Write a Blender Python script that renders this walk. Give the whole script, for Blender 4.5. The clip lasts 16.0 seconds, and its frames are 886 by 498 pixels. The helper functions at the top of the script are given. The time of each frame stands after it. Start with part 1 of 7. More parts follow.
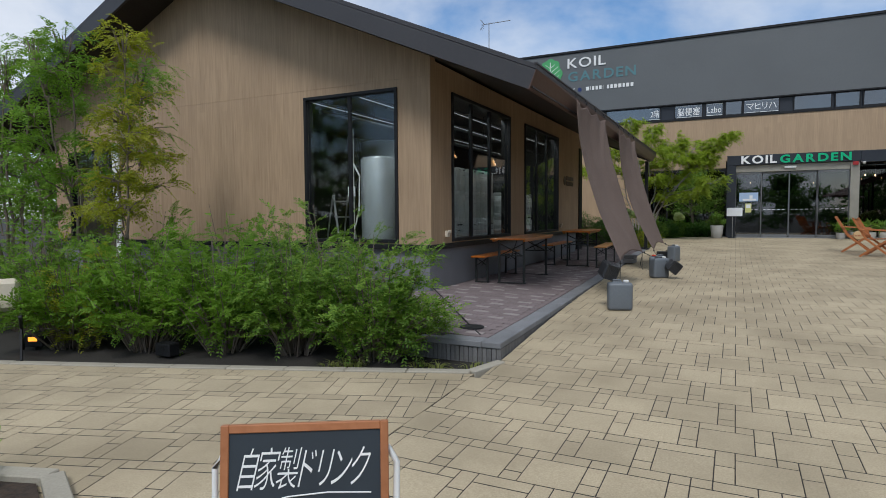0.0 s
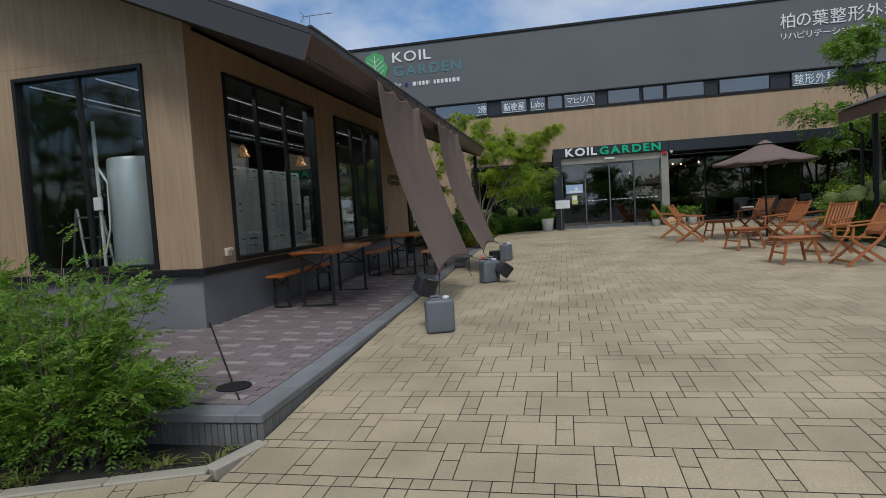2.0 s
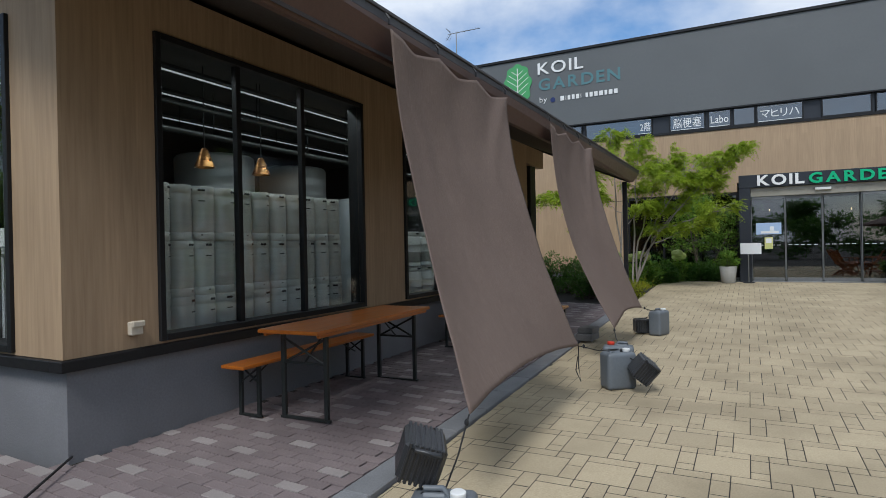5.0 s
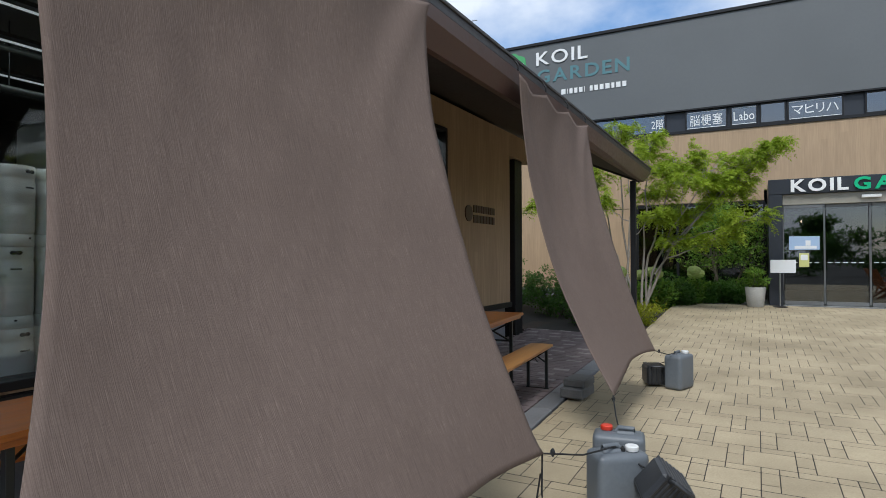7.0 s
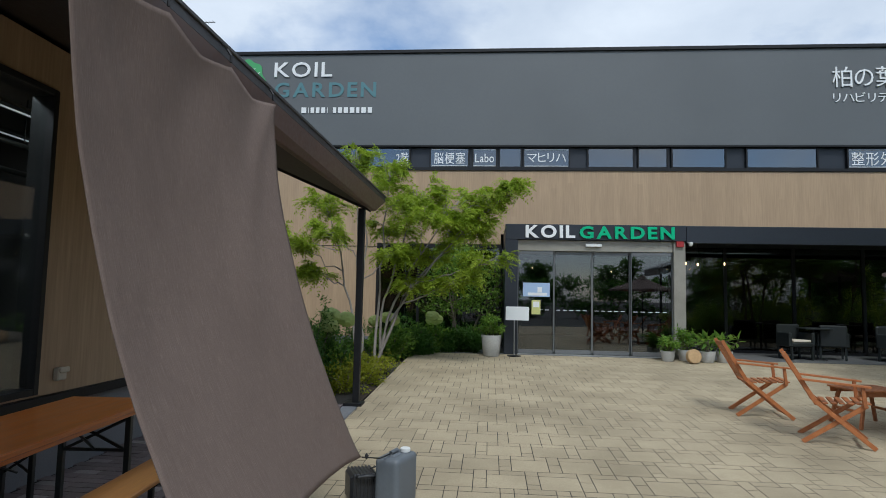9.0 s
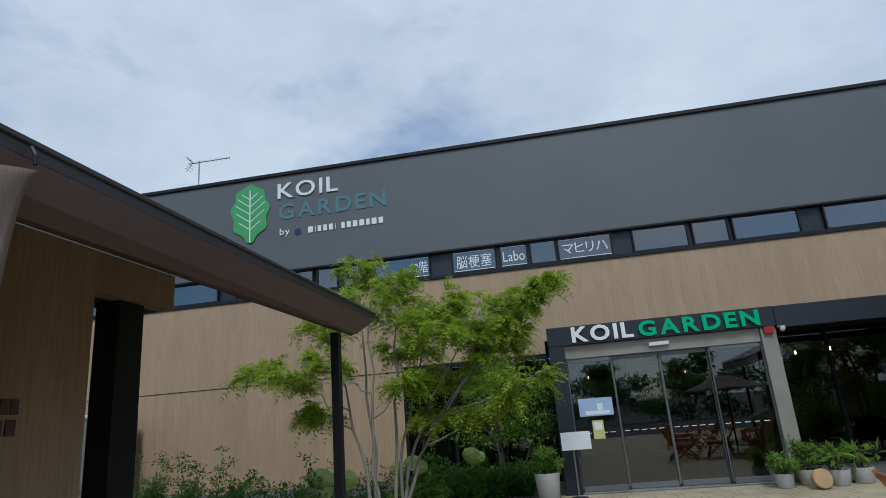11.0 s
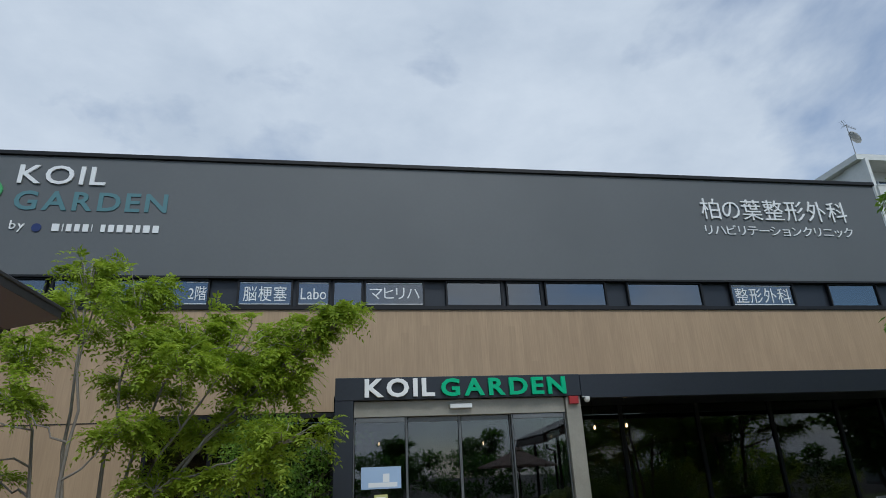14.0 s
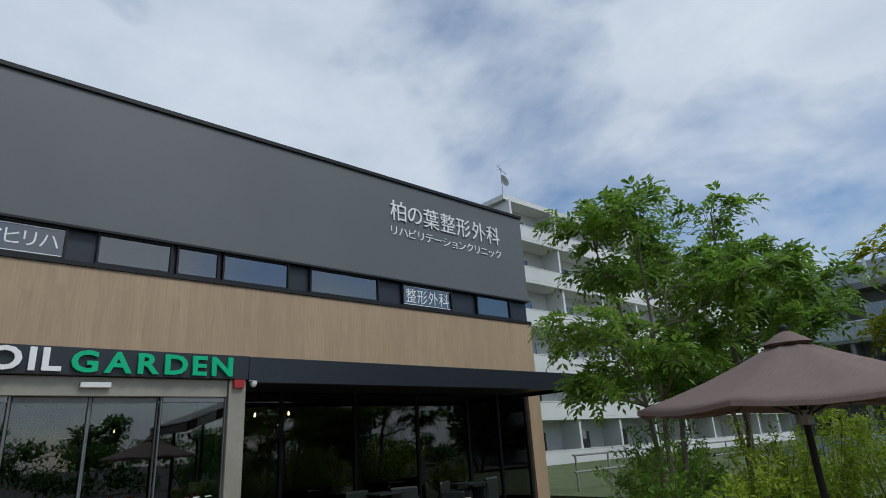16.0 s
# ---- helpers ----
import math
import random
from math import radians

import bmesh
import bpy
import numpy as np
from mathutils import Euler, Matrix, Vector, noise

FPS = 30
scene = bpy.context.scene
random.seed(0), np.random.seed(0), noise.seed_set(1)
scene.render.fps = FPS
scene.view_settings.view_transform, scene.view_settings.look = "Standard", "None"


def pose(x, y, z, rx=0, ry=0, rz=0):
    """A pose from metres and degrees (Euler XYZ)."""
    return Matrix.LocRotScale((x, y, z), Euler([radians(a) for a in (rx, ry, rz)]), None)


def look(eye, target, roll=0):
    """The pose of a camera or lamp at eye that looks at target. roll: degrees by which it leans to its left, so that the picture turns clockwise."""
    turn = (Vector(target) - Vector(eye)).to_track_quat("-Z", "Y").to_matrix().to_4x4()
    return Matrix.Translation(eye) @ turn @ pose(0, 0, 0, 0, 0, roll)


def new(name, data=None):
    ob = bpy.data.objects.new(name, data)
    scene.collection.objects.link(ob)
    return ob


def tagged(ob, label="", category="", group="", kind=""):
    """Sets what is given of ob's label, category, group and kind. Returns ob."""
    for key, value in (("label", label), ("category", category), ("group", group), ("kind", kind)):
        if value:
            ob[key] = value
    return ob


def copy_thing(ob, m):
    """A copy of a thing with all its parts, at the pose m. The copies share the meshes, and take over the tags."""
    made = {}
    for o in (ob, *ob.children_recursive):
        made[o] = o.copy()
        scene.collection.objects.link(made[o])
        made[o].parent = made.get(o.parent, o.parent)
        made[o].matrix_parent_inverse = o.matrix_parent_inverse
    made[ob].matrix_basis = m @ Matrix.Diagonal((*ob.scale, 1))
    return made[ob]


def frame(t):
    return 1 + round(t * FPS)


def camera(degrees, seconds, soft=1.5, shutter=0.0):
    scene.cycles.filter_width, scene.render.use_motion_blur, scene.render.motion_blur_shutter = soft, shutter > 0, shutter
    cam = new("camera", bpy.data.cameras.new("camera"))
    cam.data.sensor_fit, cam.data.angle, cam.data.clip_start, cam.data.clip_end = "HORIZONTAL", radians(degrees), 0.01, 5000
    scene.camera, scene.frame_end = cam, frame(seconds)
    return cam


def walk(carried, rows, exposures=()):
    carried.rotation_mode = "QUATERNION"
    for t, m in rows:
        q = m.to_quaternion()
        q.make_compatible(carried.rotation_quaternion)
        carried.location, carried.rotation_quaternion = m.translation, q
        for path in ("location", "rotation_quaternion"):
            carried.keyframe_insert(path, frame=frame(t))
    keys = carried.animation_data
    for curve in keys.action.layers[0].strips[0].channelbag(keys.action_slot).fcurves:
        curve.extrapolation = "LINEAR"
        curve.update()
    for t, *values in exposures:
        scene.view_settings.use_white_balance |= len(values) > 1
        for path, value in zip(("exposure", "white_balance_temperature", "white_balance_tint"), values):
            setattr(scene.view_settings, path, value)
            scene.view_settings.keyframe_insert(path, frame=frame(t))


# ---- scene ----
cam = camera(73.9, 16.0, 0.9)
PATH = [
    (0, (0.169, -0.697, 1.224), (-0.718, 1.092, 1.109), -0.4),
    (0.5, (0.112, -0.475, 1.244), (-0.492, 1.426, 1.102), -0.9),
    (1, (0.104, -0.039, 1.263), (-0.311, 1.911, 1.114), -1.8),
    (1.5, (0.143, 0.472, 1.28), (-0.253, 2.429, 1.158), -3.5),
    (2, (0.205, 1.063, 1.262), (-0.205, 3.017, 1.136), -3.5),
    (2.5, (0.286, 1.648, 1.307), (-0.123, 3.601, 1.18), -3.0),
    (3, (0.403, 2.295, 1.383), (-0.034, 4.243, 1.273), -2.1),
    (3.5, (0.389, 2.98, 1.411), (-0.082, 4.923, 1.339), -1.0),
    (4, (0.392, 3.573, 1.443), (-0.275, 5.458, 1.377), 0.2),
    (4.2, (0.355, 3.82, 1.474), (-0.401, 5.671, 1.434), 0.2),
    (6.3, (-0.24, 6.605, 1.474), (-1.219, 8.348, 1.488), -1.4),
    (6.5, (-0.269, 6.869, 1.499), (-1.244, 8.615, 1.529), -1.0),
    (7, (-0.357, 7.41, 1.506), (-1.3, 9.173, 1.533), -0.2),
    (7.5, (-0.366, 8.038, 1.544), (-1.28, 9.816, 1.584), 2.0),
    (8, (-0.449, 8.609, 1.522), (-1.302, 10.417, 1.577), 3.1),
    (8.5, (-0.482, 9.278, 1.537), (-0.968, 11.215, 1.649), 3.8),
    (8.7, (-0.475, 9.5, 1.563), (-0.701, 11.483, 1.699), 3.0),
    (10.8, (-0.148, 11.753, 1.898), (-0.323, 13.695, 2.343), -5.4),
    (11, (-0.12, 11.948, 1.902), (-0.43, 13.849, 2.439), -4.7),
    (11.5, (-0.092, 12.298, 1.894), (-0.587, 14.123, 2.545), -3.2),
    (12, (-0.087, 12.725, 1.902), (-0.601, 14.535, 2.579), -2.8),
    (12.5, (-0.101, 13.053, 1.917), (-0.622, 14.849, 2.628), -1.7),
    (13, (-0.17, 13.373, 1.905), (-0.519, 15.2, 2.64), -1.2),
    (13.5, (-0.03, 13.551, 1.873), (0.018, 15.413, 2.604), -3.9),
    (14, (0.095, 13.801, 1.793), (0.401, 15.642, 2.511), -2.5),
    (14.5, (0.044, 14.043, 1.784), (0.646, 15.823, 2.469), -1.6),
    (15, (0.004, 14.304, 1.84), (0.913, 15.952, 2.515), -2.4),
    (15.5, (0.062, 14.43, 1.843), (1.152, 15.972, 2.504), -3.5),
    (16, (0.082, 14.585, 1.826), (1.359, 15.989, 2.458), -3.5),
]
EXPOSURES = [(0, 0.0, 5950, 10), (1.5, -0.18, 5950, 10), (2, -0.18, 5950, 10), (2.5, 0.0, 5950, 10), (3, -0.04, 5920, 10), (4, 0.0, 5900, 9), (6.5, 0.35, 5950, 9), (8.5, 0.2, 5850, 7), (11, -0.2, 5560, 6), (13.5, -0.2, 5700, 6), (16, -0.2, 5850, 7)]
walk(cam, [(t, look(eye, target, roll)) for t, eye, target, roll in PATH], EXPOSURES)

# ---------------------------------------------------------------- world and light
SKY_EL, SKY_ROT = radians(52), radians(169)
world = bpy.data.worlds.new("sky")
scene.world = world
world.use_nodes = True
wn, wl = world.node_tree.nodes, world.node_tree.links
wn.clear()
w_out = wn.new("ShaderNodeOutputWorld")
w_bg = wn.new("ShaderNodeBackground")
w_sky = wn.new("ShaderNodeTexSky")
w_sky.sky_type, w_sky.sun_disc, w_sky.sun_elevation, w_sky.sun_rotation = "NISHITA", False, SKY_EL, SKY_ROT
w_bg.inputs["Strength"].default_value = 0.12
w_co = wn.new("ShaderNodeTexCoord")
w_map = wn.new("ShaderNodeMapping")
w_map.inputs["Scale"].default_value = (1.0, 1.0, 1.7)
w_map.inputs["Location"].default_value = (0.75, 0.45, 0.2)
wl.new(w_co.outputs["Generated"], w_map.inputs["Vector"])


def world_noise(scale, detail, rough, distort):
    n = wn.new("ShaderNodeTexNoise")
    n.inputs["Scale"].default_value, n.inputs["Detail"].default_value = scale, detail
    n.inputs["Roughness"].default_value, n.inputs["Distortion"].default_value = rough, distort
    wl.new(w_map.outputs["Vector"], n.inputs["Vector"])
    return n


w_n1 = world_noise(1.9, 7, 0.55, 0.2)
w_n2 = world_noise(3.6, 6, 0.58, 0.1)
w_mask = wn.new("ShaderNodeMapRange")
w_mask.inputs["From Min"].default_value, w_mask.inputs["From Max"].default_value = 0.35, 0.55
w_mask.inputs["To Min"].default_value = 0.12
w_sep = wn.new("ShaderNodeSeparateXYZ")
wl.new(w_co.outputs["Generated"], w_sep.inputs[0])
w_thin = wn.new("ShaderNodeMapRange")
for w_key, w_val in (("From Min", 0.22), ("From Max", 0.45), ("To Min", -0.085), ("To Max", 0.055)):
    w_thin.inputs[w_key].default_value = w_val
wl.new(w_sep.outputs["Z"], w_thin.inputs["Value"])
w_cover = wn.new("ShaderNodeMath")
wl.new(w_n1.outputs["Fac"], w_cover.inputs[0])
wl.new(w_thin.outputs["Result"], w_cover.inputs[1])
wl.new(w_cover.outputs[0], w_mask.inputs["Value"])
w_cloud = wn.new("ShaderNodeValToRGB")
w_cloud.color_ramp.elements[0].position, w_cloud.color_ramp.elements[0].color = 0.3, (4.85, 5.2, 5.75, 1)
w_cloud.color_ramp.elements[1].position, w_cloud.color_ramp.elements[1].color = 0.72, (6.65, 6.8, 7.05, 1)
wl.new(w_n2.outputs["Fac"], w_cloud.inputs["Fac"])
w_mix = wn.new("ShaderNodeMix")
w_mix.data_type = "RGBA"
wl.new(w_mask.outputs["Result"], w_mix.inputs["Factor"])
w_deep = wn.new("ShaderNodeHueSaturation")
w_deep.inputs["Saturation"].default_value = 1.4
wl.new(w_sky.outputs["Color"], w_deep.inputs["Color"])
wl.new(w_deep.outputs["Color"], w_mix.inputs["A"])
wl.new(w_cloud.outputs["Color"], w_mix.inputs["B"])
wl.new(w_mix.outputs["Result"], w_bg.inputs["Color"])
wl.new(w_bg.outputs["Background"], w_out.inputs["Surface"])

sun = new("sun", bpy.data.lights.new("sun", "SUN"))
sun.data.energy, sun.data.angle, sun.data.color = 2.0, radians(16), (1.0, 0.96, 0.90)
sun.matrix_world = look((0, 0, 30), (-30 * math.cos(SKY_EL) * 0.19, 30 * math.cos(SKY_EL) * 0.98, 30 - 30 * math.sin(SKY_EL)))

# ---------------------------------------------------------------- materials


def nodes_of(name):
    m = bpy.data.materials.new(name)
    m.use_nodes = True
    nt = m.node_tree
    return m, nt.nodes, nt.links, nt.nodes["Principled BSDF"]


def noise_node(n, l, vec, scale, detail=4, rough=0.55):
    t = n.new("ShaderNodeTexNoise")
    t.inputs["Scale"].default_value, t.inputs["Detail"].default_value, t.inputs["Roughness"].default_value = scale, detail, rough
    l.new(vec, t.inputs["Vector"])
    return t


def mixed(n, l, fac, a, b, blend="MIX"):
    m = n.new("ShaderNodeMix")
    m.data_type, m.blend_type = "RGBA", blend
    for sock, v in (("Factor", fac), ("A", a), ("B", b)):
        if isinstance(v, (int, float)):
            m.inputs[sock].default_value = v
        elif isinstance(v, tuple):
            m.inputs[sock].default_value = (*v, 1)
        else:
            l.new(v, m.inputs[sock])
    return m.outputs["Result"]


def ranged(n, l, v, a, b, c=0.0, d=1.0):
    r = n.new("ShaderNodeMapRange")
    for k, x in zip(("From Min", "From Max", "To Min", "To Max"), (a, b, c, d)):
        r.inputs[k].default_value = x
    l.new(v, r.inputs["Value"])
    return r.outputs["Result"]


def scaled(n, l, vec, s):
    m = n.new("ShaderNodeMapping")
    m.inputs["Scale"].default_value = s
    l.new(vec, m.inputs["Vector"])
    return m.outputs["Vector"]


def surface(name, c1, c2, fine=40, broad=1.2, rough=0.7, bump=0.15, metal=0.0, stretch=(1, 1, 1), vary=0.0, island=0.0, stain=0.25, coat=0.0, spec=0.5):
    """A two-scale surface: fine grain and broad stains, with a tone per piece."""
    m, n, l, b = nodes_of(name)
    co = n.new("ShaderNodeTexCoord").outputs["Object"]
    v = scaled(n, l, co, stretch)
    f, g = noise_node(n, l, v, fine, 5), noise_node(n, l, v, broad, 4)
    col = mixed(n, l, ranged(n, l, f.outputs["Fac"], 0.3, 0.7), c1, c2)
    dark = tuple(x * (1 - stain) for x in c1)
    col = mixed(n, l, ranged(n, l, g.outputs["Fac"], 0.42, 0.72, 0.0, 0.7), col, dark)
    if vary or island:
        src = n.new("ShaderNodeObjectInfo").outputs["Random"] if vary else n.new("ShaderNodeNewGeometry").outputs["Random Per Island"]
        k = vary or island
        hsv = n.new("ShaderNodeHueSaturation")
        l.new(ranged(n, l, src, 0, 1, 1 - k, 1 + k), hsv.inputs["Value"])
        l.new(col, hsv.inputs["Color"])
        col = hsv.outputs["Color"]
    l.new(col, b.inputs["Base Color"])
    l.new(ranged(n, l, f.outputs["Fac"], 0.2, 0.8, max(0.02, rough - 0.1), min(1, rough + 0.1)), b.inputs["Roughness"])
    b.inputs["Metallic"].default_value, b.inputs["Specular IOR Level"].default_value = metal, spec
    b.inputs["Coat Weight"].default_value = coat
    if bump:
        bp = n.new("ShaderNodeBump")
        bp.inputs["Strength"].default_value, bp.inputs["Distance"].default_value = bump, 0.01
        l.new(f.outputs["Fac"], bp.inputs["Height"])
        l.new(bp.outputs["Normal"], b.inputs["Normal"])
    return m


def cladding(name, c1, c2, width=0.14, length=3.0, tone=0.10):
    """Vertical wood-look boards, with a tone for each board and fine upright grain."""
    m, n, l, b = nodes_of(name)
    co = n.new("ShaderNodeTexCoord").outputs["Object"]
    s = n.new("ShaderNodeSeparateXYZ")
    l.new(co, s.inputs[0])

    def calc(op, a, bb):
        q = n.new("ShaderNodeMath")
        q.operation = op
        for i, v in enumerate((a, bb)):
            if isinstance(v, (int, float)):
                q.inputs[i].default_value = v
            else:
                l.new(v, q.inputs[i])
        return q.outputs[0]

    u = calc("DIVIDE", calc("ADD", s.outputs["X"], s.outputs["Y"]), width)
    col_id = calc("FLOOR", u, 0)
    wn1 = n.new("ShaderNodeTexWhiteNoise")
    wn1.noise_dimensions = "1D"
    l.new(col_id, wn1.inputs["W"])
    row = calc("FLOOR", calc("ADD", calc("DIVIDE", s.outputs["Z"], length), calc("MULTIPLY", wn1.outputs["Value"], 3.0)), 0)
    wn2 = n.new("ShaderNodeTexWhiteNoise")
    wn2.noise_dimensions = "2D"
    cv = n.new("ShaderNodeCombineXYZ")
    l.new(col_id, cv.inputs[0])
    l.new(row, cv.inputs[1])
    l.new(cv.outputs[0], wn2.inputs["Vector"])
    grain = noise_node(n, l, scaled(n, l, co, (1, 1, 0.05)), 38, 5)
    broad = noise_node(n, l, scaled(n, l, co, (1, 1, 0.35)), 1.1, 4)
    c = mixed(n, l, ranged(n, l, grain.outputs["Fac"], 0.3, 0.7), c1, c2)
    hsv = n.new("ShaderNodeHueSaturation")
    l.new(c, hsv.inputs["Color"])
    l.new(ranged(n, l, wn2.outputs["Value"], 0, 1, 1 - tone, 1 + tone), hsv.inputs["Value"])
    c = mixed(n, l, ranged(n, l, broad.outputs["Fac"], 0.45, 0.75, 0, 0.35), hsv.outputs["Color"], tuple(x * 0.75 for x in c1))
    l.new(c, b.inputs["Base Color"])
    b.inputs["Roughness"].default_value, b.inputs["Specular IOR Level"].default_value = 0.62, 0.35
    edge = calc("SUBTRACT", u, col_id)
    joint = calc("LESS_THAN", edge, 0.03)
    h = calc("SUBTRACT", calc("MULTIPLY", grain.outputs["Fac"], 0.3), joint)
    bp = n.new("ShaderNodeBump")
    bp.inputs["Strength"].default_value, bp.inputs["Distance"].default_value = 0.25, 0.004
    l.new(h, bp.inputs["Height"])
    l.new(bp.outputs["Normal"], b.inputs["Normal"])
    return m


def plain(name, c, rough=0.5, metal=0.0, emit=0.0):
    m, n, l, b = nodes_of(name)
    b.inputs["Base Color"].default_value, b.inputs["Roughness"].default_value, b.inputs["Metallic"].default_value = (*c, 1), rough, metal
    if emit:
        b.inputs["Emission Color"].default_value, b.inputs["Emission Strength"].default_value = (*c, 1), emit
    return m


def glass(name, tint=(0.75, 0.8, 0.8), mirror=0.09):
    """A pane: clear straight through, with a mirror image that grows at a slant."""
    m = bpy.data.materials.new(name)
    m.use_nodes = True
    n, l = m.node_tree.nodes, m.node_tree.links
    n.clear()
    o, mx, tr, gl = (n.new(k) for k in ("ShaderNodeOutputMaterial", "ShaderNodeMixShader", "ShaderNodeBsdfTransparent", "ShaderNodeBsdfGlossy"))
    lw = n.new("ShaderNodeLayerWeight")
    lw.inputs["Blend"].default_value = 0.5
    fr = n.new("ShaderNodeMath")
    fr.operation = "POWER"
    fr.inputs[1].default_value = 4.5
    l.new(lw.outputs["Facing"], fr.inputs[0])
    gl.inputs["Roughness"].default_value = 0.012
    tr.inputs["Color"].default_value = (*tint, 1)
    l.new(ranged(n, l, fr.outputs[0], 0.0, 1.0, mirror, 0.8), mx.inputs["Fac"])
    l.new(tr.outputs[0], mx.inputs[1])
    l.new(gl.outputs[0], mx.inputs[2])
    l.new(mx.outputs[0], o.inputs["Surface"])
    return m


def leafy(name, c1, c2, rough=0.5):
    m, n, l, b = nodes_of(name)
    isl = n.new("ShaderNodeNewGeometry").outputs["Random Per Island"]
    co = n.new("ShaderNodeTexCoord").outputs["Object"]
    g = noise_node(n, l, co, 1.6, 3)
    c = mixed(n, l, isl, c1, c2)
    c = mixed(n, l, ranged(n, l, g.outputs["Fac"], 0.35, 0.7, 0, 0.6), c, tuple(x * 0.7 for x in c1))
    l.new(c, b.inputs["Base Color"])
    b.inputs["Roughness"].default_value = rough
    b.inputs["Specular IOR Level"].default_value = 0.3
    tl = n.new("ShaderNodeBsdfTranslucent")
    l.new(c, tl.inputs["Color"])
    mx = n.new("ShaderNodeMixShader")
    mx.inputs["Fac"].default_value = 0.52
    l.new(b.outputs[0], mx.inputs[1])
    l.new(tl.outputs[0], mx.inputs[2])
    l.new(mx.outputs[0], n["Material Output"].inputs["Surface"])
    return m


def weave(name, c1, c2):
    """Coarse slub-woven shade cloth, a little translucent."""
    m, n, l, b = nodes_of(name)
    co = n.new("ShaderNodeTexCoord").outputs["Object"]
    up, across = noise_node(n, l, scaled(n, l, co, (0.0, 6.5, 0.16)), 60, 2, 0.5), noise_node(n, l, scaled(n, l, co, (0.0, 0.35, 5.0)), 60, 3)
    g = noise_node(n, l, co, 1.3, 4)
    c = mixed(n, l, ranged(n, l, up.outputs["Fac"], 0.3, 0.7), c1, c2)
    slub = noise_node(n, l, scaled(n, l, co, (0.0, 4.2, 0.30)), 60, 2, 0.5)
    c = mixed(n, l, ranged(n, l, slub.outputs["Fac"], 0.56, 0.74, 0, 0.6), c, tuple(x * 1.45 for x in c2))
    c = mixed(n, l, ranged(n, l, across.outputs["Fac"], 0.4, 0.75, 0, 0.35), c, tuple(x * 0.8 for x in c1))
    c = mixed(n, l, ranged(n, l, g.outputs["Fac"], 0.4, 0.7, 0, 0.35), c, tuple(x * 0.8 for x in c1))
    l.new(c, b.inputs["Base Color"])
    b.inputs["Roughness"].default_value, b.inputs["Specular IOR Level"].default_value = 0.85, 0.2
    bp = n.new("ShaderNodeBump")
    bp.inputs["Strength"].default_value, bp.inputs["Distance"].default_value = 0.4, 0.004
    l.new(up.outputs["Fac"], bp.inputs["Height"])
    l.new(bp.outputs["Normal"], b.inputs["Normal"])
    tl = n.new("ShaderNodeBsdfTranslucent")
    l.new(c, tl.inputs["Color"])
    mx = n.new("ShaderNodeMixShader")
    mx.inputs["Fac"].default_value = 0.12
    l.new(b.outputs[0], mx.inputs[1])
    l.new(tl.outputs[0], mx.inputs[2])
    l.new(mx.outputs[0], n["Material Output"].inputs["Surface"])
    return m


M_CLAD = cladding("tan_board_cladding", (0.325, 0.222, 0.135), (0.430, 0.304, 0.188), tone=0.055)
M_CLAD_FAR = cladding("tan_facade_boards", (0.375, 0.26, 0.158), (0.450, 0.320, 0.196), 0.15, 1.8, 0.045)
M_BRONZE = surface("dark_bronze_steel", (0.082, 0.044, 0.033), (0.102, 0.056, 0.042), 30, 0.8, 0.42, 0.03, 0.0, stain=0.15)
M_SOFFIT = surface("dark_soffit", (0.028, 0.020, 0.017), (0.036, 0.026, 0.022), 25, 0.9, 0.7, 0.05)
M_ROOF = surface("dark_roof_sheet", (0.035, 0.033, 0.035), (0.045, 0.042, 0.044), 20, 0.7, 0.5, 0.05)
M_BASE = surface("grey_mortar_base", (0.17, 0.17, 0.18), (0.21, 0.21, 0.22), 60, 0.9, 0.85, 0.2)
M_BLACK = surface("black_window_steel", (0.010, 0.010, 0.011), (0.015, 0.015, 0.016), 30, 1.0, 0.5, 0.02, stain=0.1, spec=0.3)
M_NAVY = surface("blue_black_steel", (0.016, 0.019, 0.026), (0.021, 0.025, 0.033), 30, 0.7, 0.4, 0.02, stain=0.1)
M_GREY = surface("grey_green_siding", (0.112, 0.119, 0.121), (0.123, 0.130, 0.132), 12, 0.35, 0.55, 0.02, stain=0.1)
M_PAVER = surface("buff_concrete_paver", (0.344, 0.280, 0.178), (0.476, 0.396, 0.266), 95, 0.9, 0.85, 0.4, island=0.085, stain=0.32, spec=0.3)
M_PAVER_P = surface("buff_concrete_paver_single", (0.344, 0.280, 0.178), (0.476, 0.396, 0.266), 95, 0.9, 0.85, 0.4, vary=0.085, stain=0.32, spec=0.3)
M_BRICK = surface("plum_brick_paver", (0.172, 0.137, 0.135), (0.222, 0.182, 0.178), 70, 1.0, 0.85, 0.3, island=0.10, spec=0.3)
M_BRICK_P = surface("plum_brick_paver_single", (0.172, 0.137, 0.135), (0.222, 0.182, 0.178), 70, 1.0, 0.85, 0.3, vary=0.10, spec=0.3)
M_BRICK_L = surface("pale_brick_paver", (0.285, 0.250, 0.236), (0.335, 0.298, 0.283), 70, 1.0, 0.85, 0.3, island=0.12, spec=0.3)
M_KERB = surface("grey_granite_kerb", (0.155, 0.157, 0.163), (0.235, 0.238, 0.245), 130, 1.5, 0.75, 0.2, vary=0.08)
M_KERBC = surface("concrete_kerb", (0.30, 0.27, 0.21), (0.37, 0.34, 0.27), 70, 1.5, 0.85, 0.25, vary=0.06)
M_TILE = surface("grey_strip_tile", (0.13, 0.125, 0.12), (0.19, 0.185, 0.18), 60, 2.0, 0.7, 0.2, vary=0.15)
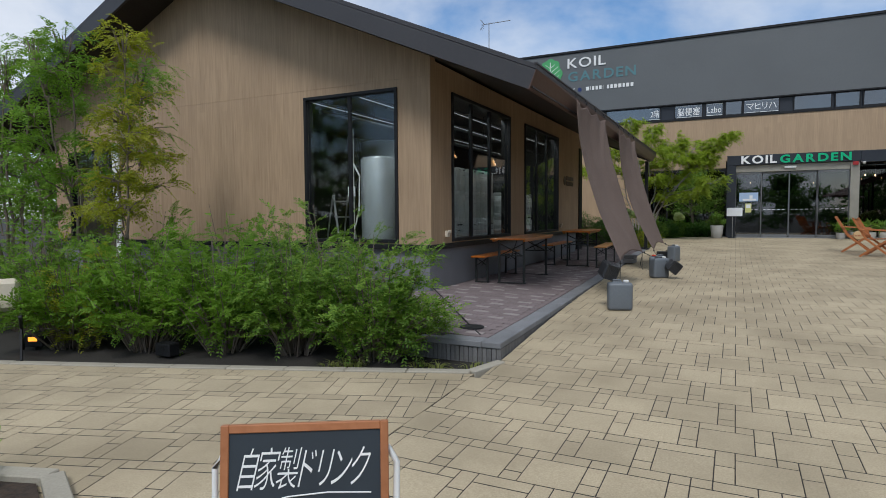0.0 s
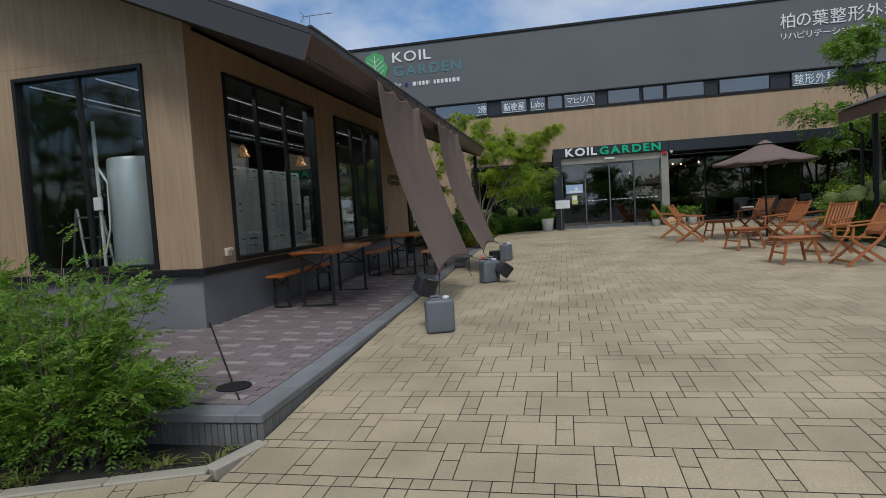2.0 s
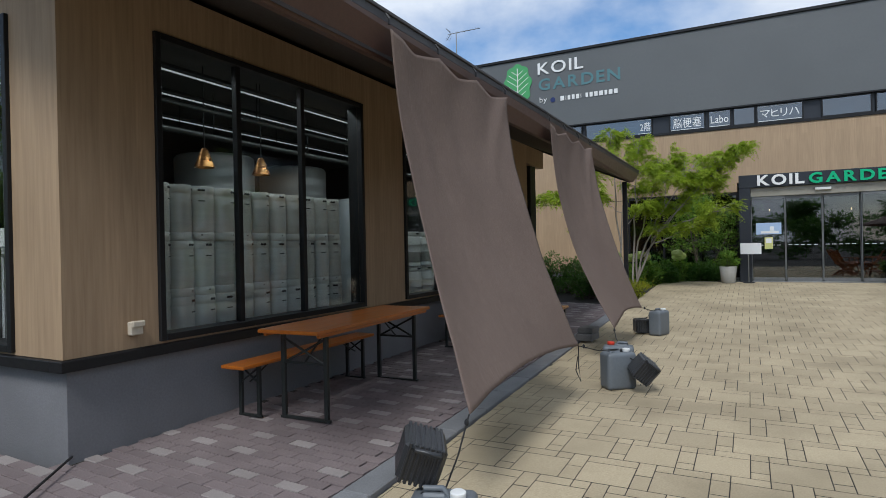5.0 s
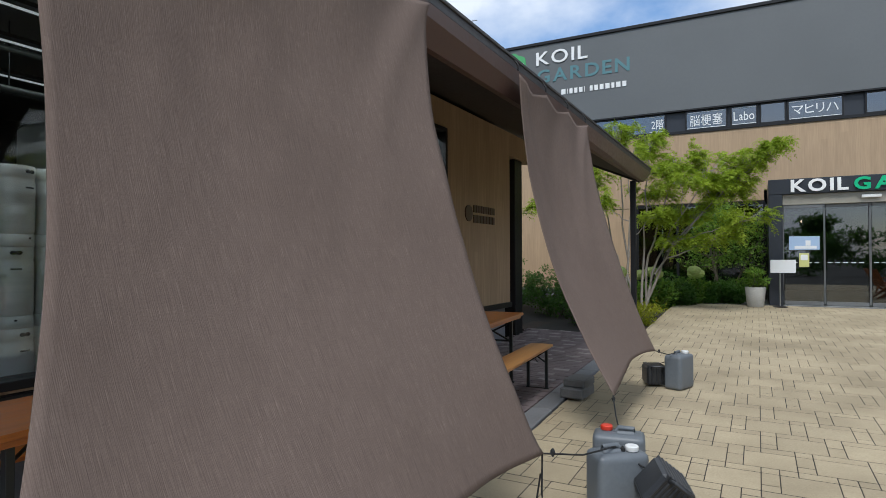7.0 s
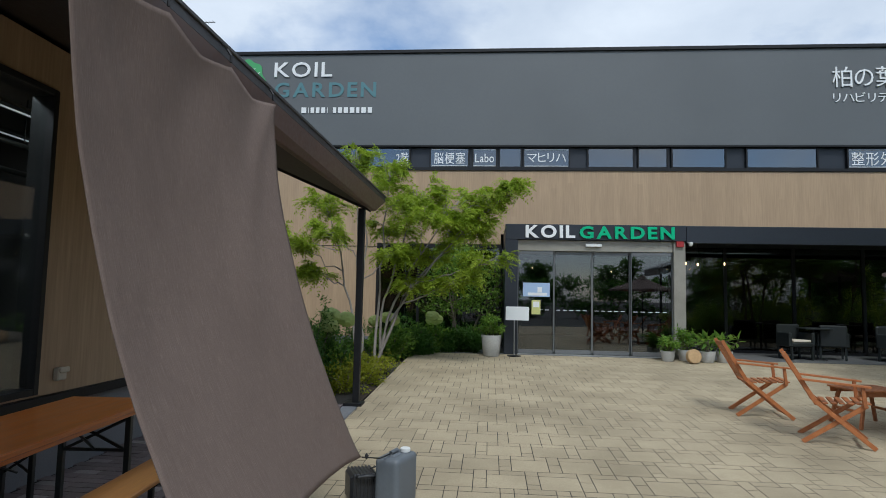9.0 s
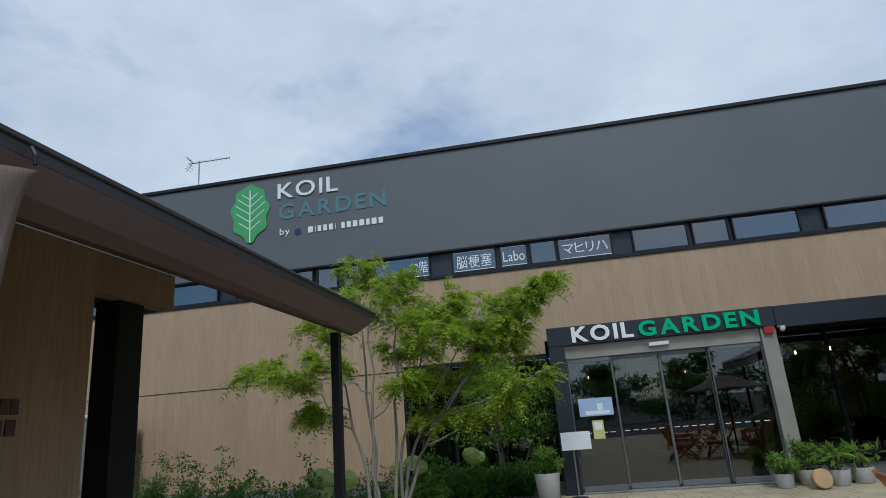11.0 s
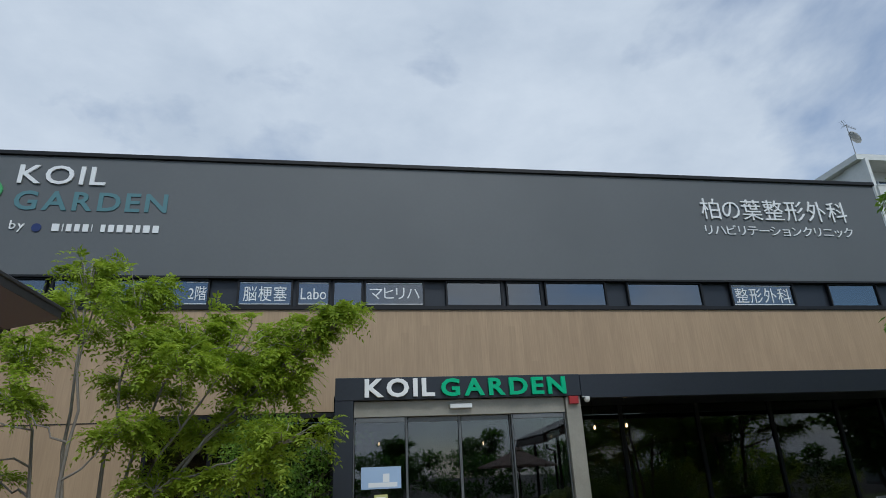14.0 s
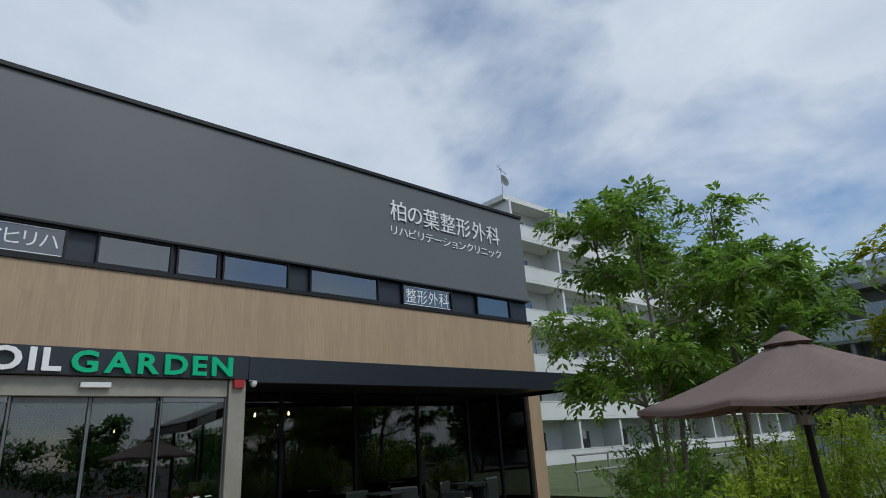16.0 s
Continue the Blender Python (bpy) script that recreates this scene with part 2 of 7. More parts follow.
M_SOIL = surface("bark_mulch_soil", (0.020, 0.013, 0.008), (0.075, 0.048, 0.030), 28, 2.0, 0.95, 0.9)
M_LAWN = surface("rough_lawn", (0.060, 0.085, 0.026), (0.105, 0.130, 0.045), 60, 1.2, 0.95, 0.9)
M_CHIP = leafy("bark_chip", (0.06, 0.035, 0.02), (0.20, 0.13, 0.07), 0.9)
M_GROUND = surface("bedding_sand_ground", (0.022, 0.019, 0.015), (0.034, 0.029, 0.023), 30, 0.6, 0.95, 0.4)
M_CONC = surface("grey_concrete", (0.23, 0.225, 0.21), (0.30, 0.295, 0.28), 50, 0.8, 0.85, 0.2)
M_TABLE = surface("varnished_pine_orange", (0.40, 0.105, 0.008), (0.55, 0.17, 0.018), 14, 1.5, 0.38, 0.05, stretch=(6, 0.5, 6), coat=0.30, spec=0.4)
M_BENCH = surface("worn_pine_board", (0.42, 0.19, 0.055), (0.54, 0.27, 0.09), 14, 1.5, 0.45, 0.08, stretch=(6, 0.5, 6))
M_TEAK = surface("oiled_teak", (0.31, 0.100, 0.028), (0.43, 0.155, 0.048), 25, 2.0, 0.5, 0.1, vary=0.12)
M_FOLD = surface("green_black_leg_steel", (0.014, 0.017, 0.016), (0.022, 0.026, 0.024), 30, 1.0, 0.45, 0.02)
M_CLOTH = weave("brown_shade_cloth", (0.152, 0.111, 0.092), (0.218, 0.164, 0.137))
M_PARASOL = weave("taupe_parasol_cloth", (0.185, 0.135, 0.118), (0.225, 0.168, 0.148))
M_CAN = surface("grey_polyethylene", (0.115, 0.128, 0.14), (0.135, 0.15, 0.163), 40, 2.5, 0.48, 0.04, stain=0.15)
M_WHITECAP = plain("white_plastic", (0.72, 0.72, 0.70), 0.4)
M_REDCAP = plain("red_plastic", (0.60, 0.045, 0.02), 0.4)
M_WEIGHT = surface("black_rubber_weight", (0.024, 0.025, 0.027), (0.036, 0.037, 0.040), 40, 2.0, 0.34, 0.1)
M_ROPE = plain("black_rope", (0.012, 0.012, 0.012), 0.8)
M_STEEL = surface("brushed_keg_steel", (0.53, 0.54, 0.505), (0.63, 0.64, 0.60), 30, 2.0, 0.42, 0.03, metal=0.12, stretch=(1, 1, 8), vary=0.10)
M_TANK = surface("pale_tank_steel", (0.42, 0.455, 0.465), (0.50, 0.535, 0.545), 30, 1.5, 0.4, 0.02, metal=0.3)
M_ALU = surface("brushed_aluminium", (0.30, 0.30, 0.29), (0.38, 0.38, 0.37), 40, 1.5, 0.38, 0.02, metal=0.7)
M_ALU_D = surface("dull_door_aluminium", (0.16, 0.165, 0.165), (0.21, 0.215, 0.215), 40, 1.5, 0.4, 0.02, metal=0.5)
M_CREAM = surface("champagne_door_aluminium", (0.30, 0.28, 0.23), (0.35, 0.325, 0.27), 40, 1.5, 0.42, 0.02, metal=0.25)
M_COPPER = surface("copper_shade", (0.42, 0.19, 0.06), (0.50, 0.24, 0.08), 20, 2.0, 0.3, 0.02, metal=0.9)
# near black: the gloom of unlit rooms is put into the wall colour
M_DARKROOM = surface("unlit_room_dark", (0.028, 0.028, 0.028), (0.036, 0.035, 0.034), 20, 0.7, 0.8, 0.05)
# ceiling grey lowered for the dim top of the room
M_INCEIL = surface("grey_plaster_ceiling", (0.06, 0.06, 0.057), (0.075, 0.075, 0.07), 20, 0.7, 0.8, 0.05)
M_INFLOOR = surface("interior_concrete_floor", (0.14, 0.14, 0.135), (0.18, 0.18, 0.17), 30, 0.7, 0.5, 0.05)
M_GLASS = glass("window_glass", (0.95, 0.97, 0.96), 0.045)
M_GLASS_D = glass("dark_shop_glass", (0.50, 0.55, 0.55), 0.15)
M_GLASS_R = glass("restaurant_glass", (0.40, 0.41, 0.39), 0.10)
M_GLASS_B = glass("clerestory_glass", (0.34, 0.37, 0.40), 0.22)
M_WHITE = plain("white_letter", (0.80, 0.80, 0.78), 0.45)
M_GREENL = plain("green_letter", (0.008, 0.43, 0.19), 0.4)
M_TEAL = plain("dull_teal_letter", (0.090, 0.205, 0.225), 0.6)
M_LEAFLOGO = plain("leaf_emblem_green", (0.075, 0.36, 0.12), 0.5)
M_BLUE = plain("navy_dot", (0.01, 0.025, 0.12), 0.5)
M_RED = plain("alarm_red", (0.33, 0.02, 0.02), 0.4)
M_FRAMEW = surface("chestnut_board_frame", (0.32, 0.12, 0.045), (0.42, 0.17, 0.07), 20, 2, 0.5, 0.05)
M_CHALKB = surface("slate_chalkboard", (0.018, 0.026, 0.034), (0.026, 0.034, 0.042), 25, 3.0, 0.7, 0.03, stain=-0.4)
M_CHALK = plain("chalk_white", (0.78, 0.78, 0.76), 0.9)
M_BULB = plain("warm_bulb", (1.0, 0.6, 0.28), 0.4, 0, 6.0)
M_AMBER = plain("amber_lens", (1.0, 0.36, 0.03), 0.4, 0, 1.6)
M_TUBE = plain("cool_lamp_tube", (0.93, 0.97, 1.0), 0.4, 0, 0.20)
M_BARK = surface("grey_brown_bark", (0.13, 0.10, 0.075), (0.22, 0.18, 0.14), 35, 3.0, 0.9, 0.5, stretch=(1, 1, 0.3))
M_PALEBARK = surface("pale_bark", (0.22, 0.19, 0.16), (0.33, 0.30, 0.26), 35, 3.0, 0.9, 0.4, stretch=(1, 1, 0.3))
M_LEAF = leafy("fresh_green_leaf", (0.145, 0.290, 0.024), (0.260, 0.430, 0.048))
M_LEAF_Y = leafy("yellow_green_leaf", (0.27, 0.31, 0.020), (0.44, 0.45, 0.035))
M_LEAF_C = leafy("bright_lime_leaf", (0.265, 0.375, 0.026), (0.460, 0.570, 0.055))
M_LEAF_D = leafy("deep_green_leaf", (0.060, 0.150, 0.022), (0.120, 0.230, 0.042))
M_LEAF_S = leafy("shrub_leaf", (0.105, 0.225, 0.030), (0.300, 0.450, 0.065))
M_LEAF_T = leafy("glossy_tree_leaf", (0.115, 0.225, 0.027), (0.280, 0.420, 0.056), 0.42)
M_GRASS = leafy("grass_blade", (0.13, 0.18, 0.03), (0.34, 0.36, 0.11))
M_HYDR = leafy("hydrangea_bloom", (0.42, 0.52, 0.16), (0.60, 0.66, 0.30))
M_APT = surface("pale_apartment_render", (0.68, 0.68, 0.64), (0.74, 0.74, 0.70), 6, 0.15, 0.8, 0.02)
M_APT_G = surface("grey_block_render", (0.17, 0.17, 0.165), (0.20, 0.20, 0.195), 6, 0.2, 0.8, 0.02)
M_RAIL = surface("pale_glass_railing", (0.30, 0.34, 0.34), (0.36, 0.40, 0.40), 6, 0.3, 0.25, 0.01)
M_POT = surface("pale_stone_pot", (0.42, 0.41, 0.38), (0.52, 0.51, 0.48), 40, 3, 0.8, 0.1)
M_PAPER = plain("paper_white", (0.75, 0.76, 0.76), 0.6)
M_POSTER = plain("poster_blue", (0.36, 0.48, 0.66), 0.5)
M_YELLOW = plain("poster_yellow", (0.55, 0.55, 0.20), 0.5)
M_LOG = surface("cut_log", (0.42, 0.27, 0.13), (0.52, 0.35, 0.18), 20, 2, 0.8, 0.1)
M_CANVAS = surface("cream_canvas", (0.55, 0.48, 0.37), (0.62, 0.55, 0.44), 60, 2, 0.85, 0.1)

# ---------------------------------------------------------------- builders


class Shape:
    """Collects plain geometry for one mesh."""

    def __init__(self):
        self.v, self.f = [], []

    def add(self, vs, fs):
        k = len(self.v)
        self.v += [tuple(p) for p in vs]
        self.f += [tuple(i + k for i in f) for f in fs]
        return self

    def box(self, x0, x1, y0, y1, z0, z1, c=0.0, m=None):
        lo, hi = (min(x0, x1), min(y0, y1), min(z0, z1)), (max(x0, x1), max(y0, y1), max(z0, z1))
        if not c:
            vs = [(X, Y, Z) for X in (lo[0], hi[0]) for Y in (lo[1], hi[1]) for Z in (lo[2], hi[2])]
            fs = [(0, 1, 3, 2), (4, 6, 7, 5), (0, 4, 5, 1), (2, 3, 7, 6), (0, 2, 6, 4), (1, 5, 7, 3)]
        else:
            vs, ix = [], {}
            for s in ((a, b, d) for a in (0, 1) for b in (0, 1) for d in (0, 1)):
                for ax in range(3):
                    p = [(hi[i] if s[i] else lo[i]) + (0 if i == ax else (-c if s[i] else c)) for i in range(3)]
                    ix[s, ax] = len(vs)
                    vs.append(p)
            fs = []
            for ax in range(3):
                o = [i for i in range(3) if i != ax]
                for e in (0, 1):
                    loop = []
                    for a, b in ((0, 0), (1, 0), (1, 1), (0, 1)):
                        s = [0, 0, 0]
                        s[ax], s[o[0]], s[o[1]] = e, a, b
                        loop.append(ix[tuple(s), ax])
                    fs.append(loop if (e == 1) != (ax == 1) else loop[::-1])
                for a in (0, 1):
                    for b in (0, 1):
                        s0, s1 = [0, 0, 0], [0, 0, 0]
                        s0[ax], s1[ax] = 0, 1
                        s0[o[0]] = s1[o[0]] = a
                        s0[o[1]] = s1[o[1]] = b
                        q = [ix[tuple(s0), o[0]], ix[tuple(s1), o[0]], ix[tuple(s1), o[1]], ix[tuple(s0), o[1]]]
                        fs.append(q)
            for s in ((a, b, d) for a in (0, 1) for b in (0, 1) for d in (0, 1)):
                fs.append([ix[s, 0], ix[s, 1], ix[s, 2]])
        if m is not None:
            vs = [m @ Vector(p) for p in vs]
        return self.add(vs, fs)

    def prism(self, pts, a, b, axis="z"):
        """A flat outline, drawn out from a to b along an axis."""
        n = len(pts)
        put = {"z": lambda p, h: (p[0], p[1], h), "y": lambda p, h: (p[0], h, p[1]), "x": lambda p, h: (h, p[0], p[1])}[axis]
        vs = [put(p, a) for p in pts] + [put(p, b) for p in pts]
        fs = [tuple(range(n))[::-1], tuple(range(n, 2 * n))] + [(i, (i + 1) % n, n + (i + 1) % n, n + i) for i in range(n)]
        return self.add(vs, fs)

    def tube(self, pts, r, sides=6, cap=True):
        pts = [Vector(p) for p in pts]
        rs = r if isinstance(r, (list, tuple)) else [r] * len(pts)
        vs, fs = [], []
        for i, p in enumerate(pts):
            d = (pts[min(i + 1, len(pts) - 1)] - pts[max(i - 1, 0)])
            d = d.normalized() if d.length else Vector((0, 0, 1))
            a = d.cross(Vector((0, 0, 1)) if abs(d.z) < 0.9 else Vector((1, 0, 0))).normalized()
            b = d.cross(a)
            for k in range(sides):
                t = 2 * math.pi * k / sides
                vs.append(p + (a * math.cos(t) + b * math.sin(t)) * rs[i])
        for i in range(len(pts) - 1):
            for k in range(sides):
                fs.append((i * sides + k, i * sides + (k + 1) % sides, (i + 1) * sides + (k + 1) % sides, (i + 1) * sides + k))
        if cap:
            fs += [tuple(range(sides))[::-1], tuple(range((len(pts) - 1) * sides, len(pts) * sides))]
        return self.add(vs, fs)

    def lathe(self, prof, c=(0, 0), sides=20):
        vs, fs = [], []
        for r, z in prof:
            vs += [(c[0] + r * math.cos(2 * math.pi * k / sides), c[1] + r * math.sin(2 * math.pi * k / sides), z) for k in range(sides)]
        for i in range(len(prof) - 1):
            fs += [(i * sides + k, i * sides + (k + 1) % sides, (i + 1) * sides + (k + 1) % sides, (i + 1) * sides + k) for k in range(sides)]
        fs += [tuple(range(sides))[::-1], tuple(range((len(prof) - 1) * sides, len(prof) * sides))]
        return self.add(vs, fs)

    def squash(self, k):
        self.v = [(x, y, z * k) for x, y, z in self.v]
        return self

    def mesh(self, name, smooth=0.0, fix=True):
        me = bpy.data.meshes.new(name)
        me.from_pydata(self.v, [], self.f)
        if fix and len(self.f) < 20000:
            bm = bmesh.new()
            bm.from_mesh(me)
            bmesh.ops.recalc_face_normals(bm, faces=bm.faces)
            bm.to_mesh(me)
            bm.free()
        if smooth:
            me.shade_smooth()
            me.set_sharp_from_angle(angle=radians(smooth))
        return me


def part(name, shape, material, parent=None, label="", smooth=0.0, kind="", fix=True):
    """One mesh object, under a thing where one is given."""
    me = shape.mesh(name, smooth, fix)
    me.materials.append(material)
    ob = new(name, me)
    ob.parent = parent
    return tagged(ob, label, kind=kind)


def thing(name, label, category, m=None, group=""):
    ob = new(name)
    ob.empty_display_size = 0.2
    if m is not None:
        ob.matrix_basis = m
    return tagged(ob, label, category, group)


def structure(name, shape, material, label, category, smooth=0.0):
    ob = part(name, shape, material, None, label, smooth, "structure")
    ob["category"] = category
    return ob


def wall_pieces(sh, axis, at, thick, a0, a1, z0, z1, holes):
    """A straight wall with rectangular holes. axis: the way along which it runs."""
    cuts = sorted({a0, a1, *(h[0] for h in holes), *(h[1] for h in holes)})
    for p, q in zip(cuts, cuts[1:]):
        mid = (p + q) / 2
        spans = sorted((h[2], h[3]) for h in holes if h[0] < mid < h[1])
        z = z0
        for b, t in spans + [(z1, z1)]:
            if b > z + 1e-4:
                if axis == "y":
                    sh.box(at - thick, at, p, q, z, b)
                else:
                    sh.box(p, q, at, at + thick, z, b)
            z = max(z, t)
    return sh


def glyph(ch, bold=0.0):
    """The mesh of one character in the built-in font."""
    cu = bpy.data.curves.new("letter", "FONT")
    cu.body, cu.extrude, cu.resolution_u, cu.offset = ch, 0.05, 3, bold
    ob = new("letter", cu)
    bpy.context.view_layer.update()
    me = bpy.data.meshes.new_from_object(ob.evaluated_get(bpy.context.evaluated_depsgraph_get()))
    bpy.data.objects.remove(ob)
    bpy.data.curves.remove(cu)
    co = np.array([v.co for v in me.vertices])
    return me, co.min(0), co.max(0)


def lettering(text, x, z, height, y, material, width=None, depth=0.03, parent=None, label="", bold=0.0, gap=0.12, slant=0.0):
    """Words in the xz plane, letter by letter, from their lower left corner."""
    gl = [glyph(ch, bold) for ch in text]
    lo, hi = min(g[1][1] for g in gl), max(g[2][1] for g in gl)
    em = hi - lo
    wide = [max(g[2][0] - g[1][0], 0.0 if ord(ch) < 128 else em * 0.8) for g, ch in zip(gl, text)]
    k = height / em
    kx = width / (sum(wide) + gap * em * (len(gl) - 1 - 0.45 * text.count("K"))) if width else k
    for ch, (me, a, b), w in zip(text, gl, wide):
        off = (w - (b[0] - a[0])) / 2
        for v in me.vertices:
            p, q, r = v.co
            v.co = (x + (p - a[0] + off) * kx + (q - lo) * k * slant, y - depth / 2 - (r / max(1e-6, b[2] - a[2])) * depth, z + (q - lo) * k)
        me.materials.clear()
        me.materials.append(material)
        ob = new("letter", me)
        ob.parent = parent
        tagged(ob, label)
        x += (w + gap * em * (0.55 if ch == "K" else 1)) * kx


G_Y = (-40, -6, 0, 3.5, 4.9, 5.6, 7.5, 9.9, 14.5, 17.5, 23.5, 26, 80)
G_Z = (-0.6, -0.36, -0.32, -0.235, -0.155, -0.11, -0.03, 0.015, 0.09, 0.175, 0.335, 0.345, 0.4)


def ground_z(y):
    return float(np.mean(np.interp([y - 0.6, y - 0.3, y, y + 0.3, y + 0.6], G_Y, G_Z)))


def terrace_z(y, x=-2.0):
    """The terrace falls from the plinth to its stone edge."""
    low = np.interp(y, (4.3, 6.0, 8.5, 12, 17, 19), (-0.015, -0.01, 0.015, 0.065, 0.155, 0.22))
    high = np.interp(y, (4.3, 7.0, 9.0, 15.0, 17.6), (0.04, 0.075, 0.085, 0.125, 0.215))
    return float(low + (high - low) * min(1.15, max(0.0, (-2.0 - x) / 1.9)))


def edge_x(y):
    return float(np.interp(y, (4.56, 8, 14, 24), (-1.83, -1.93, -2.10, -2.22)))

# ---------------------------------------------------------------- ground
sh = Shape()
ys = [-600, -40] + [y * 0.5 for y in range(-20, 56)] + [80, 700]
for a, b in zip(ys, ys[1:]):
    sh.add([(-700, a, ground_z(a) - 0.06), (700, a, ground_z(a) - 0.06), (700, b, ground_z(b) - 0.06), (-700, b, ground_z(b) - 0.06)], [(0, 1, 2, 3)])
structure("ground", sh, M_GROUND, "sandy brown bedding ground beneath the paving", "ground")

# ---------------------------------------------------------------- brewery shell
WX, GY, ROOF_K = -3.9, 7.12, 0.43
RIDGE_X, RIDGE_Z = -8.5, 5.84
EAVE_X, EAVE_Z = -2.04, 3.06


def roof_z(x):
    return RIDGE_Z - ROOF_K * abs(x - RIDGE_X)


T_CLAD0 = 0.78
W1, W2, GW = (7.83, 10.55), (11.46, 14.12), (-6.25, -4.46)
WZ0, WZ1 = 0.80, 3.165
GL = (-12.6, -11.2)
END_Y = 16.33
LIN_Y = 17.43
LIN_Z = 3.155

s = Shape()
wall_pieces(s, "y", WX, 0.16, GY + 0.16, END_Y, T_CLAD0, 3.52, [(*W1, WZ0, WZ1), (*W2, WZ0, WZ1)])
s.box(WX - 0.16, WX, END_Y, LIN_Y, LIN_Z, 3.52)
structure("wall_east", s, M_CLAD, "long wall clad in tan upright wood-look boards", "wall")
s = Shape()
wall_pieces(s, "x", GY, 0.16, 2 * RIDGE_X - WX, WX, T_CLAD0, 3.28, [(*GW, WZ0, WZ1), (*GL, 0.78, 2.6)])
top = [(2 * RIDGE_X - WX, 3.284), (WX, 3.284), (WX, roof_z(WX) - 0.27), (RIDGE_X, RIDGE_Z - 0.27), (2 * RIDGE_X - WX, roof_z(WX) - 0.27)]
s.prism(top, GY + 0.004, GY + 0.16, "y")
structure("wall_south", s, M_CLAD, "gable wall clad in tan upright wood-look boards", "wall")
s = Shape().box(2 * RIDGE_X - WX, 2 * RIDGE_X - WX + 0.16, GY + 0.16, END_Y, -0.3, 3.5)
structure("wall_west", s, M_CLAD, "far side wall clad in tan boards", "wall")
s = Shape().box(2 * RIDGE_X - WX + 0.16, WX - 0.165, END_Y - 0.16, END_Y, -0.2, 3.5)
s.prism([(2 * RIDGE_X - WX, 3.5), (WX, 3.5), (RIDGE_X, RIDGE_Z - 0.27)], END_Y - 0.16, END_Y, "y")
structure("wall_north", s, M_CLAD, "rear gable wall clad in tan boards", "wall")
# plinth and its cap strip
s = Shape().box(WX - 0.22, WX - 0.05, GY + 0.05, END_Y - 0.1, -0.4, 0.70)
s.box(2 * RIDGE_X - WX + 0.1, WX - 0.22, GY + 0.05, GY + 0.22, -0.5, 0.70)
structure("wall_plinth", s, M_BASE, "smooth grey mortar plinth under the boards", "plinth")
s = Shape().box(WX - 0.10, WX + 0.035, GY - 0.035, END_Y + 0.01, 0.70, 0.776, 0.006)
s.box(2 * RIDGE_X - WX, WX - 0.10, GY - 0.035, GY + 0.10, 0.70, 0.776, 0.006)
structure("trim_plinth", s, M_BLACK, "black metal drip strip above the plinth", "trim")

# roof: two slopes with fascia boards
rf = thing("brewery_roof", "dark brown pitched roof with wide bronze eaves", "roof")
rf["kind"] = "structure"
Y0, Y1 = 6.36, 18.45
s = Shape()
LX = 2 * RIDGE_X - EAVE_X
s.prism([(EAVE_X, EAVE_Z), (RIDGE_X, RIDGE_Z), (RIDGE_X, RIDGE_Z - 0.06), (EAVE_X, EAVE_Z - 0.06)], Y0, Y1, "y")
s.prism([(LX, EAVE_Z), (LX, EAVE_Z - 0.06), (RIDGE_X, RIDGE_Z - 0.06), (RIDGE_X, RIDGE_Z)], Y0, Y1, "y")
part("roof_sheet", s, M_ROOF, rf)
s = Shape()
for sx in (1, -1):
    f = lambda x: RIDGE_X + sx * (x - RIDGE_X)
    s.prism([(f(EAVE_X - 0.06), EAVE_Z - 0.25), (f(RIDGE_X), RIDGE_Z - 0.25), (f(RIDGE_X), RIDGE_Z - 0.28), (f(EAVE_X - 0.06), EAVE_Z - 0.275)], Y0 + 0.06, Y1 - 0.5, "y")
part("soffit", s, M_SOFFIT, rf, "dark flat soffit lining")
for yy in (Y0, Y1 - 0.55):
    for sx in (1, -1):
        f = lambda x: RIDGE_X + sx * (x - RIDGE_X)
        s = Shape().prism([(f(EAVE_X - 0.01), EAVE_Z - 0.063), (f(RIDGE_X), RIDGE_Z - 0.063), (f(RIDGE_X), RIDGE_Z - 0.33), (f(EAVE_X - 0.11), EAVE_Z - 0.29)], yy, yy + 0.05, "y")
        # roof-sheet colour gives these boards the shaded look of the eave steel
        part("gable_fascia", s, M_ROOF, rf)
for sx in (1, -1):
    f = lambda x: RIDGE_X + sx * (x - RIDGE_X)
    s = Shape().add([(f(EAVE_X), Y0 + 0.002, EAVE_Z - 0.062), (f(EAVE_X), Y1, EAVE_Z - 0.062), (f(EAVE_X - 0.02), Y1 - 0.62, EAVE_Z - 0.29), (f(EAVE_X - 0.09), Y0 + 0.002, EAVE_Z - 0.29),
                     (f(EAVE_X - 0.06), Y0 + 0.002, EAVE_Z - 0.062), (f(EAVE_X - 0.06), Y1, EAVE_Z - 0.062), (f(EAVE_X - 0.08), Y1 - 0.62, EAVE_Z - 0.29), (f(EAVE_X - 0.13), Y0 + 0.002, EAVE_Z - 0.29)],
                    [(0, 1, 2, 3), (4, 7, 6, 5), (0, 4, 5, 1), (3, 2, 6, 7), (1, 5, 6, 2), (0, 3, 7, 4)])
    part("eave_fascia", s, M_BRONZE, rf)
s = Shape().box(EAVE_X - 0.03, EAVE_X + 0.012, Y0 - 0.01, Y1 + 0.02, EAVE_Z - 0.004, EAVE_Z + 0.022, 0.004)
part("drip_edge", s, M_ROOF, rf)

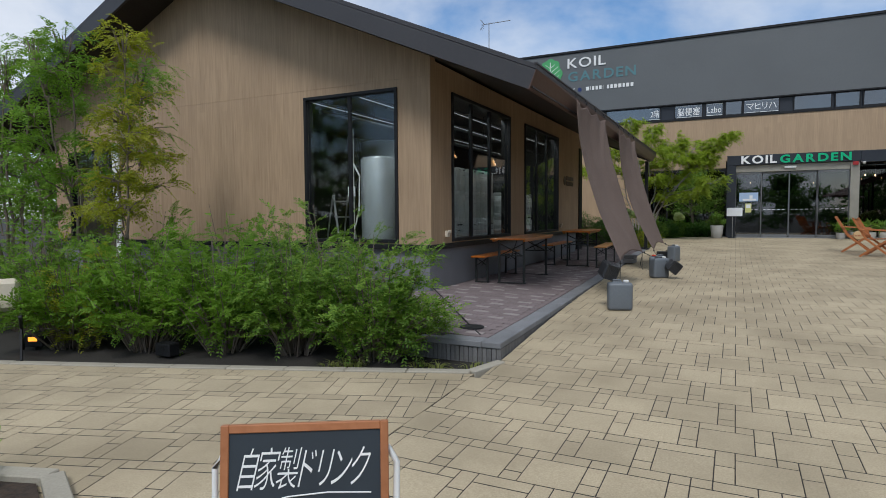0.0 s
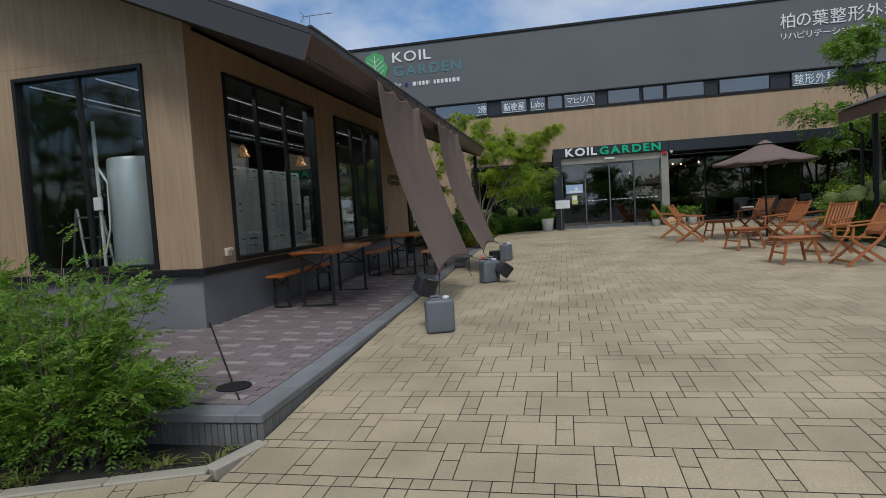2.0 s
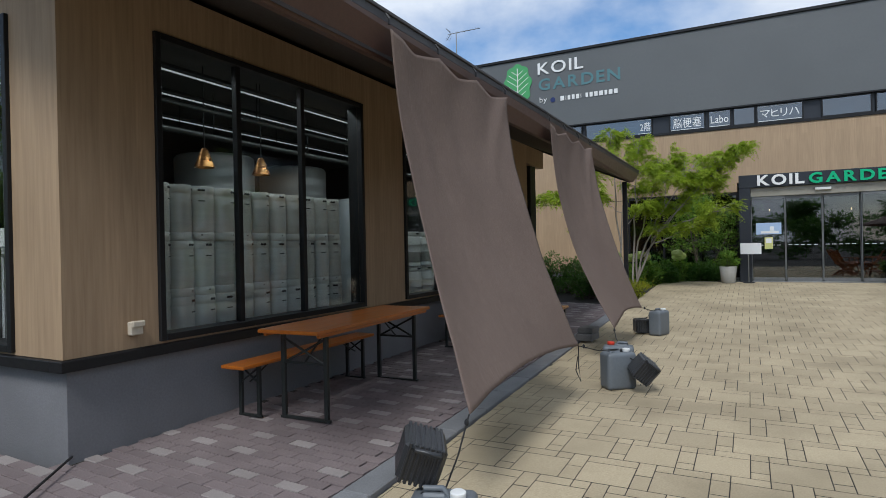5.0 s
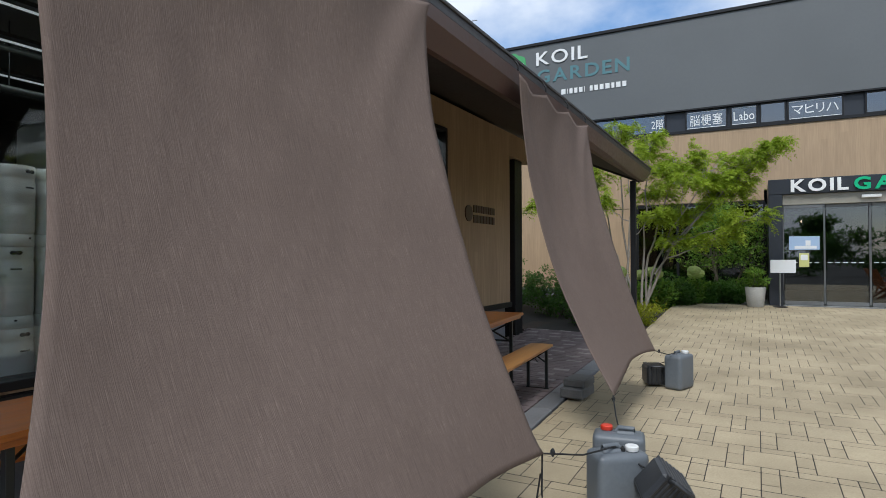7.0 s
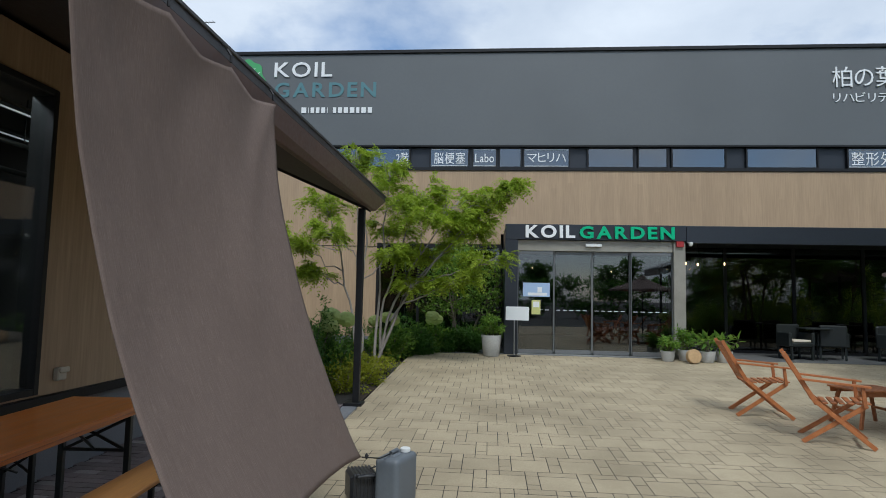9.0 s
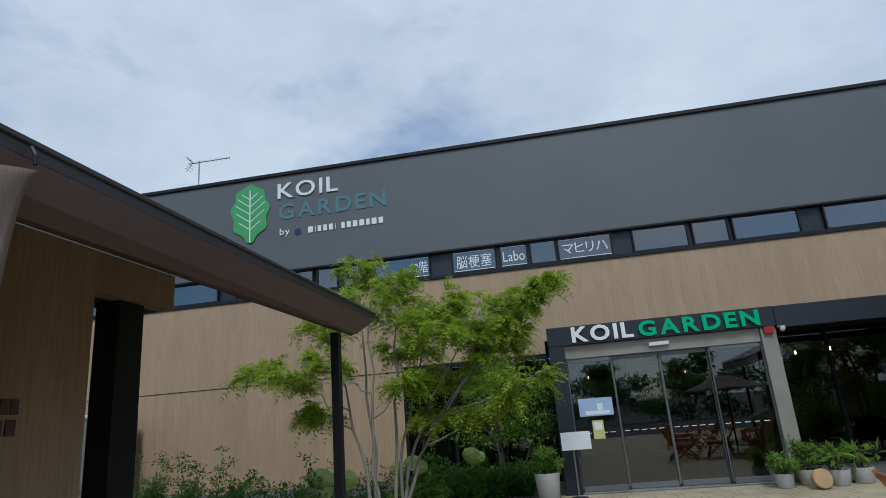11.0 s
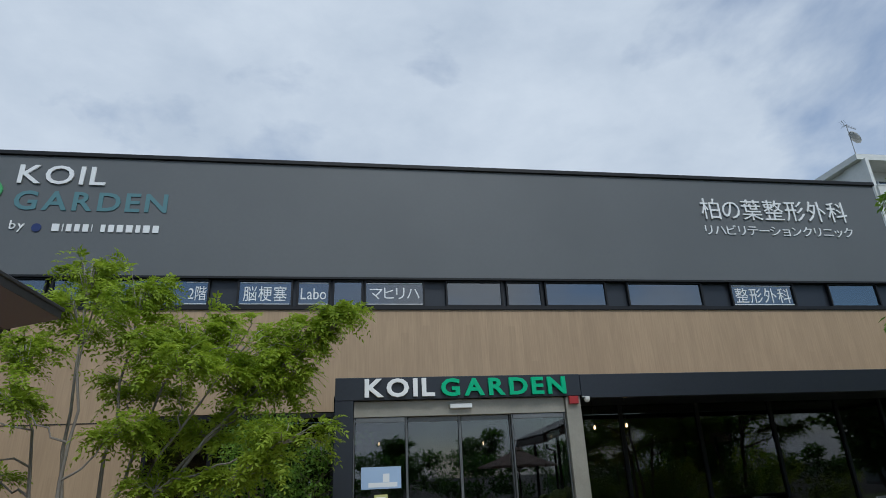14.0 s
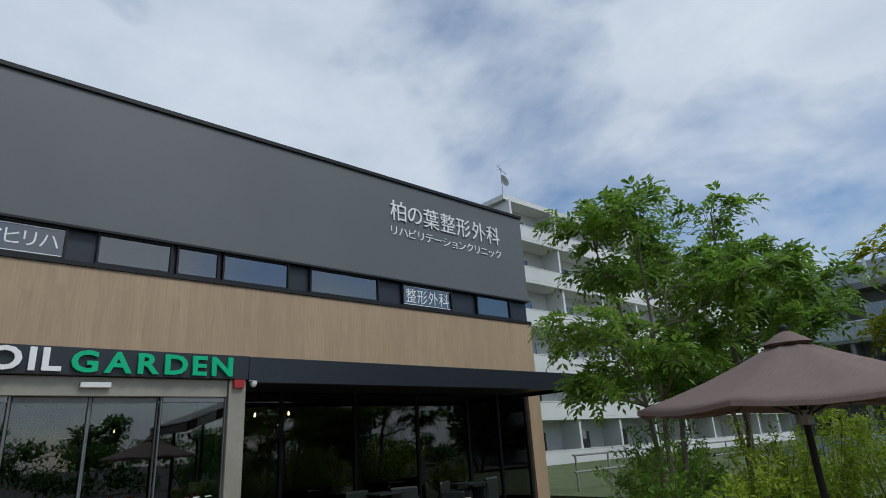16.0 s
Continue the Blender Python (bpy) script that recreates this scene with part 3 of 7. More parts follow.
# posts and column at the open far end
col = thing("porch_column", "black steel column under the wooden lintel", "column")
s = Shape().box(WX - 0.32, WX - 0.06, 16.72, 17.06, terrace_z(17) - 0.01, LIN_Z, 0.01)
part("shaft", s, M_BLACK, col)
post = thing("eave_post", "slim black steel post carrying the eave", "post")
part("shaft", Shape().box(-2.225, -2.14, 17.495, 17.58, ground_z(17.5) - 0.02, 2.76, 0.006), M_BLACK, post)
part("base_plate", Shape().box(-2.33, -2.09, 17.42, 17.66, ground_z(17.5) - 0.03, ground_z(17.5) + 0.035, 0.004), M_BLACK, post)
structure("lintel_soffit", Shape().box(WX - 0.5, WX - 0.163, END_Y, LIN_Y - 0.01, LIN_Z + 0.004, LIN_Z + 0.06), M_SOFFIT, "dark soffit panel behind the lintel", "soffit")


def framed_window(name, along, a0, a1, z0, z1, at, mulls, label, inward):
    """A steel window whose frame stands in the wall's opening; inward: the way to the room."""
    w = thing(name, label, "window")
    w["kind"] = "structure"

    def bx(p, q, r, t, d0, d1, c=0.004):
        lo, hi = sorted((at + inward * d0, at + inward * d1))
        return Shape().box(lo, hi, p, q, r, t, c) if along == "y" else Shape().box(p, q, lo, hi, r, t, c)

    fw = 0.05
    for nm, a in (("window_frame", (a0, a0 + fw, z0, z1)), ("window_frame", (a1 - fw, a1, z0, z1)), ("window_frame", (a0 + fw, a1 - fw, z1 - fw, z1)), ("window_sill", (a0 + fw, a1 - fw, z0, z0 + fw))):
        part(nm, bx(*a, -0.03, 0.166), M_BLACK, w)
    for mu in mulls:
        part("mullion", bx(mu - 0.027, mu + 0.027, z0 + fw, z1 - fw, 0.004, 0.062), M_BLACK, w)
    eds = [a0 + fw] + [e for mu in mulls for e in (mu - 0.027, mu + 0.027)] + [a1 - fw]
    for p, q in zip(eds[::2], eds[1::2]):
        pane = part("pane", bx(p, q, z0 + fw, z1 - fw, 0.030, 0.036, 0.0), M_GLASS, w)
        pane.visible_shadow = False
    return w


framed_window("window_1", "y", *W1, WZ0, WZ1, WX, (8.68, 9.53), "tall black steel window with three panes, kegs behind", -1)
framed_window("window_2", "y", *W2, WZ0, WZ1, WX, (12.40, 13.20), "tall black steel window with three panes beside the wall sign", -1)
framed_window("window_3", "x", *GW, WZ0, WZ1, GY, (-5.36,), "black steel window with two panes in the gable", 1)
framed_window("window_4", "x", *GL, 0.78, 2.6, GY, (), "black framed window behind the garden trees", 1)
s = Shape().box(-11.14, -10.95, GY - 0.05, GY - 0.002, -0.2, 2.7, 0.005)
structure("trim_pipe_cover", s, M_APT, "pale upright duct cover on the gable wall", "trim")

# the brewing room behind the windows
s = Shape().box(2 * RIDGE_X - WX + 0.17, WX - 0.23, GY + 0.23, END_Y - 0.17, -0.05, 0.10)
structure("floor_brewery", s, M_INFLOOR, "grey concrete floor of the brewing room", "floor")
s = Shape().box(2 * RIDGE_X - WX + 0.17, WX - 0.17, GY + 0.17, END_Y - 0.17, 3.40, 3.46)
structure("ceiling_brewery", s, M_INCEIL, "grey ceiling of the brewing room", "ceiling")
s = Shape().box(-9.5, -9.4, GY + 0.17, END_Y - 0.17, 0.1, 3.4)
structure("wall_brewery_inner", s, M_DARKROOM, "partition at the back of the brewing room, coloured dark as if unlit", "wall")

# added panel, coloured dark to keep the lit end wall out of sight
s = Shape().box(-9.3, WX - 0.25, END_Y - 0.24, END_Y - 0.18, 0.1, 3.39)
structure("wall_brewery_end_mask", s, M_DARKROOM, "added dark panel that hides the lit end wall of the brewing room", "wall")

# facade of the large building
FY, PY = 25.58, 23.39
FZ0 = 0.325
XL, XR = -40.0, 13.35
s = Shape().box(XL, XR, FY, FY + 0.3, 5.72, 8.31)
structure("wall_facade_upper", s, M_GREY, "wide grey-green metal upper wall of the large building", "wall")
s = Shape().box(XL, XR + 0.03, FY - 0.05, FY + 0.35, 8.312, 8.41, 0.01)
structure("trim_parapet", s, M_BLACK, "black metal coping along the roof edge", "trim")
s = Shape()
wall_pieces(s, "x", FY + 0.004, 0.29, XL, XR, FZ0 - 0.3, 5.02, [(-3.55, 12.85, FZ0 - 0.31, 3.30)])
s.box(-3.55, -0.2, FY + 0.004, FY + 0.29, 3.02, 3.30)
structure("wall_facade_wood", s, M_CLAD_FAR, "tan board-clad lower storey of the large building", "wall")
structure("trim_facade_joint", Shape().box(XL, -3.56, FY - 0.006, FY + 0.003, 2.915, 2.93), M_SOFFIT, "thin horizontal panel joint in the cladding", "trim")
structure("wall_facade_base", Shape().box(XL, -3.56, FY - 0.02, FY + 0.003, 0.1, 0.50), M_BASE, "grey strip at the foot of the cladding", "plinth")
structure("wall_facade_side", Shape().box(XR - 0.3, XR - 0.005, FY + 0.31, FY + 14, 0.0, 8.35), M_GREY, "grey end wall of the large building", "wall")
structure("roof_facade", Shape().box(XL, XR - 0.31, FY + 0.31, FY + 14, 7.9, 8.0), M_ROOF, "flat roof behind the parapet", "roof")

# strip of clerestory windows: black band with panes
s = Shape().box(XL, XR, FY + 0.12, FY + 0.3, 5.024, 5.716)
structure("wall_window_band", s, M_NAVY, "black panel band behind the strip windows", "wall")
structure("trim_band_top", Shape().box(XL, XR + 0.01, FY - 0.03, FY + 0.115, 5.675, 5.718), M_BLACK, "black head trim of the window strip", "trim")
structure("trim_band_sill", Shape().box(XL, XR + 0.01, FY - 0.03, FY + 0.115, 5.024, 5.10), M_BLACK, "black sill trim of the window strip", "trim")
BAND = [(-2.17, -1.08), (-1.0, -0.33), (-0.28, 0.34), (0.37, 1.63), (2.08, 3.32), (3.40, 4.20), (4.27, 5.69), (6.18, 8.00), (8.70, 10.33), (11.24, 12.58),
        (-4.95, -2.70), (-5.62, -5.05), (-6.30, -5.70), (-7.8, -6.45), (-9.7, -8.3), (-10.4, -9.8), (-11.1, -10.5), (-13.2, -11.5), (-13.8, -13.3), (-15.4, -14.2)]
for i, (a, b) in enumerate(BAND):
    w = thing("window_strip", "strip window with dark reflecting glass in a black frame", "window", group="strip windows of the upper floor")
    w["kind"] = "structure"
    s = Shape()
    for p in ((a, a + 0.035, 5.102, 5.673), (b - 0.035, b, 5.102, 5.673), (a + 0.035, b - 0.035, 5.64, 5.673), (a + 0.035, b - 0.035, 5.102, 5.14)):
        s.box(p[0], p[1], FY + 0.03, FY + 0.11, p[2], p[3])
    part("window_frame", s, M_BLACK, w)
    part("pane", Shape().box(a + 0.035, b - 0.035, FY + 0.07, FY + 0.078, 5.14, 5.64), M_GLASS_B, w)

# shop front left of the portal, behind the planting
# shop walls and ceiling form a dark box; their colour carries the room's shade
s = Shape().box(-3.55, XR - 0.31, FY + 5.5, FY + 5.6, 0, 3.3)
structure("wall_shop_back", s, M_DARKROOM, "rear wall of the shop, coloured dark as if unlit", "wall")
structure("wall_shop_side", Shape().box(-3.65, -3.56, FY + 0.3, FY + 5.5, 0, 3.3), M_DARKROOM, "side wall of the shop, coloured dark as if unlit", "wall")
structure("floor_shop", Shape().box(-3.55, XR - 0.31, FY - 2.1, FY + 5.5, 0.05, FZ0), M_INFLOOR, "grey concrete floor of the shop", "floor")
structure("ceiling_shop", Shape().box(-3.55, XR - 0.31, FY + 0.31, FY + 5.5, 3.31, 3.4), M_DARKROOM, "ceiling of the shop, coloured dark as if unlit", "ceiling")


def shopfront(name, a, b, y, z0, z1, xs, label, g=None):
    w = thing(name, label, "window")
    w["kind"] = "structure"
    for p in (a, *xs, b):
        part("mullion", Shape().box(p - 0.035, p + 0.035, y, y + 0.09, z0, z1, 0.004), M_BLACK, w)
    part("head", Shape().box(a + 0.036, b - 0.036, y, y + 0.09, z1 - 0.08, z1), M_BLACK, w)
    part("sill", Shape().box(a + 0.036, b - 0.036, y, y + 0.09, z0, z0 + 0.07), M_BLACK, w)
    e = [a, *xs, b]
    for p, q in zip(e, e[1:]):
        part("pane", Shape().box(p + 0.036, q - 0.036, y + 0.04, y + 0.05, z0 + 0.07, z1 - 0.08), g or M_GLASS_D, w)
    return w


shopfront("window_5", -3.52, -0.2, FY + 0.02, FZ0, 3.0, (-2.4, -1.3), "dark shop window behind the courtyard tree")
shopfront("window_6", 3.95, 12.8, FY + 0.02, FZ0, 3.28, (5.6, 7.3, 9.0, 10.6, 11.7), "wide dark restaurant window under the canopy", M_GLASS_R)
structure("column_wood", Shape().box(12.86, XR, FY - 0.05, FY + 0.003, 0.15, 3.3), M_CLAD_FAR, "board-clad corner pier", "pier")

# entrance portal and canopy
pt = thing("entrance_portal", "blue-black steel entrance portal with raised white and green letters", "portal")
pt["kind"] = "structure"
part("side_post", Shape().box(-0.13, 0.16, PY, FY, 0.2, 2.945, 0.006), M_NAVY, pt)
part("fascia", Shape().box(-0.13, 3.92, PY, FY, 2.95, 3.305, 0.006), M_NAVY, pt)
part("jamb", Shape().box(3.65, 3.91, PY + 0.05, PY + 0.5, 0.2, 2.945, 0.006), M_CREAM, pt, "brushed aluminium jamb")
part("transom", Shape().box(0.165, 3.645, PY + 0.10, PY + 0.24, 2.70, 2.945, 0.004), M_CREAM, pt, "pale aluminium transom over the doors")
part("door_sensor", Shape().box(1.70, 2.06, PY + 0.03, PY + 0.098, 2.80, 2.87, 0.008), M_WHITECAP, pt, "cream door sensor")
lettering("KOIL", 0.33, 2.985, 0.295, PY - 0.004, M_WHITE, 1.12, 0.05, pt, "white raised letters", 0.03, 0.2)
lettering("GARDEN", 1.55, 2.98, 0.285, PY - 0.004, M_GREENL, 2.10, 0.05, pt, "green raised letters", 0.03, 0.2)
cn = thing("canopy", "blue-black steel canopy over the restaurant front", "canopy")
cn["kind"] = "structure"
part("fascia", Shape().box(3.925, 12.25, PY, PY + 0.12, 2.91, 3.30, 0.006), M_NAVY, cn)
part("soffit", Shape().box(3.925, 12.25, PY + 0.122, FY - 0.02, 3.0, 3.08), M_BLACK, cn)
part("roof_sheet", Shape().box(3.925, 12.25, PY + 0.122, FY - 0.02, 3.22, 3.27), M_ROOF, cn)
part("end_board", Shape().box(12.253, 12.31, PY, FY - 0.02, 2.91, 3.30, 0.004), M_NAVY, cn)
dr = thing("door_entrance", "glazed automatic sliding doors with slim silver frames, closed", "door")
dr["kind"] = "structure"
DZ = FZ0 + 0.06
xs = (0.165, 1.0, 1.87, 2.72, 3.645)
ST = 0.02
for i, (a, b) in enumerate(zip(xs, xs[1:])):
    yo = PY + (0.12 if i in (0, 3) else 0.20)
    leaf = part("door_leaf", Shape().box(a + 0.03, b - 0.03, yo + 0.02, yo + 0.03, DZ, 2.66), M_GLASS_D, dr)
    for nm, q in (("stile", (a, a + ST, DZ, 2.695)), ("stile", (b - ST, b, DZ, 2.695)), ("rail", (a + 0.03, b - 0.03, DZ - 0.03, DZ + 0.06)), ("rail", (a + 0.03, b - 0.03, 2.62, 2.695))):
        part(nm, Shape().box(q[0], q[1], yo, yo + 0.05, q[2], q[3], 0.003), M_ALU_D, leaf)
    for q in range(5):
        u = a + 0.06 + q * (b - a - 0.12) / 5
        part("safety_mark", Shape().box(u, u + 0.09, yo + 0.012, yo + 0.018, 1.338, 1.350), M_PAPER, leaf)
part("threshold", Shape().box(0.165, 3.645, PY + 0.02, PY + 0.4, 0.2, FZ0 + 0.025, 0.004), M_ALU, dr)

ob_ = thing("store_shed", "low dark grey store with a white corner frame", "shed")
part("body", Shape().box(-13.2, -10.15, 24.4, 25.3, 0.1, 2.45, 0.01), M_APT_G, ob_)
part("corner_frame", Shape().box(-10.147, -10.02, 24.36, 24.44, 0.1, 2.52, 0.008), M_WHITECAP, ob_)
part("top_trim", Shape().box(-13.2, -10.15, 24.36, 24.44, 2.452, 2.52, 0.008), M_WHITECAP, ob_)

# ---------------------------------------------------------------- foliage
rng = np.random.default_rng(7)


def leaves(name, centres, spread, count, size, material, parent=None, flat=0.35, droop=0.0, aspect=0.5, label=""):
    """Many small pointed leaves scattered round the centres, each a folded pair of faces."""
    c = np.asarray(centres, float)
    pick = rng.integers(0, len(c), count)
    sp = np.asarray(spread, float) if np.ndim(spread) else np.array([spread] * 3)
    d = rng.normal(size=(count, 3))
    d /= np.linalg.norm(d, axis=1)[:, None]
    p = c[pick] + d * sp * (rng.random((count, 1)) ** 0.45)
    out = d.copy()
    out[:, 2] = out[:, 2] * flat - droop
    ax = out + rng.normal(size=(count, 3)) * 0.55
    ax /= np.linalg.norm(ax, axis=1)[:, None]
    up = np.array([0, 0, 1.0]) + rng.normal(size=(count, 3)) * 0.5
    sd = np.cross(ax, up)
    sd /= np.linalg.norm(sd, axis=1)[:, None] + 1e-9
    nm = np.cross(sd, ax)
    L = (size * rng.uniform(0.6, 1.25, count))[:, None]
    w = L * aspect * 0.5
    tip, mid = p + ax * L, p + ax * L * 0.45
    v = np.empty((count, 4, 3))
    v[:, 0], v[:, 1], v[:, 2], v[:, 3] = p, mid + sd * w + nm * w * 0.35, tip, mid - sd * w + nm * w * 0.35
    f = np.arange(count)[:, None] * 4
    faces = np.concatenate([f + np.array([[0, 1, 2]]), f + np.array([[0, 2, 3]])])
    me = bpy.data.meshes.new(name)
    me.vertices.add(count * 4)
    me.vertices.foreach_set("co", v.ravel())
    me.loops.add(len(faces) * 3)
    me.loops.foreach_set("vertex_index", faces.ravel().astype(np.int32))
    me.polygons.add(len(faces))
    me.polygons.foreach_set("loop_start", np.arange(0, len(faces) * 3, 3, dtype=np.int32))
    me.update(calc_edges=True)
    me.materials.append(material)
    ob = new(name, me)
    ob.parent = parent
    return tagged(ob, label, kind="stuff" if parent is None else "")


def leaf_mesh(name, p, ax, sd, size, material, parent, aspect, label="", kind=""):
    """Folded leaves from their roots, their ways and their sides, all at once."""
    n = len(p)
    nm = np.cross(sd, ax)
    w = size * aspect * 0.5
    mid = p + ax * size * 0.45
    v = np.empty((n, 4, 3))
    v[:, 0], v[:, 1], v[:, 2], v[:, 3] = p, mid + sd * w + nm * w * 0.35, p + ax * size, mid - sd * w + nm * w * 0.35
    f = np.arange(n)[:, None] * 4
    faces = np.concatenate([f + np.array([[0, 1, 2]]), f + np.array([[0, 2, 3]])])
    me = bpy.data.meshes.new(name)
    me.vertices.add(n * 4)
    me.vertices.foreach_set("co", v.ravel())
    me.loops.add(len(faces) * 3)
    me.loops.foreach_set("vertex_index", faces.ravel().astype(np.int32))
    me.polygons.add(len(faces))
    me.polygons.foreach_set("loop_start", np.arange(0, len(faces) * 3, 3, dtype=np.int32))
    me.update(calc_edges=True)
    me.materials.append(material)
    ob = new(name, me)
    ob.parent = parent
    return tagged(ob, label, kind=kind)


def unit(a):
    return a / (np.linalg.norm(a, axis=-1, keepdims=True) + 1e-9)


def fronds(name, roots, ways, count, length, pairs, size, material, parent, droop=0.4, aspect=0.42, loose=0.5):
    """Feathered shoots: leaflets in pairs along a drooping stalk."""
    roots, ways = np.asarray(roots, float), np.asarray(ways, float)
    pick = rng.integers(0, len(roots), count)
    d = unit(ways[pick] + rng.normal(size=(count, 3)) * loose)
    sd = unit(np.cross(d, np.array([0, 0, 1.0]) + rng.normal(size=(count, 3)) * 0.35))
    L = length * rng.uniform(0.55, 1.2, count)
    p0 = roots[pick]
    ps, axs, sds, sz = [], [], [], []
    for k in range(pairs * 2 + 1):
        t = min(1.0, (k // 2 + 1) / (pairs + 0.6)) if k < pairs * 2 else 1.0
        q = p0 + d * (L * t)[:, None]
        q[:, 2] -= droop * L * t * t
        fwd = d.copy()
        fwd[:, 2] -= 2 * droop * t
        fwd = unit(fwd)
        a = fwd if k == pairs * 2 else unit(sd * (1 if k % 2 else -1) + fwd * 0.75)
        a = unit(a + rng.normal(size=(count, 3)) * 0.16)
        ps.append(q)
        axs.append(a)
        sds.append(unit(np.cross(a, np.cross(sd, fwd)) + rng.normal(size=(count, 3)) * 0.25))
        sz.append(size * rng.uniform(0.7, 1.15, count) * (1.0 - 0.35 * abs(t - 0.45)))
    p, ax, sdv = np.concatenate(ps), np.concatenate(axs), np.concatenate(sds)
    sdv = unit(sdv - ax * (sdv * ax).sum(1)[:, None])
    return leaf_mesh(name, p, ax, sdv, np.concatenate(sz)[:, None], material, parent, aspect)


def pad_tree(name, label, x, y, z, pads, material, bark, count, length, pairs, size, stem_r=0.03, stems=6, foot=0.14, droop=0.45, twigs=9):
    """A clump of stems that carry flat leafy pads, each given by its centre, its radius and its thickness."""
    t = thing(name, label, "tree", pose(x, y, z))
    sh, roots, ways, trunks = Shape(), [], [], []
    order = sorted(pads, key=lambda q: -q[2])
    for i, (px, py, pz, pr, ph) in enumerate(order):
        c = Vector((px, py, pz))
        pts, rs = [], []
        if i < stems:
            a = math.atan2(py, px) + rng.normal() * 0.25
            b, r0, n = Vector((foot * math.cos(a), foot * math.sin(a), -0.05)), stem_r, 10
        else:
            # a limb leaves the nearest trunk below its pad
            near = min(((p, r) for tp, tr_ in trunks for p, r in zip(tp, tr_) if 0.25 * pz < p.z < pz * 0.92), key=lambda g: (Vector((g[0].x, g[0].y, 0)) - Vector((px, py, 0))).length + abs(pz - 0.45 * pr - 0.25 - g[0].z))
            b, r0, n = near[0], min(near[1] * 0.75, stem_r * 0.55), 7
        for k in range(n + 1):
            u = k / n
            out = u ** 1.7 if i < stems else u ** 0.85
            pts.append(Vector((b.x + (c.x - b.x) * out, b.y + (c.y - b.y) * out, b.z + (c.z - b.z) * u)) + Vector(rng.normal(size=3)) * 0.03 * (0 < k < n))
            rs.append(r0 * (1 - 0.8 * u))
        sh.tube(pts, rs, 7 if i < stems else 5)
        if i < stems:
            trunks.append((pts, rs))
        for k in range(twigs):
            g = rng.uniform(0, 6.28)
            rr = pr * rng.uniform(0.45, 1.0)
            e = c + Vector((rr * math.cos(g), rr * math.sin(g), ph * rng.uniform(-0.6, 0.8)))
            m = c.lerp(e, 0.5) + Vector((0, 0, 0.06 * pr))
            sh.tube([pts[-2], m, e], [0.008, 0.005, 0.0025], 4)
            way = unit(np.array([e.x - c.x, e.y - c.y, 0.18 * pr]))
            for f in (0.15, 0.4, 0.6, 0.8, 1.0):
                q = pts[-2].lerp(m, f * 2) if f < 0.5 else m.lerp(e, f * 2 - 1)
                roots.append(tuple(q))
                ways.append(tuple(way))
    part("trunk", sh, bark, t, smooth=60)
    fronds("crown", roots, ways, count, length, pairs, size, material, t, droop, loose=0.6)
    return t


def crown_pads(n, z0, z1, r, pr, seed, lean=(0, 0)):
    """Pads scattered through an egg-shaped crown, kept apart from one another."""
    g, out = np.random.default_rng(seed), []
    for _ in range(4000):
        u = g.random()
        rad = r * math.sqrt(g.random()) * (0.45 + 0.75 * math.sin(math.pi * min(1, 0.2 + 0.75 * u)))
        a = g.uniform(0, 6.28)
        c = (rad * math.cos(a) + lean[0] * u, rad * math.sin(a) + lean[1] * u, z0 + (z1 - z0) * u)
        if all(math.dist(c, q[:3]) > pr * 1.05 for q in out):
            out.append((*c, pr * g.uniform(0.7, 1.2), pr * 0.35))
        if len(out) == n:
            break
    return out


def grow(sh, p, d, length, r, depth, ends, bend=0.25, split=3):
    """A limb and its twigs; the ends of the twigs are gathered."""
    pts, rs = [Vector(p)], [r]
    dd = Vector(d).normalized()
    steps = 4
    for i in range(steps):
        dd = (dd + Vector(rng.normal(size=3)) * bend * 0.5 + Vector((0, 0, 0.06))).normalized()
        pts.append(pts[-1] + dd * length / steps)
        rs.append(r * (1 - 0.55 * (i + 1) / steps))
    sh.tube(pts, rs, 5 if r < 0.03 else 7)
    if depth == 0:
        ends += [tuple(q) for q in pts[2:]]
        return
    for k in range(split):
        q = pts[int(rng.integers(2, steps + 1))]
        nd = (dd + Vector(rng.normal(size=3)) * 0.75)
        nd.z = abs(nd.z) * 0.6 + 0.1
        grow(sh, q, nd, length * rng.uniform(0.5, 0.75), rs[-1] * 0.8, depth - 1, ends, bend, split)
    ends.append(tuple(pts[-1]))


def tree(name, label, x, y, z, height, stems, lean, count, size, material, spread=0.42, bark=None, depth=2, lower=0.45, aspect=0.45, trunk_r=0.035, droop=0.15):
    t = thing(name, label, "tree", pose(x, y, z))
    sh, ends = Shape(), []
    for k in range(stems):
        a = 2 * math.pi * k / stems + rng.uniform(-0.4, 0.4)
        base = (0.10 * math.cos(a) * (stems > 1), 0.10 * math.sin(a) * (stems > 1), -0.05)
        d = Vector((lean * math.cos(a), lean * math.sin(a), 1)).normalized()
        h = height * rng.uniform(0.8, 1.0)
        pts, rs = [Vector(base)], [trunk_r]
        for i in range(7):
            d = (d + Vector(rng.normal(size=3)) * 0.07).normalized()
            pts.append(pts[-1] + d * h / 7)
            rs.append(trunk_r * (1 - 0.8 * (i + 1) / 7))
        sh.tube(pts, rs, 7)
        for i in range(2, 8):
            if i / 7 < lower:
                continue
            for _ in range(2):
                b = rng.uniform(0, 6.28)
                grow(sh, pts[i], (math.cos(b), math.sin(b), 0.45), height * 0.2 * (1.25 - i / 9), rs[i] * 0.7, depth - 1, ends, 0.3)
        ends.append(tuple(pts[-1]))
    part("trunk", sh, bark or M_BARK, t, smooth=60)
    leaves("crown", ends, (spread, spread, spread * 0.38), count, size, material, t, 0.5, droop, aspect)
    return t


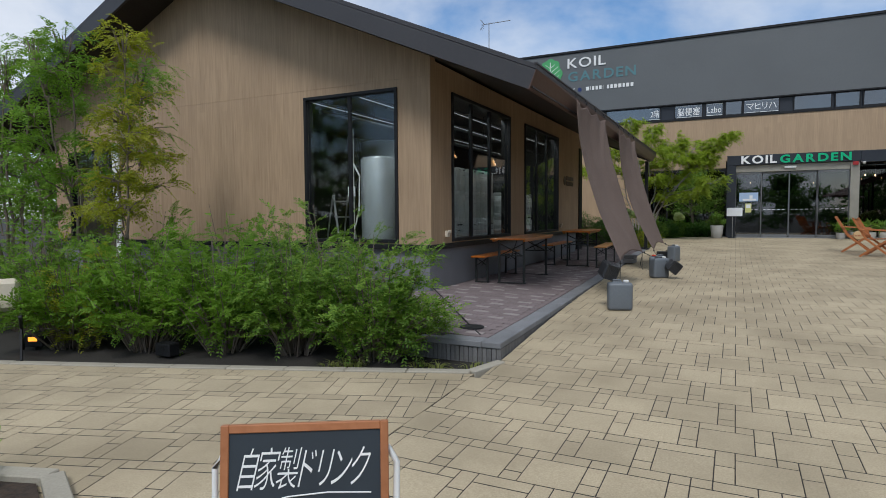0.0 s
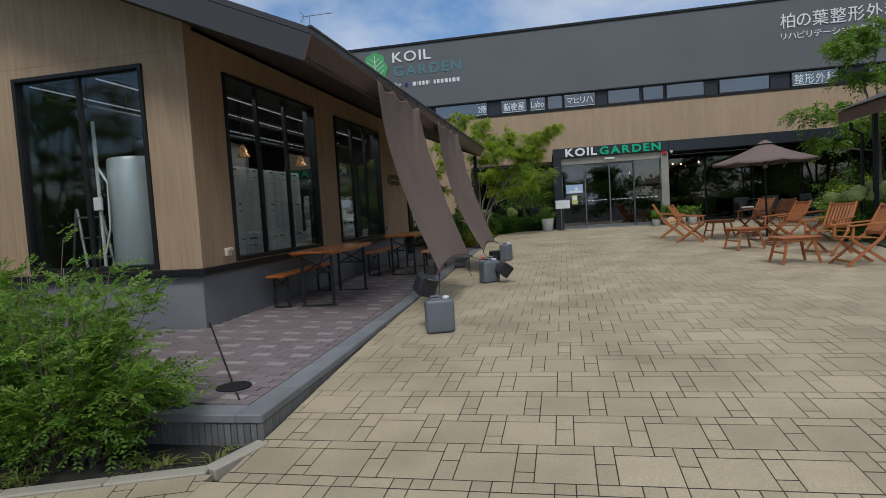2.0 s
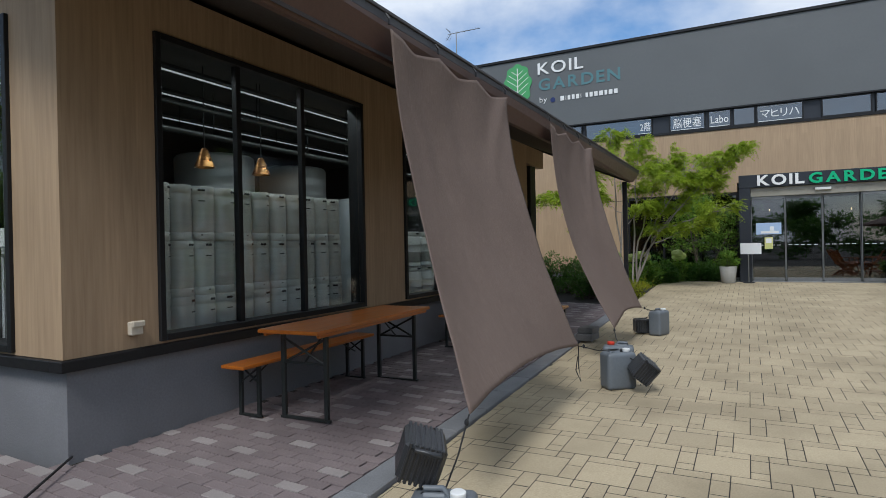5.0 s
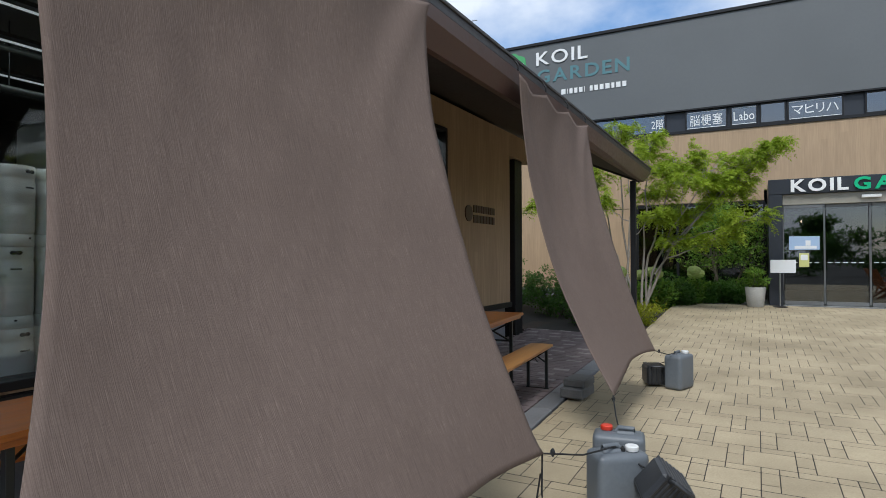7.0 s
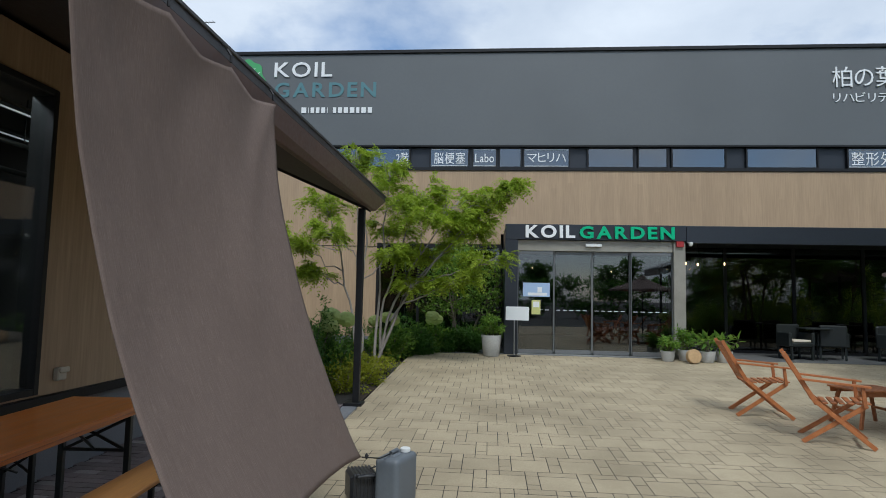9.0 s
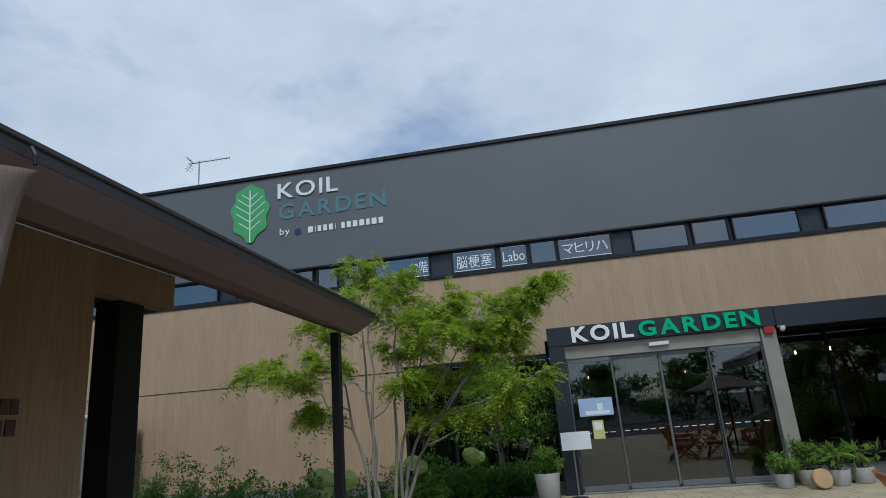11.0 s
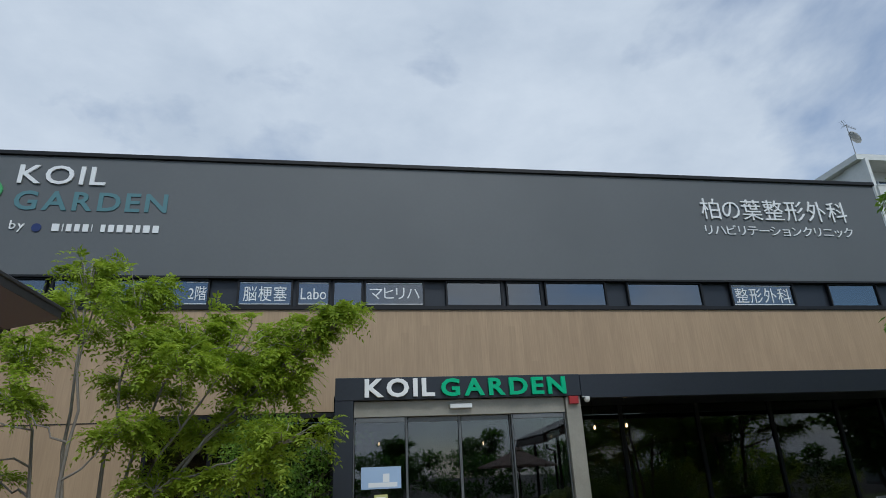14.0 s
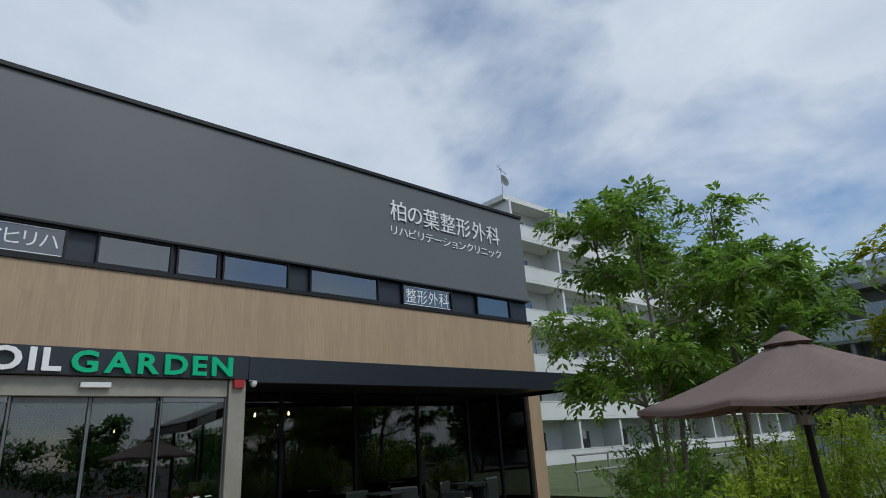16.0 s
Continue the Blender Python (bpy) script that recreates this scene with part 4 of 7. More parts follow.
def shrub(name, label, x, y, z, rx, ry, h, count, size, material, twigs=26, category="shrub", shoots=0.42, group="", fine=False, bare=0.0):
    """Stems that arch outward, with leafy side sprays."""
    t = thing(name, label, category, pose(x, y, z), group)
    sh, ends, ways = Shape(), [], []
    for k in range(twigs):
        a, q = rng.uniform(0, 6.28), rng.uniform(0.1, 1) ** 0.6
        d = Vector((math.cos(a), math.sin(a), 0))
        top = Vector((rx * q * d.x, ry * q * d.y, h * (1 - 0.50 * q * q) * rng.uniform(0.55, 1 + shoots)))
        b = Vector((top.x * 0.2, top.y * 0.2, 0))
        m1 = b.lerp(top, 0.5) + Vector(rng.normal(size=3)) * 0.05 + Vector((0, 0, h * 0.10))
        sh.tube([b, m1, top], [0.011, 0.007, 0.003], 4)
        for f in np.linspace(0.28, 1.0, 12 if fine else 9):
            p = b.lerp(m1, f * 2) if f < 0.5 else m1.lerp(top, f * 2 - 1)
            if p.z < bare * rng.uniform(0.6, 1.3):
                continue
            if not fine:
                ends.append(tuple(p + Vector(rng.normal(size=3)) * 0.06))
                continue
            sa = a + rng.normal() * 0.9
            ends.append(tuple(p + Vector(rng.normal(size=3)) * 0.02))
            ways.append((math.cos(sa), math.sin(sa), 0.25 + 0.9 * f * rng.random()))
    part("branchwork", sh, M_BARK, t)
    if fine:
        fronds("foliage", ends, ways, count, 0.24, 8, size, material, t, 0.25, 0.46, 0.4)
    else:
        leaves("foliage", ends, (0.10, 0.10, 0.075), count, size, material, t, 0.6, -0.1, 0.46)
    return t


def grass_tuft(x, y, z, n, h, material, label="tuft of arching green-yellow grass"):
    t = thing("grass_tuft", label, "grass", pose(x, y, z), "grass tufts along the kerb")
    sh = Shape()
    for k in range(n):
        a, L = rng.uniform(0, 6.28), h * rng.uniform(0.6, 1.2)
        d = Vector((math.cos(a), math.sin(a), 0))
        w = Vector((-d.y, d.x, 0)) * 0.007
        p0 = d * 0.02
        p1, p2 = p0 + d * L * 0.25 + Vector((0, 0, L * 0.7)), p0 + d * L * 0.75 + Vector((0, 0, L * 0.75))
        sh.add([p0 - w, p0 + w, p1 + w, p1 - w, p2], [(0, 1, 2, 3), (3, 2, 4)])
    part("blade_clump", sh, material, t, fix=False)
    return t


# planting bed before the gable
KA, KB = Vector((-2.02, 4.16)), Vector((-12.0, 0.94))
s = Shape()
s.prism([(-1.95, 4.59), (-3.3, 4.59), (-3.3, 5.55), (-7.0, 5.55), (-7.0, 7.0), (-17.0, 7.0), (-17.0, -0.4), (KB.x, KB.y), (KA.x, KA.y)], -0.45, -0.335)
structure("planting_bed", s, M_SOIL, "dark bark-mulched planting bed", "soil")
BEDZ = -0.34
for (x, y, rx, ry, h, n, mt) in (
        (-3.12, 4.28, 0.95, 0.62, 1.12, 14000, M_LEAF_S), (-4.05, 3.95, 0.75, 0.65, 1.22, 11000, M_LEAF_S), (-4.9, 3.75, 0.8, 0.75, 1.18, 11000, M_LEAF), (-5.8, 3.45, 0.85, 0.8, 1.15, 11000, M_LEAF),
        (-6.8, 3.2, 0.85, 0.85, 1.15, 9000, M_LEAF), (-4.3, 4.85, 1.0, 0.6, 1.35, 8000, M_LEAF_S), (-5.6, 4.6, 1.1, 0.7, 1.35, 8000, M_LEAF), (-7.0, 4.3, 1.1, 0.8, 1.35, 8000, M_LEAF), (-8.3, 3.6, 1.0, 0.9, 1.3, 7000, M_LEAF_S), (-9.4, 3.0, 1.0, 0.9, 1.3, 6000, M_LEAF)):
    shrub("garden_shrub", "feathery fresh-green shrub in the mulched bed", x, y + (0.05 if x > -4 else 0.30), BEDZ, rx, ry * 0.9, h, int(n * 0.11), 0.048, mt, 85, group="shrubs before the gable", fine=True, bare=0.12 if x > -4 else 0.34)
shrub("garden_shrub", "yellow-green feathery shrub in the mulched bed", -6.62, 3.55, BEDZ, 0.6, 0.4, 1.0, 420, 0.042, M_LEAF_Y, 40, fine=True)
for k in range(18):
    x = -1.98 - 1.5 * rng.random()
    grass_tuft(x, 4.20 + (x + 2.02) * 0.327 + rng.uniform(0.08, 0.32), BEDZ, 18, rng.uniform(0.12, 0.21), M_GRASS)
pad_tree("garden_tree", "slender multi-stemmed tree with feathery light-green leaves", -8.1, 4.7, BEDZ, crown_pads(17, 1.9, 4.3, 0.85, 0.42, 3, (-0.1, 0)), M_LEAF, M_BARK, 1000, 0.30, 7, 0.060, 0.030, 4)
pad_tree("garden_tree", "slender tree with yellowish feathery leaves", -7.05, 4.45, BEDZ, crown_pads(17, 1.5, 4.05, 0.32, 0.30, 5), M_LEAF_Y, M_BARK, 850, 0.26, 7, 0.055, 0.024, 1)
pad_tree("garden_tree", "slender multi-stemmed tree with feathery light-green leaves", -9.5, 4.3, BEDZ, crown_pads(20, 1.4, 4.3, 1.0, 0.45, 8), M_LEAF, M_BARK, 1100, 0.30, 7, 0.062, 0.032, 4)

mu = thing("bark_mulch", "loose bark chips and dry leaves on the bed", "mulch")
leaves("chip_layer", [(-2.2 - 0.25 * k, 4.02 - 0.092 * k + 0.12 * q, BEDZ + 0.012) for k in range(40) for q in range(5)], (0.16, 0.10, 0.010), 7000, 0.035, M_CHIP, mu, 0.1, 0.0, 0.5)
mu["kind"] = "stuff"

# courtyard tree in front of the facade and its bed
BZ = 0.16
s = Shape().prism([(edge_x(17.8) - 0.05, 17.75), (-2.28, 23.0), (-0.3, 23.55), (-0.3, 25.5), (-16, 25.5), (-16, 19.3), (-4.5, 19.3), (-4.5, 17.75)], -0.2, BZ)
structure("planting_bed_court", s, M_SOIL, "dark soil bed below the courtyard tree", "soil")
COURT = [(0.35, 0.1, 4.05, 0.35, 0.2), (-0.45, 0.3, 4.3, 0.32, 0.2), (-0.05, -0.5, 3.55, 0.5, 0.2), (1.0, 0.2, 3.55, 0.6, 0.2), (1.75, -0.2, 3.25, 0.65, 0.2), (2.45, 0.1, 3.35, 0.45, 0.15),
         (1.1, -0.6, 2.95, 0.65, 0.22), (1.95, 0.3, 2.65, 0.65, 0.2), (1.25, 0.4, 2.25, 0.6, 0.2), (2.3, -0.4, 2.1, 0.5, 0.18), (0.3, 0.7, 2.8, 0.55, 0.2), (-1.0, 0.2, 3.3, 0.5, 0.2),
         (-0.7, -0.5, 2.6, 0.45, 0.2), (-1.5, 0.0, 2.45, 0.45, 0.18), (-2.2, 0.2, 2.65, 0.42, 0.15), (-1.2, 0.5, 1.9, 0.4, 0.15), (2.85, 0.0, 3.6, 0.25, 0.1), (0.5, -0.4, 2.2, 0.4, 0.15),
         (0.6, -0.2, 3.25, 0.5, 0.2), (1.5, 0.0, 2.95, 0.55, 0.2), (2.2, 0.1, 2.9, 0.45, 0.2), (0.9, -0.1, 1.7, 0.4, 0.15), (1.75, -0.1, 1.75, 0.45, 0.18)]
pad_tree("courtyard_tree", "broad multi-stemmed courtyard tree with bright green leaves", -2.85, 21.3, BZ, [(a, b, c, d, 1.6 * e) for a, b, c, d, e in COURT], M_LEAF_C, M_PALEBARK, 5600, 0.25, 5, 0.078, 0.034, 8, 0.2, 0.45, 12)
for (x, y, rx, ry, h, n, mt) in ((-3.2, 18.7, 0.8, 0.7, 0.95, 7000, M_LEAF_D), (-4.3, 20.3, 1.1, 0.8, 1.0, 8000, M_LEAF_D), (-6.0, 21.5, 1.2, 0.9, 1.05, 7000, M_LEAF_D), (-3.6, 22.6, 0.9, 0.8, 0.9, 5000, M_LEAF_D),
                                 (-7.8, 22.5, 1.3, 0.9, 1.1, 6000, M_LEAF_D), (-9.6, 22.0, 1.2, 1.0, 1.1, 5000, M_LEAF_D)):
    shrub("court_shrub", "dense dark-green shrub beside the porch", x, y, BZ, rx, ry, h, n, 0.06, mt, 26, group="shrubs of the court bed")
for (x, y, r, h, n) in ((-2.1, 22.9, 0.55, 0.75, 4500), (-1.2, 23.8, 0.6, 0.7, 4500), (-1.6, 24.6, 0.7, 0.8, 4500), (-0.8, 24.5, 0.5, 0.8, 3000), (-2.7, 24.2, 0.7, 0.9, 4500)):
    shrub("ground_cover", "low broad-leaved dark-green ground cover", x, y, BZ, r, r * 0.8, h, n, 0.085, M_LEAF_D, 20, "shrub", 0.1, "ground cover below the shop window")
for (x, y, r, h) in ((-2.55, 18.3, 0.35, 0.4), (-2.5, 19.3, 0.4, 0.4), (-2.55, 20.3, 0.4, 0.35)):
    shrub("court_shrub", "low yellow-green mound at the kerb", x, y, BZ, r, r, h, 2200, 0.05, M_LEAF_Y, 16)
tree("thin_tree", "thin dark tree against the shop window", -1.2, 24.7, BZ, 3.0, 4, 0.2, 6000, 0.09, M_LEAF_S, 0.4, lower=0.4)


def hydrangea(x, y, z, n, scale=1.0):
    t = shrub("hydrangea", "hydrangea with pale green mop-head flowers", x, y, z, 0.55 * scale, 0.5 * scale, 0.72 * scale, 2200, 0.11, M_LEAF_S, 16, "shrub")
    for k in range(n):
        a = rng.uniform(0, 6.28)
        c = (0.45 * scale * math.cos(a) * rng.uniform(0.3, 1), 0.45 * scale * math.sin(a) * rng.uniform(0.3, 1), (1.02 + rng.uniform(-0.16, 0.10)) * scale)
        bm = bmesh.new()
        bmesh.ops.create_icosphere(bm, subdivisions=3, radius=0.155)
        for v in bm.verts:
            lump = 1 + 0.16 * noise.noise(v.co * 26 + Vector((k, x, y))) + 0.10 * noise.noise(v.co * 9 + Vector((x, k, y)))
            v.co = (c[0] + v.co.x * lump, c[1] + v.co.y * lump, c[2] + v.co.z * lump * 0.8)
        me = bpy.data.meshes.new("flower_head")
        bm.to_mesh(me)
        bm.free()
        me.materials.append(M_HYDR)
        ob = new("flower_head", me)
        ob.parent = t
        tagged(ob, "pale green flower head")
    return t


hydrangea(-3.05, 19.2, BZ, 4)
hydrangea(-2.6, 22.2, BZ, 3)
hydrangea(-1.9, 23.6, BZ, 3)

# trees and planting beyond the chairs
s = Shape()
ys = [7.5, 9.5, 12, 14, 16, 17.5, 19, 20.2, 21.3, 23, 25, 30, 37.5]
for a, b in zip(ys, ys[1:]):
    (xa, za), (xb, zb) = ((float(np.interp(y, (7.5, 9.5, 16.6, 20.2, 21.3, 23), (9.0, 5.42, 6.62, 8.42, 11.52, 13.6))), ground_z(y) + 0.03) for y in (a, b))
    s.add([(xa, a, za), (70, a, za), (70, b, zb), (xb, b, zb), (xa, a, za - 0.3), (70, a, za - 0.3), (70, b, zb - 0.3), (xb, b, zb - 0.3)], [(0, 1, 2, 3), (4, 7, 6, 5), (0, 4, 5, 1), (1, 5, 6, 2), (2, 6, 7, 3), (3, 7, 4, 0)])
structure("planting_bed_side", s, M_LAWN, "rough green lawn of the wide side garden", "lawn")
rl = thing("garden_railing", "low pale pipe railing across the side garden", "railing")
for z in (0.55, 1.0):
    part("rail", Shape().tube([(14.5, 25.5, ground_z(25.5) + z), (27.5, 25.5, ground_z(25.5) + z)], 0.03, 8), M_CONC, rl, smooth=60)
for k in range(9):
    part("post", Shape().tube([(14.6 + 1.6 * k, 25.5, ground_z(25.5)), (14.6 + 1.6 * k, 25.5, ground_z(25.5) + 1.0)], 0.03, 8), M_CONC, rl, smooth=60)
pad_tree("maple_tree", "leafy multi-stemmed tree beside the parasol", 8.95, 19.3, ground_z(19.3), crown_pads(20, 2.2, 5.2, 1.7, 0.66, 11), M_LEAF_T, M_BARK, 1900, 0.36, 4, 0.15, 0.05, 3, 0.25)
pad_tree("maple_tree", "tall leafy tree beyond the parasol", 11.9, 19.6, ground_z(19.6), crown_pads(20, 2.4, 5.8, 1.9, 0.72, 12), M_LEAF_T, M_BARK, 1650, 0.40, 4, 0.17, 0.06, 3, 0.25)
pad_tree("maple_tree", "yellow-green tree of the side garden", 10.1, 15.6, ground_z(15.6), crown_pads(16, 1.9, 4.1, 0.9, 0.5, 13), M_LEAF_Y, M_BARK, 700, 0.34, 4, 0.14, 0.04, 3)
for (x, y, r, h, n, mt) in ((7.4, 17.6, 0.8, 1.0, 5000, M_LEAF_C), (7.6, 18.9, 0.9, 1.3, 6000, M_LEAF_S), (9.4, 19.8, 1.0, 1.5, 6000, M_LEAF_S), (11.2, 20.9, 1.1, 1.5, 6000, M_LEAF_S), (8.6, 16.6, 0.9, 1.2, 5000, M_LEAF_C), (9.8, 18.4, 1.0, 1.4, 5000, M_LEAF_C), (11.0, 18.0, 1.1, 1.5, 5000, M_LEAF_C), (12.6, 18.6, 1.1, 1.6, 5000, M_LEAF_C),
                            (10.2, 16.4, 1.0, 1.6, 5000, M_LEAF_C), (12.0, 16.2, 1.2, 1.8, 5000, M_LEAF_Y), (14.5, 17.5, 1.4, 2.2, 6000, M_LEAF_C), (9.6, 14.5, 1.2, 1.6, 5000, M_LEAF_C), (13.2, 21.8, 1.0, 1.3, 4000, M_LEAF_C)):
    shrub("garden_shrub", "green shrub of the side garden", x, y, ground_z(y), r, r, h, int(n * 0.7), 0.08, mt, 24, group="shrubs of the side garden")
hydrangea(6.12, 15.2, ground_z(15.2), 5, 0.95)
hydrangea(6.75, 15.3, ground_z(15.3), 6, 1.0)
hydrangea(7.1, 14.2, ground_z(14.2), 5, 0.95)

# ---------------------------------------------------------------- things on the terrace


def beer_table(x, y, rot):
    t = thing("beer_table", "folding beer-garden table with varnished orange pine top and dark steel legs", "table", pose(x, y, terrace_z(y, x), 0, 0, rot), "beer tables on the terrace")
    w, L, h = 0.60, 2.0, 0.77
    part("tabletop", Shape().box(-w / 2, w / 2, -L / 2, L / 2, h - 0.032, h, 0.006), M_TABLE, t)
    for sx in (-1, 1):
        part("edge_batten", Shape().box(sx * (w / 2 - 0.05), sx * (w / 2 - 0.02), -L / 2 + 0.05, L / 2 - 0.05, h - 0.06, h - 0.033, 0.003), M_TABLE, t)
    for sy in (-1, 1):
        yy = sy * (L / 2 - 0.22)
        for sx in (-1, 1):
            part("leg", Shape().box(sx * 0.215 - 0.018, sx * 0.215 + 0.018, yy - 0.018, yy + 0.018, 0.012, h - 0.034, 0.003), M_FOLD, t)
        part("foot_bar", Shape().box(-0.25, 0.25, yy - 0.016, yy + 0.016, 0.0, 0.022, 0.003), M_FOLD, t)
        part("cross_bar", Shape().tube([(-0.2, yy, h - 0.10), (0.2, yy, h - 0.30)], 0.011, 6).tube([(0.2, yy, h - 0.10), (-0.2, yy, h - 0.30)], 0.011, 6), M_FOLD, t)
        part("tie_bar", Shape().box(-0.2, 0.2, yy - 0.01, yy + 0.01, h - 0.31, h - 0.29, 0.002), M_FOLD, t)
        part("folding_stay", Shape().tube([(0, yy, h - 0.30), (0, yy - sy * 0.34, h - 0.045)], 0.009, 6), M_FOLD, t)
    return t


def beer_bench(x, y, rot, material=None):
    t = thing("beer_bench", "narrow folding beer bench with pine seat and dark steel legs", "bench", pose(x, y, terrace_z(y, x), 0, 0, rot), "beer benches on the terrace")
    w, L, h = 0.25, 1.95, 0.46
    part("seat", Shape().box(-w / 2, w / 2, -L / 2, L / 2, h - 0.030, h, 0.006), material or M_TABLE, t)
    for sy in (-1, 1):
        yy = sy * (L / 2 - 0.2)
        for sx in (-1, 1):
            part("leg", Shape().box(sx * 0.1 - 0.016, sx * 0.1 + 0.016, yy - 0.016, yy + 0.016, 0.01, h - 0.031, 0.003), M_FOLD, t)
        part("foot_bar", Shape().box(-0.125, 0.125, yy - 0.014, yy + 0.014, 0.0, 0.02, 0.003), M_FOLD, t)
        part("cross_bar", Shape().tube([(-0.09, yy, h - 0.05), (0.09, yy, h - 0.17)], 0.009, 6).tube([(0.09, yy, h - 0.05), (-0.09, yy, h - 0.17)], 0.009, 6), M_FOLD, t)
        part("folding_stay", Shape().tube([(0, yy, h - 0.17), (0, yy - sy * 0.25, h - 0.04)], 0.008, 6), M_FOLD, t)
    return t


beer_table(-3.22, 9.42, 3.0)
beer_bench(-3.68, 9.28, 1.5)
beer_table(-2.95, 12.80, 5.0)
beer_bench(-3.52, 12.8, 2.0)
beer_bench(-2.41, 12.72, 4.0, M_BENCH)


def jerrycan(x, y, rot, cap, label):
    """A 20-litre can: rounded body with a recessed shoulder, grip and cap."""
    t = thing("jerrycan", label, "jerrycan", pose(x, y, ground_z(y), 0, 0, rot), "water cans that weigh the shade cloths down")
    bm = bmesh.new()
    bmesh.ops.create_cube(bm, size=1)
    bmesh.ops.scale(bm, vec=(0.315, 0.195, 0.365), verts=bm.verts)
    bmesh.ops.translate(bm, vec=(0, 0, 0.1825), verts=bm.verts)
    bmesh.ops.bevel(bm, geom=list(bm.edges), offset=0.045, segments=4, profile=0.6, affect="EDGES")
    me = bpy.data.meshes.new("body")
    bm.to_mesh(me)
    bm.free()
    me.shade_smooth()
    me.materials.append(M_CAN)
    b = new("body", me)
    b.parent = t
    part("shoulder_rib", Shape().box(-0.10, 0.02, -0.035, 0.035, 0.345, 0.378, 0.012), M_CAN, t)
    part("grip", Shape().tube([(-0.11, 0.0, 0.35), (-0.09, 0.0, 0.392), (0.00, 0.0, 0.395), (0.03, 0.0, 0.35)], 0.015, 8), M_CAN, t, smooth=50)
    part("neck", Shape().lathe([(0.034, 0.352), (0.034, 0.372)], (0.075, -0.03), 16), M_CAN, t, smooth=40)
    part("cap", Shape().lathe([(0.036, 0.368), (0.038, 0.372), (0.038, 0.392), (0.033, 0.397)], (0.075, -0.03), 16), cap, t, smooth=40)
    return t


def weight_block(x, y, z, rx, ry, rz):
    t = thing("weight_block", "black ribbed rubber ballast block tied beside the can", "weight", pose(x, y, z, rx, ry, rz), "rubber ballast blocks")
    part("body", Shape().box(-0.105, 0.105, -0.105, 0.105, -0.10, 0.10, 0.018), M_WEIGHT, t)
    for k in range(7):
        u = -0.088 + k * 0.0265
        part("rib", Shape().box(u, u + 0.016, -0.111, 0.111, -0.106, 0.106, 0.004), M_WEIGHT, t)
    part("handle", Shape().tube([(-0.06, -0.10, 0.08), (-0.06, -0.15, 0.10), (0.06, -0.15, 0.10), (0.06, -0.10, 0.08)], 0.012, 8), M_WEIGHT, t, smooth=60)
    return t


C1, C2, C2B, C3 = (-1.18, 7.27), (-1.08, 10.87), (-1.14, 11.21), (-1.12, 14.22)
jerrycan(*C1, 18, M_WHITECAP, "grey plastic water can with a white cap, ballast block on top")
jerrycan(*C2, 40, M_WHITECAP, "grey plastic water can with a white cap")
jerrycan(*C2B, 190, M_REDCAP, "grey plastic water can with a red cap behind its twin")
jerrycan(*C3, 70, M_WHITECAP, "grey plastic water can with a white cap beside a ballast block")
weight_block(C1[0] - 0.15, C1[1] + 0.06, ground_z(7.1) + 0.515, 12, 18, 35)
weight_block(C2[0] + 0.26, C2[1] - 0.09, ground_z(10.8) + 0.225, 12, 38, 30)
weight_block(C3[0] - 0.26, C3[1] + 0.02, ground_z(14.4) + 0.125, 0, 0, 25)


def shade_cloth(y0, y1, bl, br, label):
    """A cloth hung from the eave, sweeping outward to its tied lower corners."""
    t = thing("shade_cloth", label, "shade sail", None, "shade cloths under the eave")
    nu, nv = 60, 72
    vs, fs = [], []
    zt = EAVE_Z - 0.13
    for j in range(nv + 1):
        s = j / nv
        for i in range(nu + 1):
            u = i / nu
            k = s ** (2.0 - 0.85 * u)
            tooth = (1 - abs(2 * ((u * 3) % 1.0) - 1)) if 0 < u < 1 else 0.0
            scallop = 0.07 * tooth ** 0.8 * (1 - s) ** 9
            bx, by, bz = (bl[q] * (1 - u) + br[q] * u for q in range(3))
            sag = 0.10 * math.sin(math.pi * u) * s ** 3
            top = y0 + (y1 - y0) * u
            y = top + (by - top) * s ** 3 - 0.29 * u * math.sin(math.pi * s) ** 0.75 + 0.05 * (1 - u) * math.sin(math.pi * s)
            x = EAVE_X + 0.045 + (bx - EAVE_X - 0.045) * k
            drape = math.exp(-((s - 0.10) / 0.12) ** 2) * 0.010 * math.cos(u * 6 * math.pi)
            pull = 0.030 * math.exp(-((u - 0.97 + 0.55 * s) / 0.05) ** 2) * (1 - s) ** 3 + 0.020 * math.exp(-((u - 0.06 - 0.4 * s) / 0.05) ** 2) * (1 - s) ** 3
            fold = 0.040 * noise.noise((u * 2.2, s * 1.8, y0)) + 0.012 * noise.noise((u * 6, s * 3.5, y0)) + 0.004 * noise.noise((u * 17, s * 11, y0))
            x += fold * min(1, 4 * s) + drape + pull - 0.06 * math.sin(math.pi * u) * math.sin(math.pi * s)
            z = zt + (bz - zt) * s - scallop + sag * 0.8
            vs.append((x - sag * 0.4, y, z))
    w = nu + 1
    fs = [(j * w + i, j * w + i + 1, (j + 1) * w + i + 1, (j + 1) * w + i) for j in range(nv) for i in range(nu)]
    sh = Shape().add(vs, fs)
    me = sh.mesh("cloth")
    me.shade_smooth()
    me.materials.append(M_CLOTH)
    c = new("cloth", me)
    c.parent = t
    so = c.modifiers.new("thickness", "SOLIDIFY")
    so.thickness, so.offset = 0.004, 0
    for k in range(4):
        u = k / 3
        y = y0 + (y1 - y0) * u
        part("hook", Shape().tube([(EAVE_X + 0.02, y, EAVE_Z - 0.02), (EAVE_X + 0.045, y, EAVE_Z - 0.06), (EAVE_X + 0.045, y, EAVE_Z - 0.10)], 0.008, 6), M_BLACK, t)
    return t


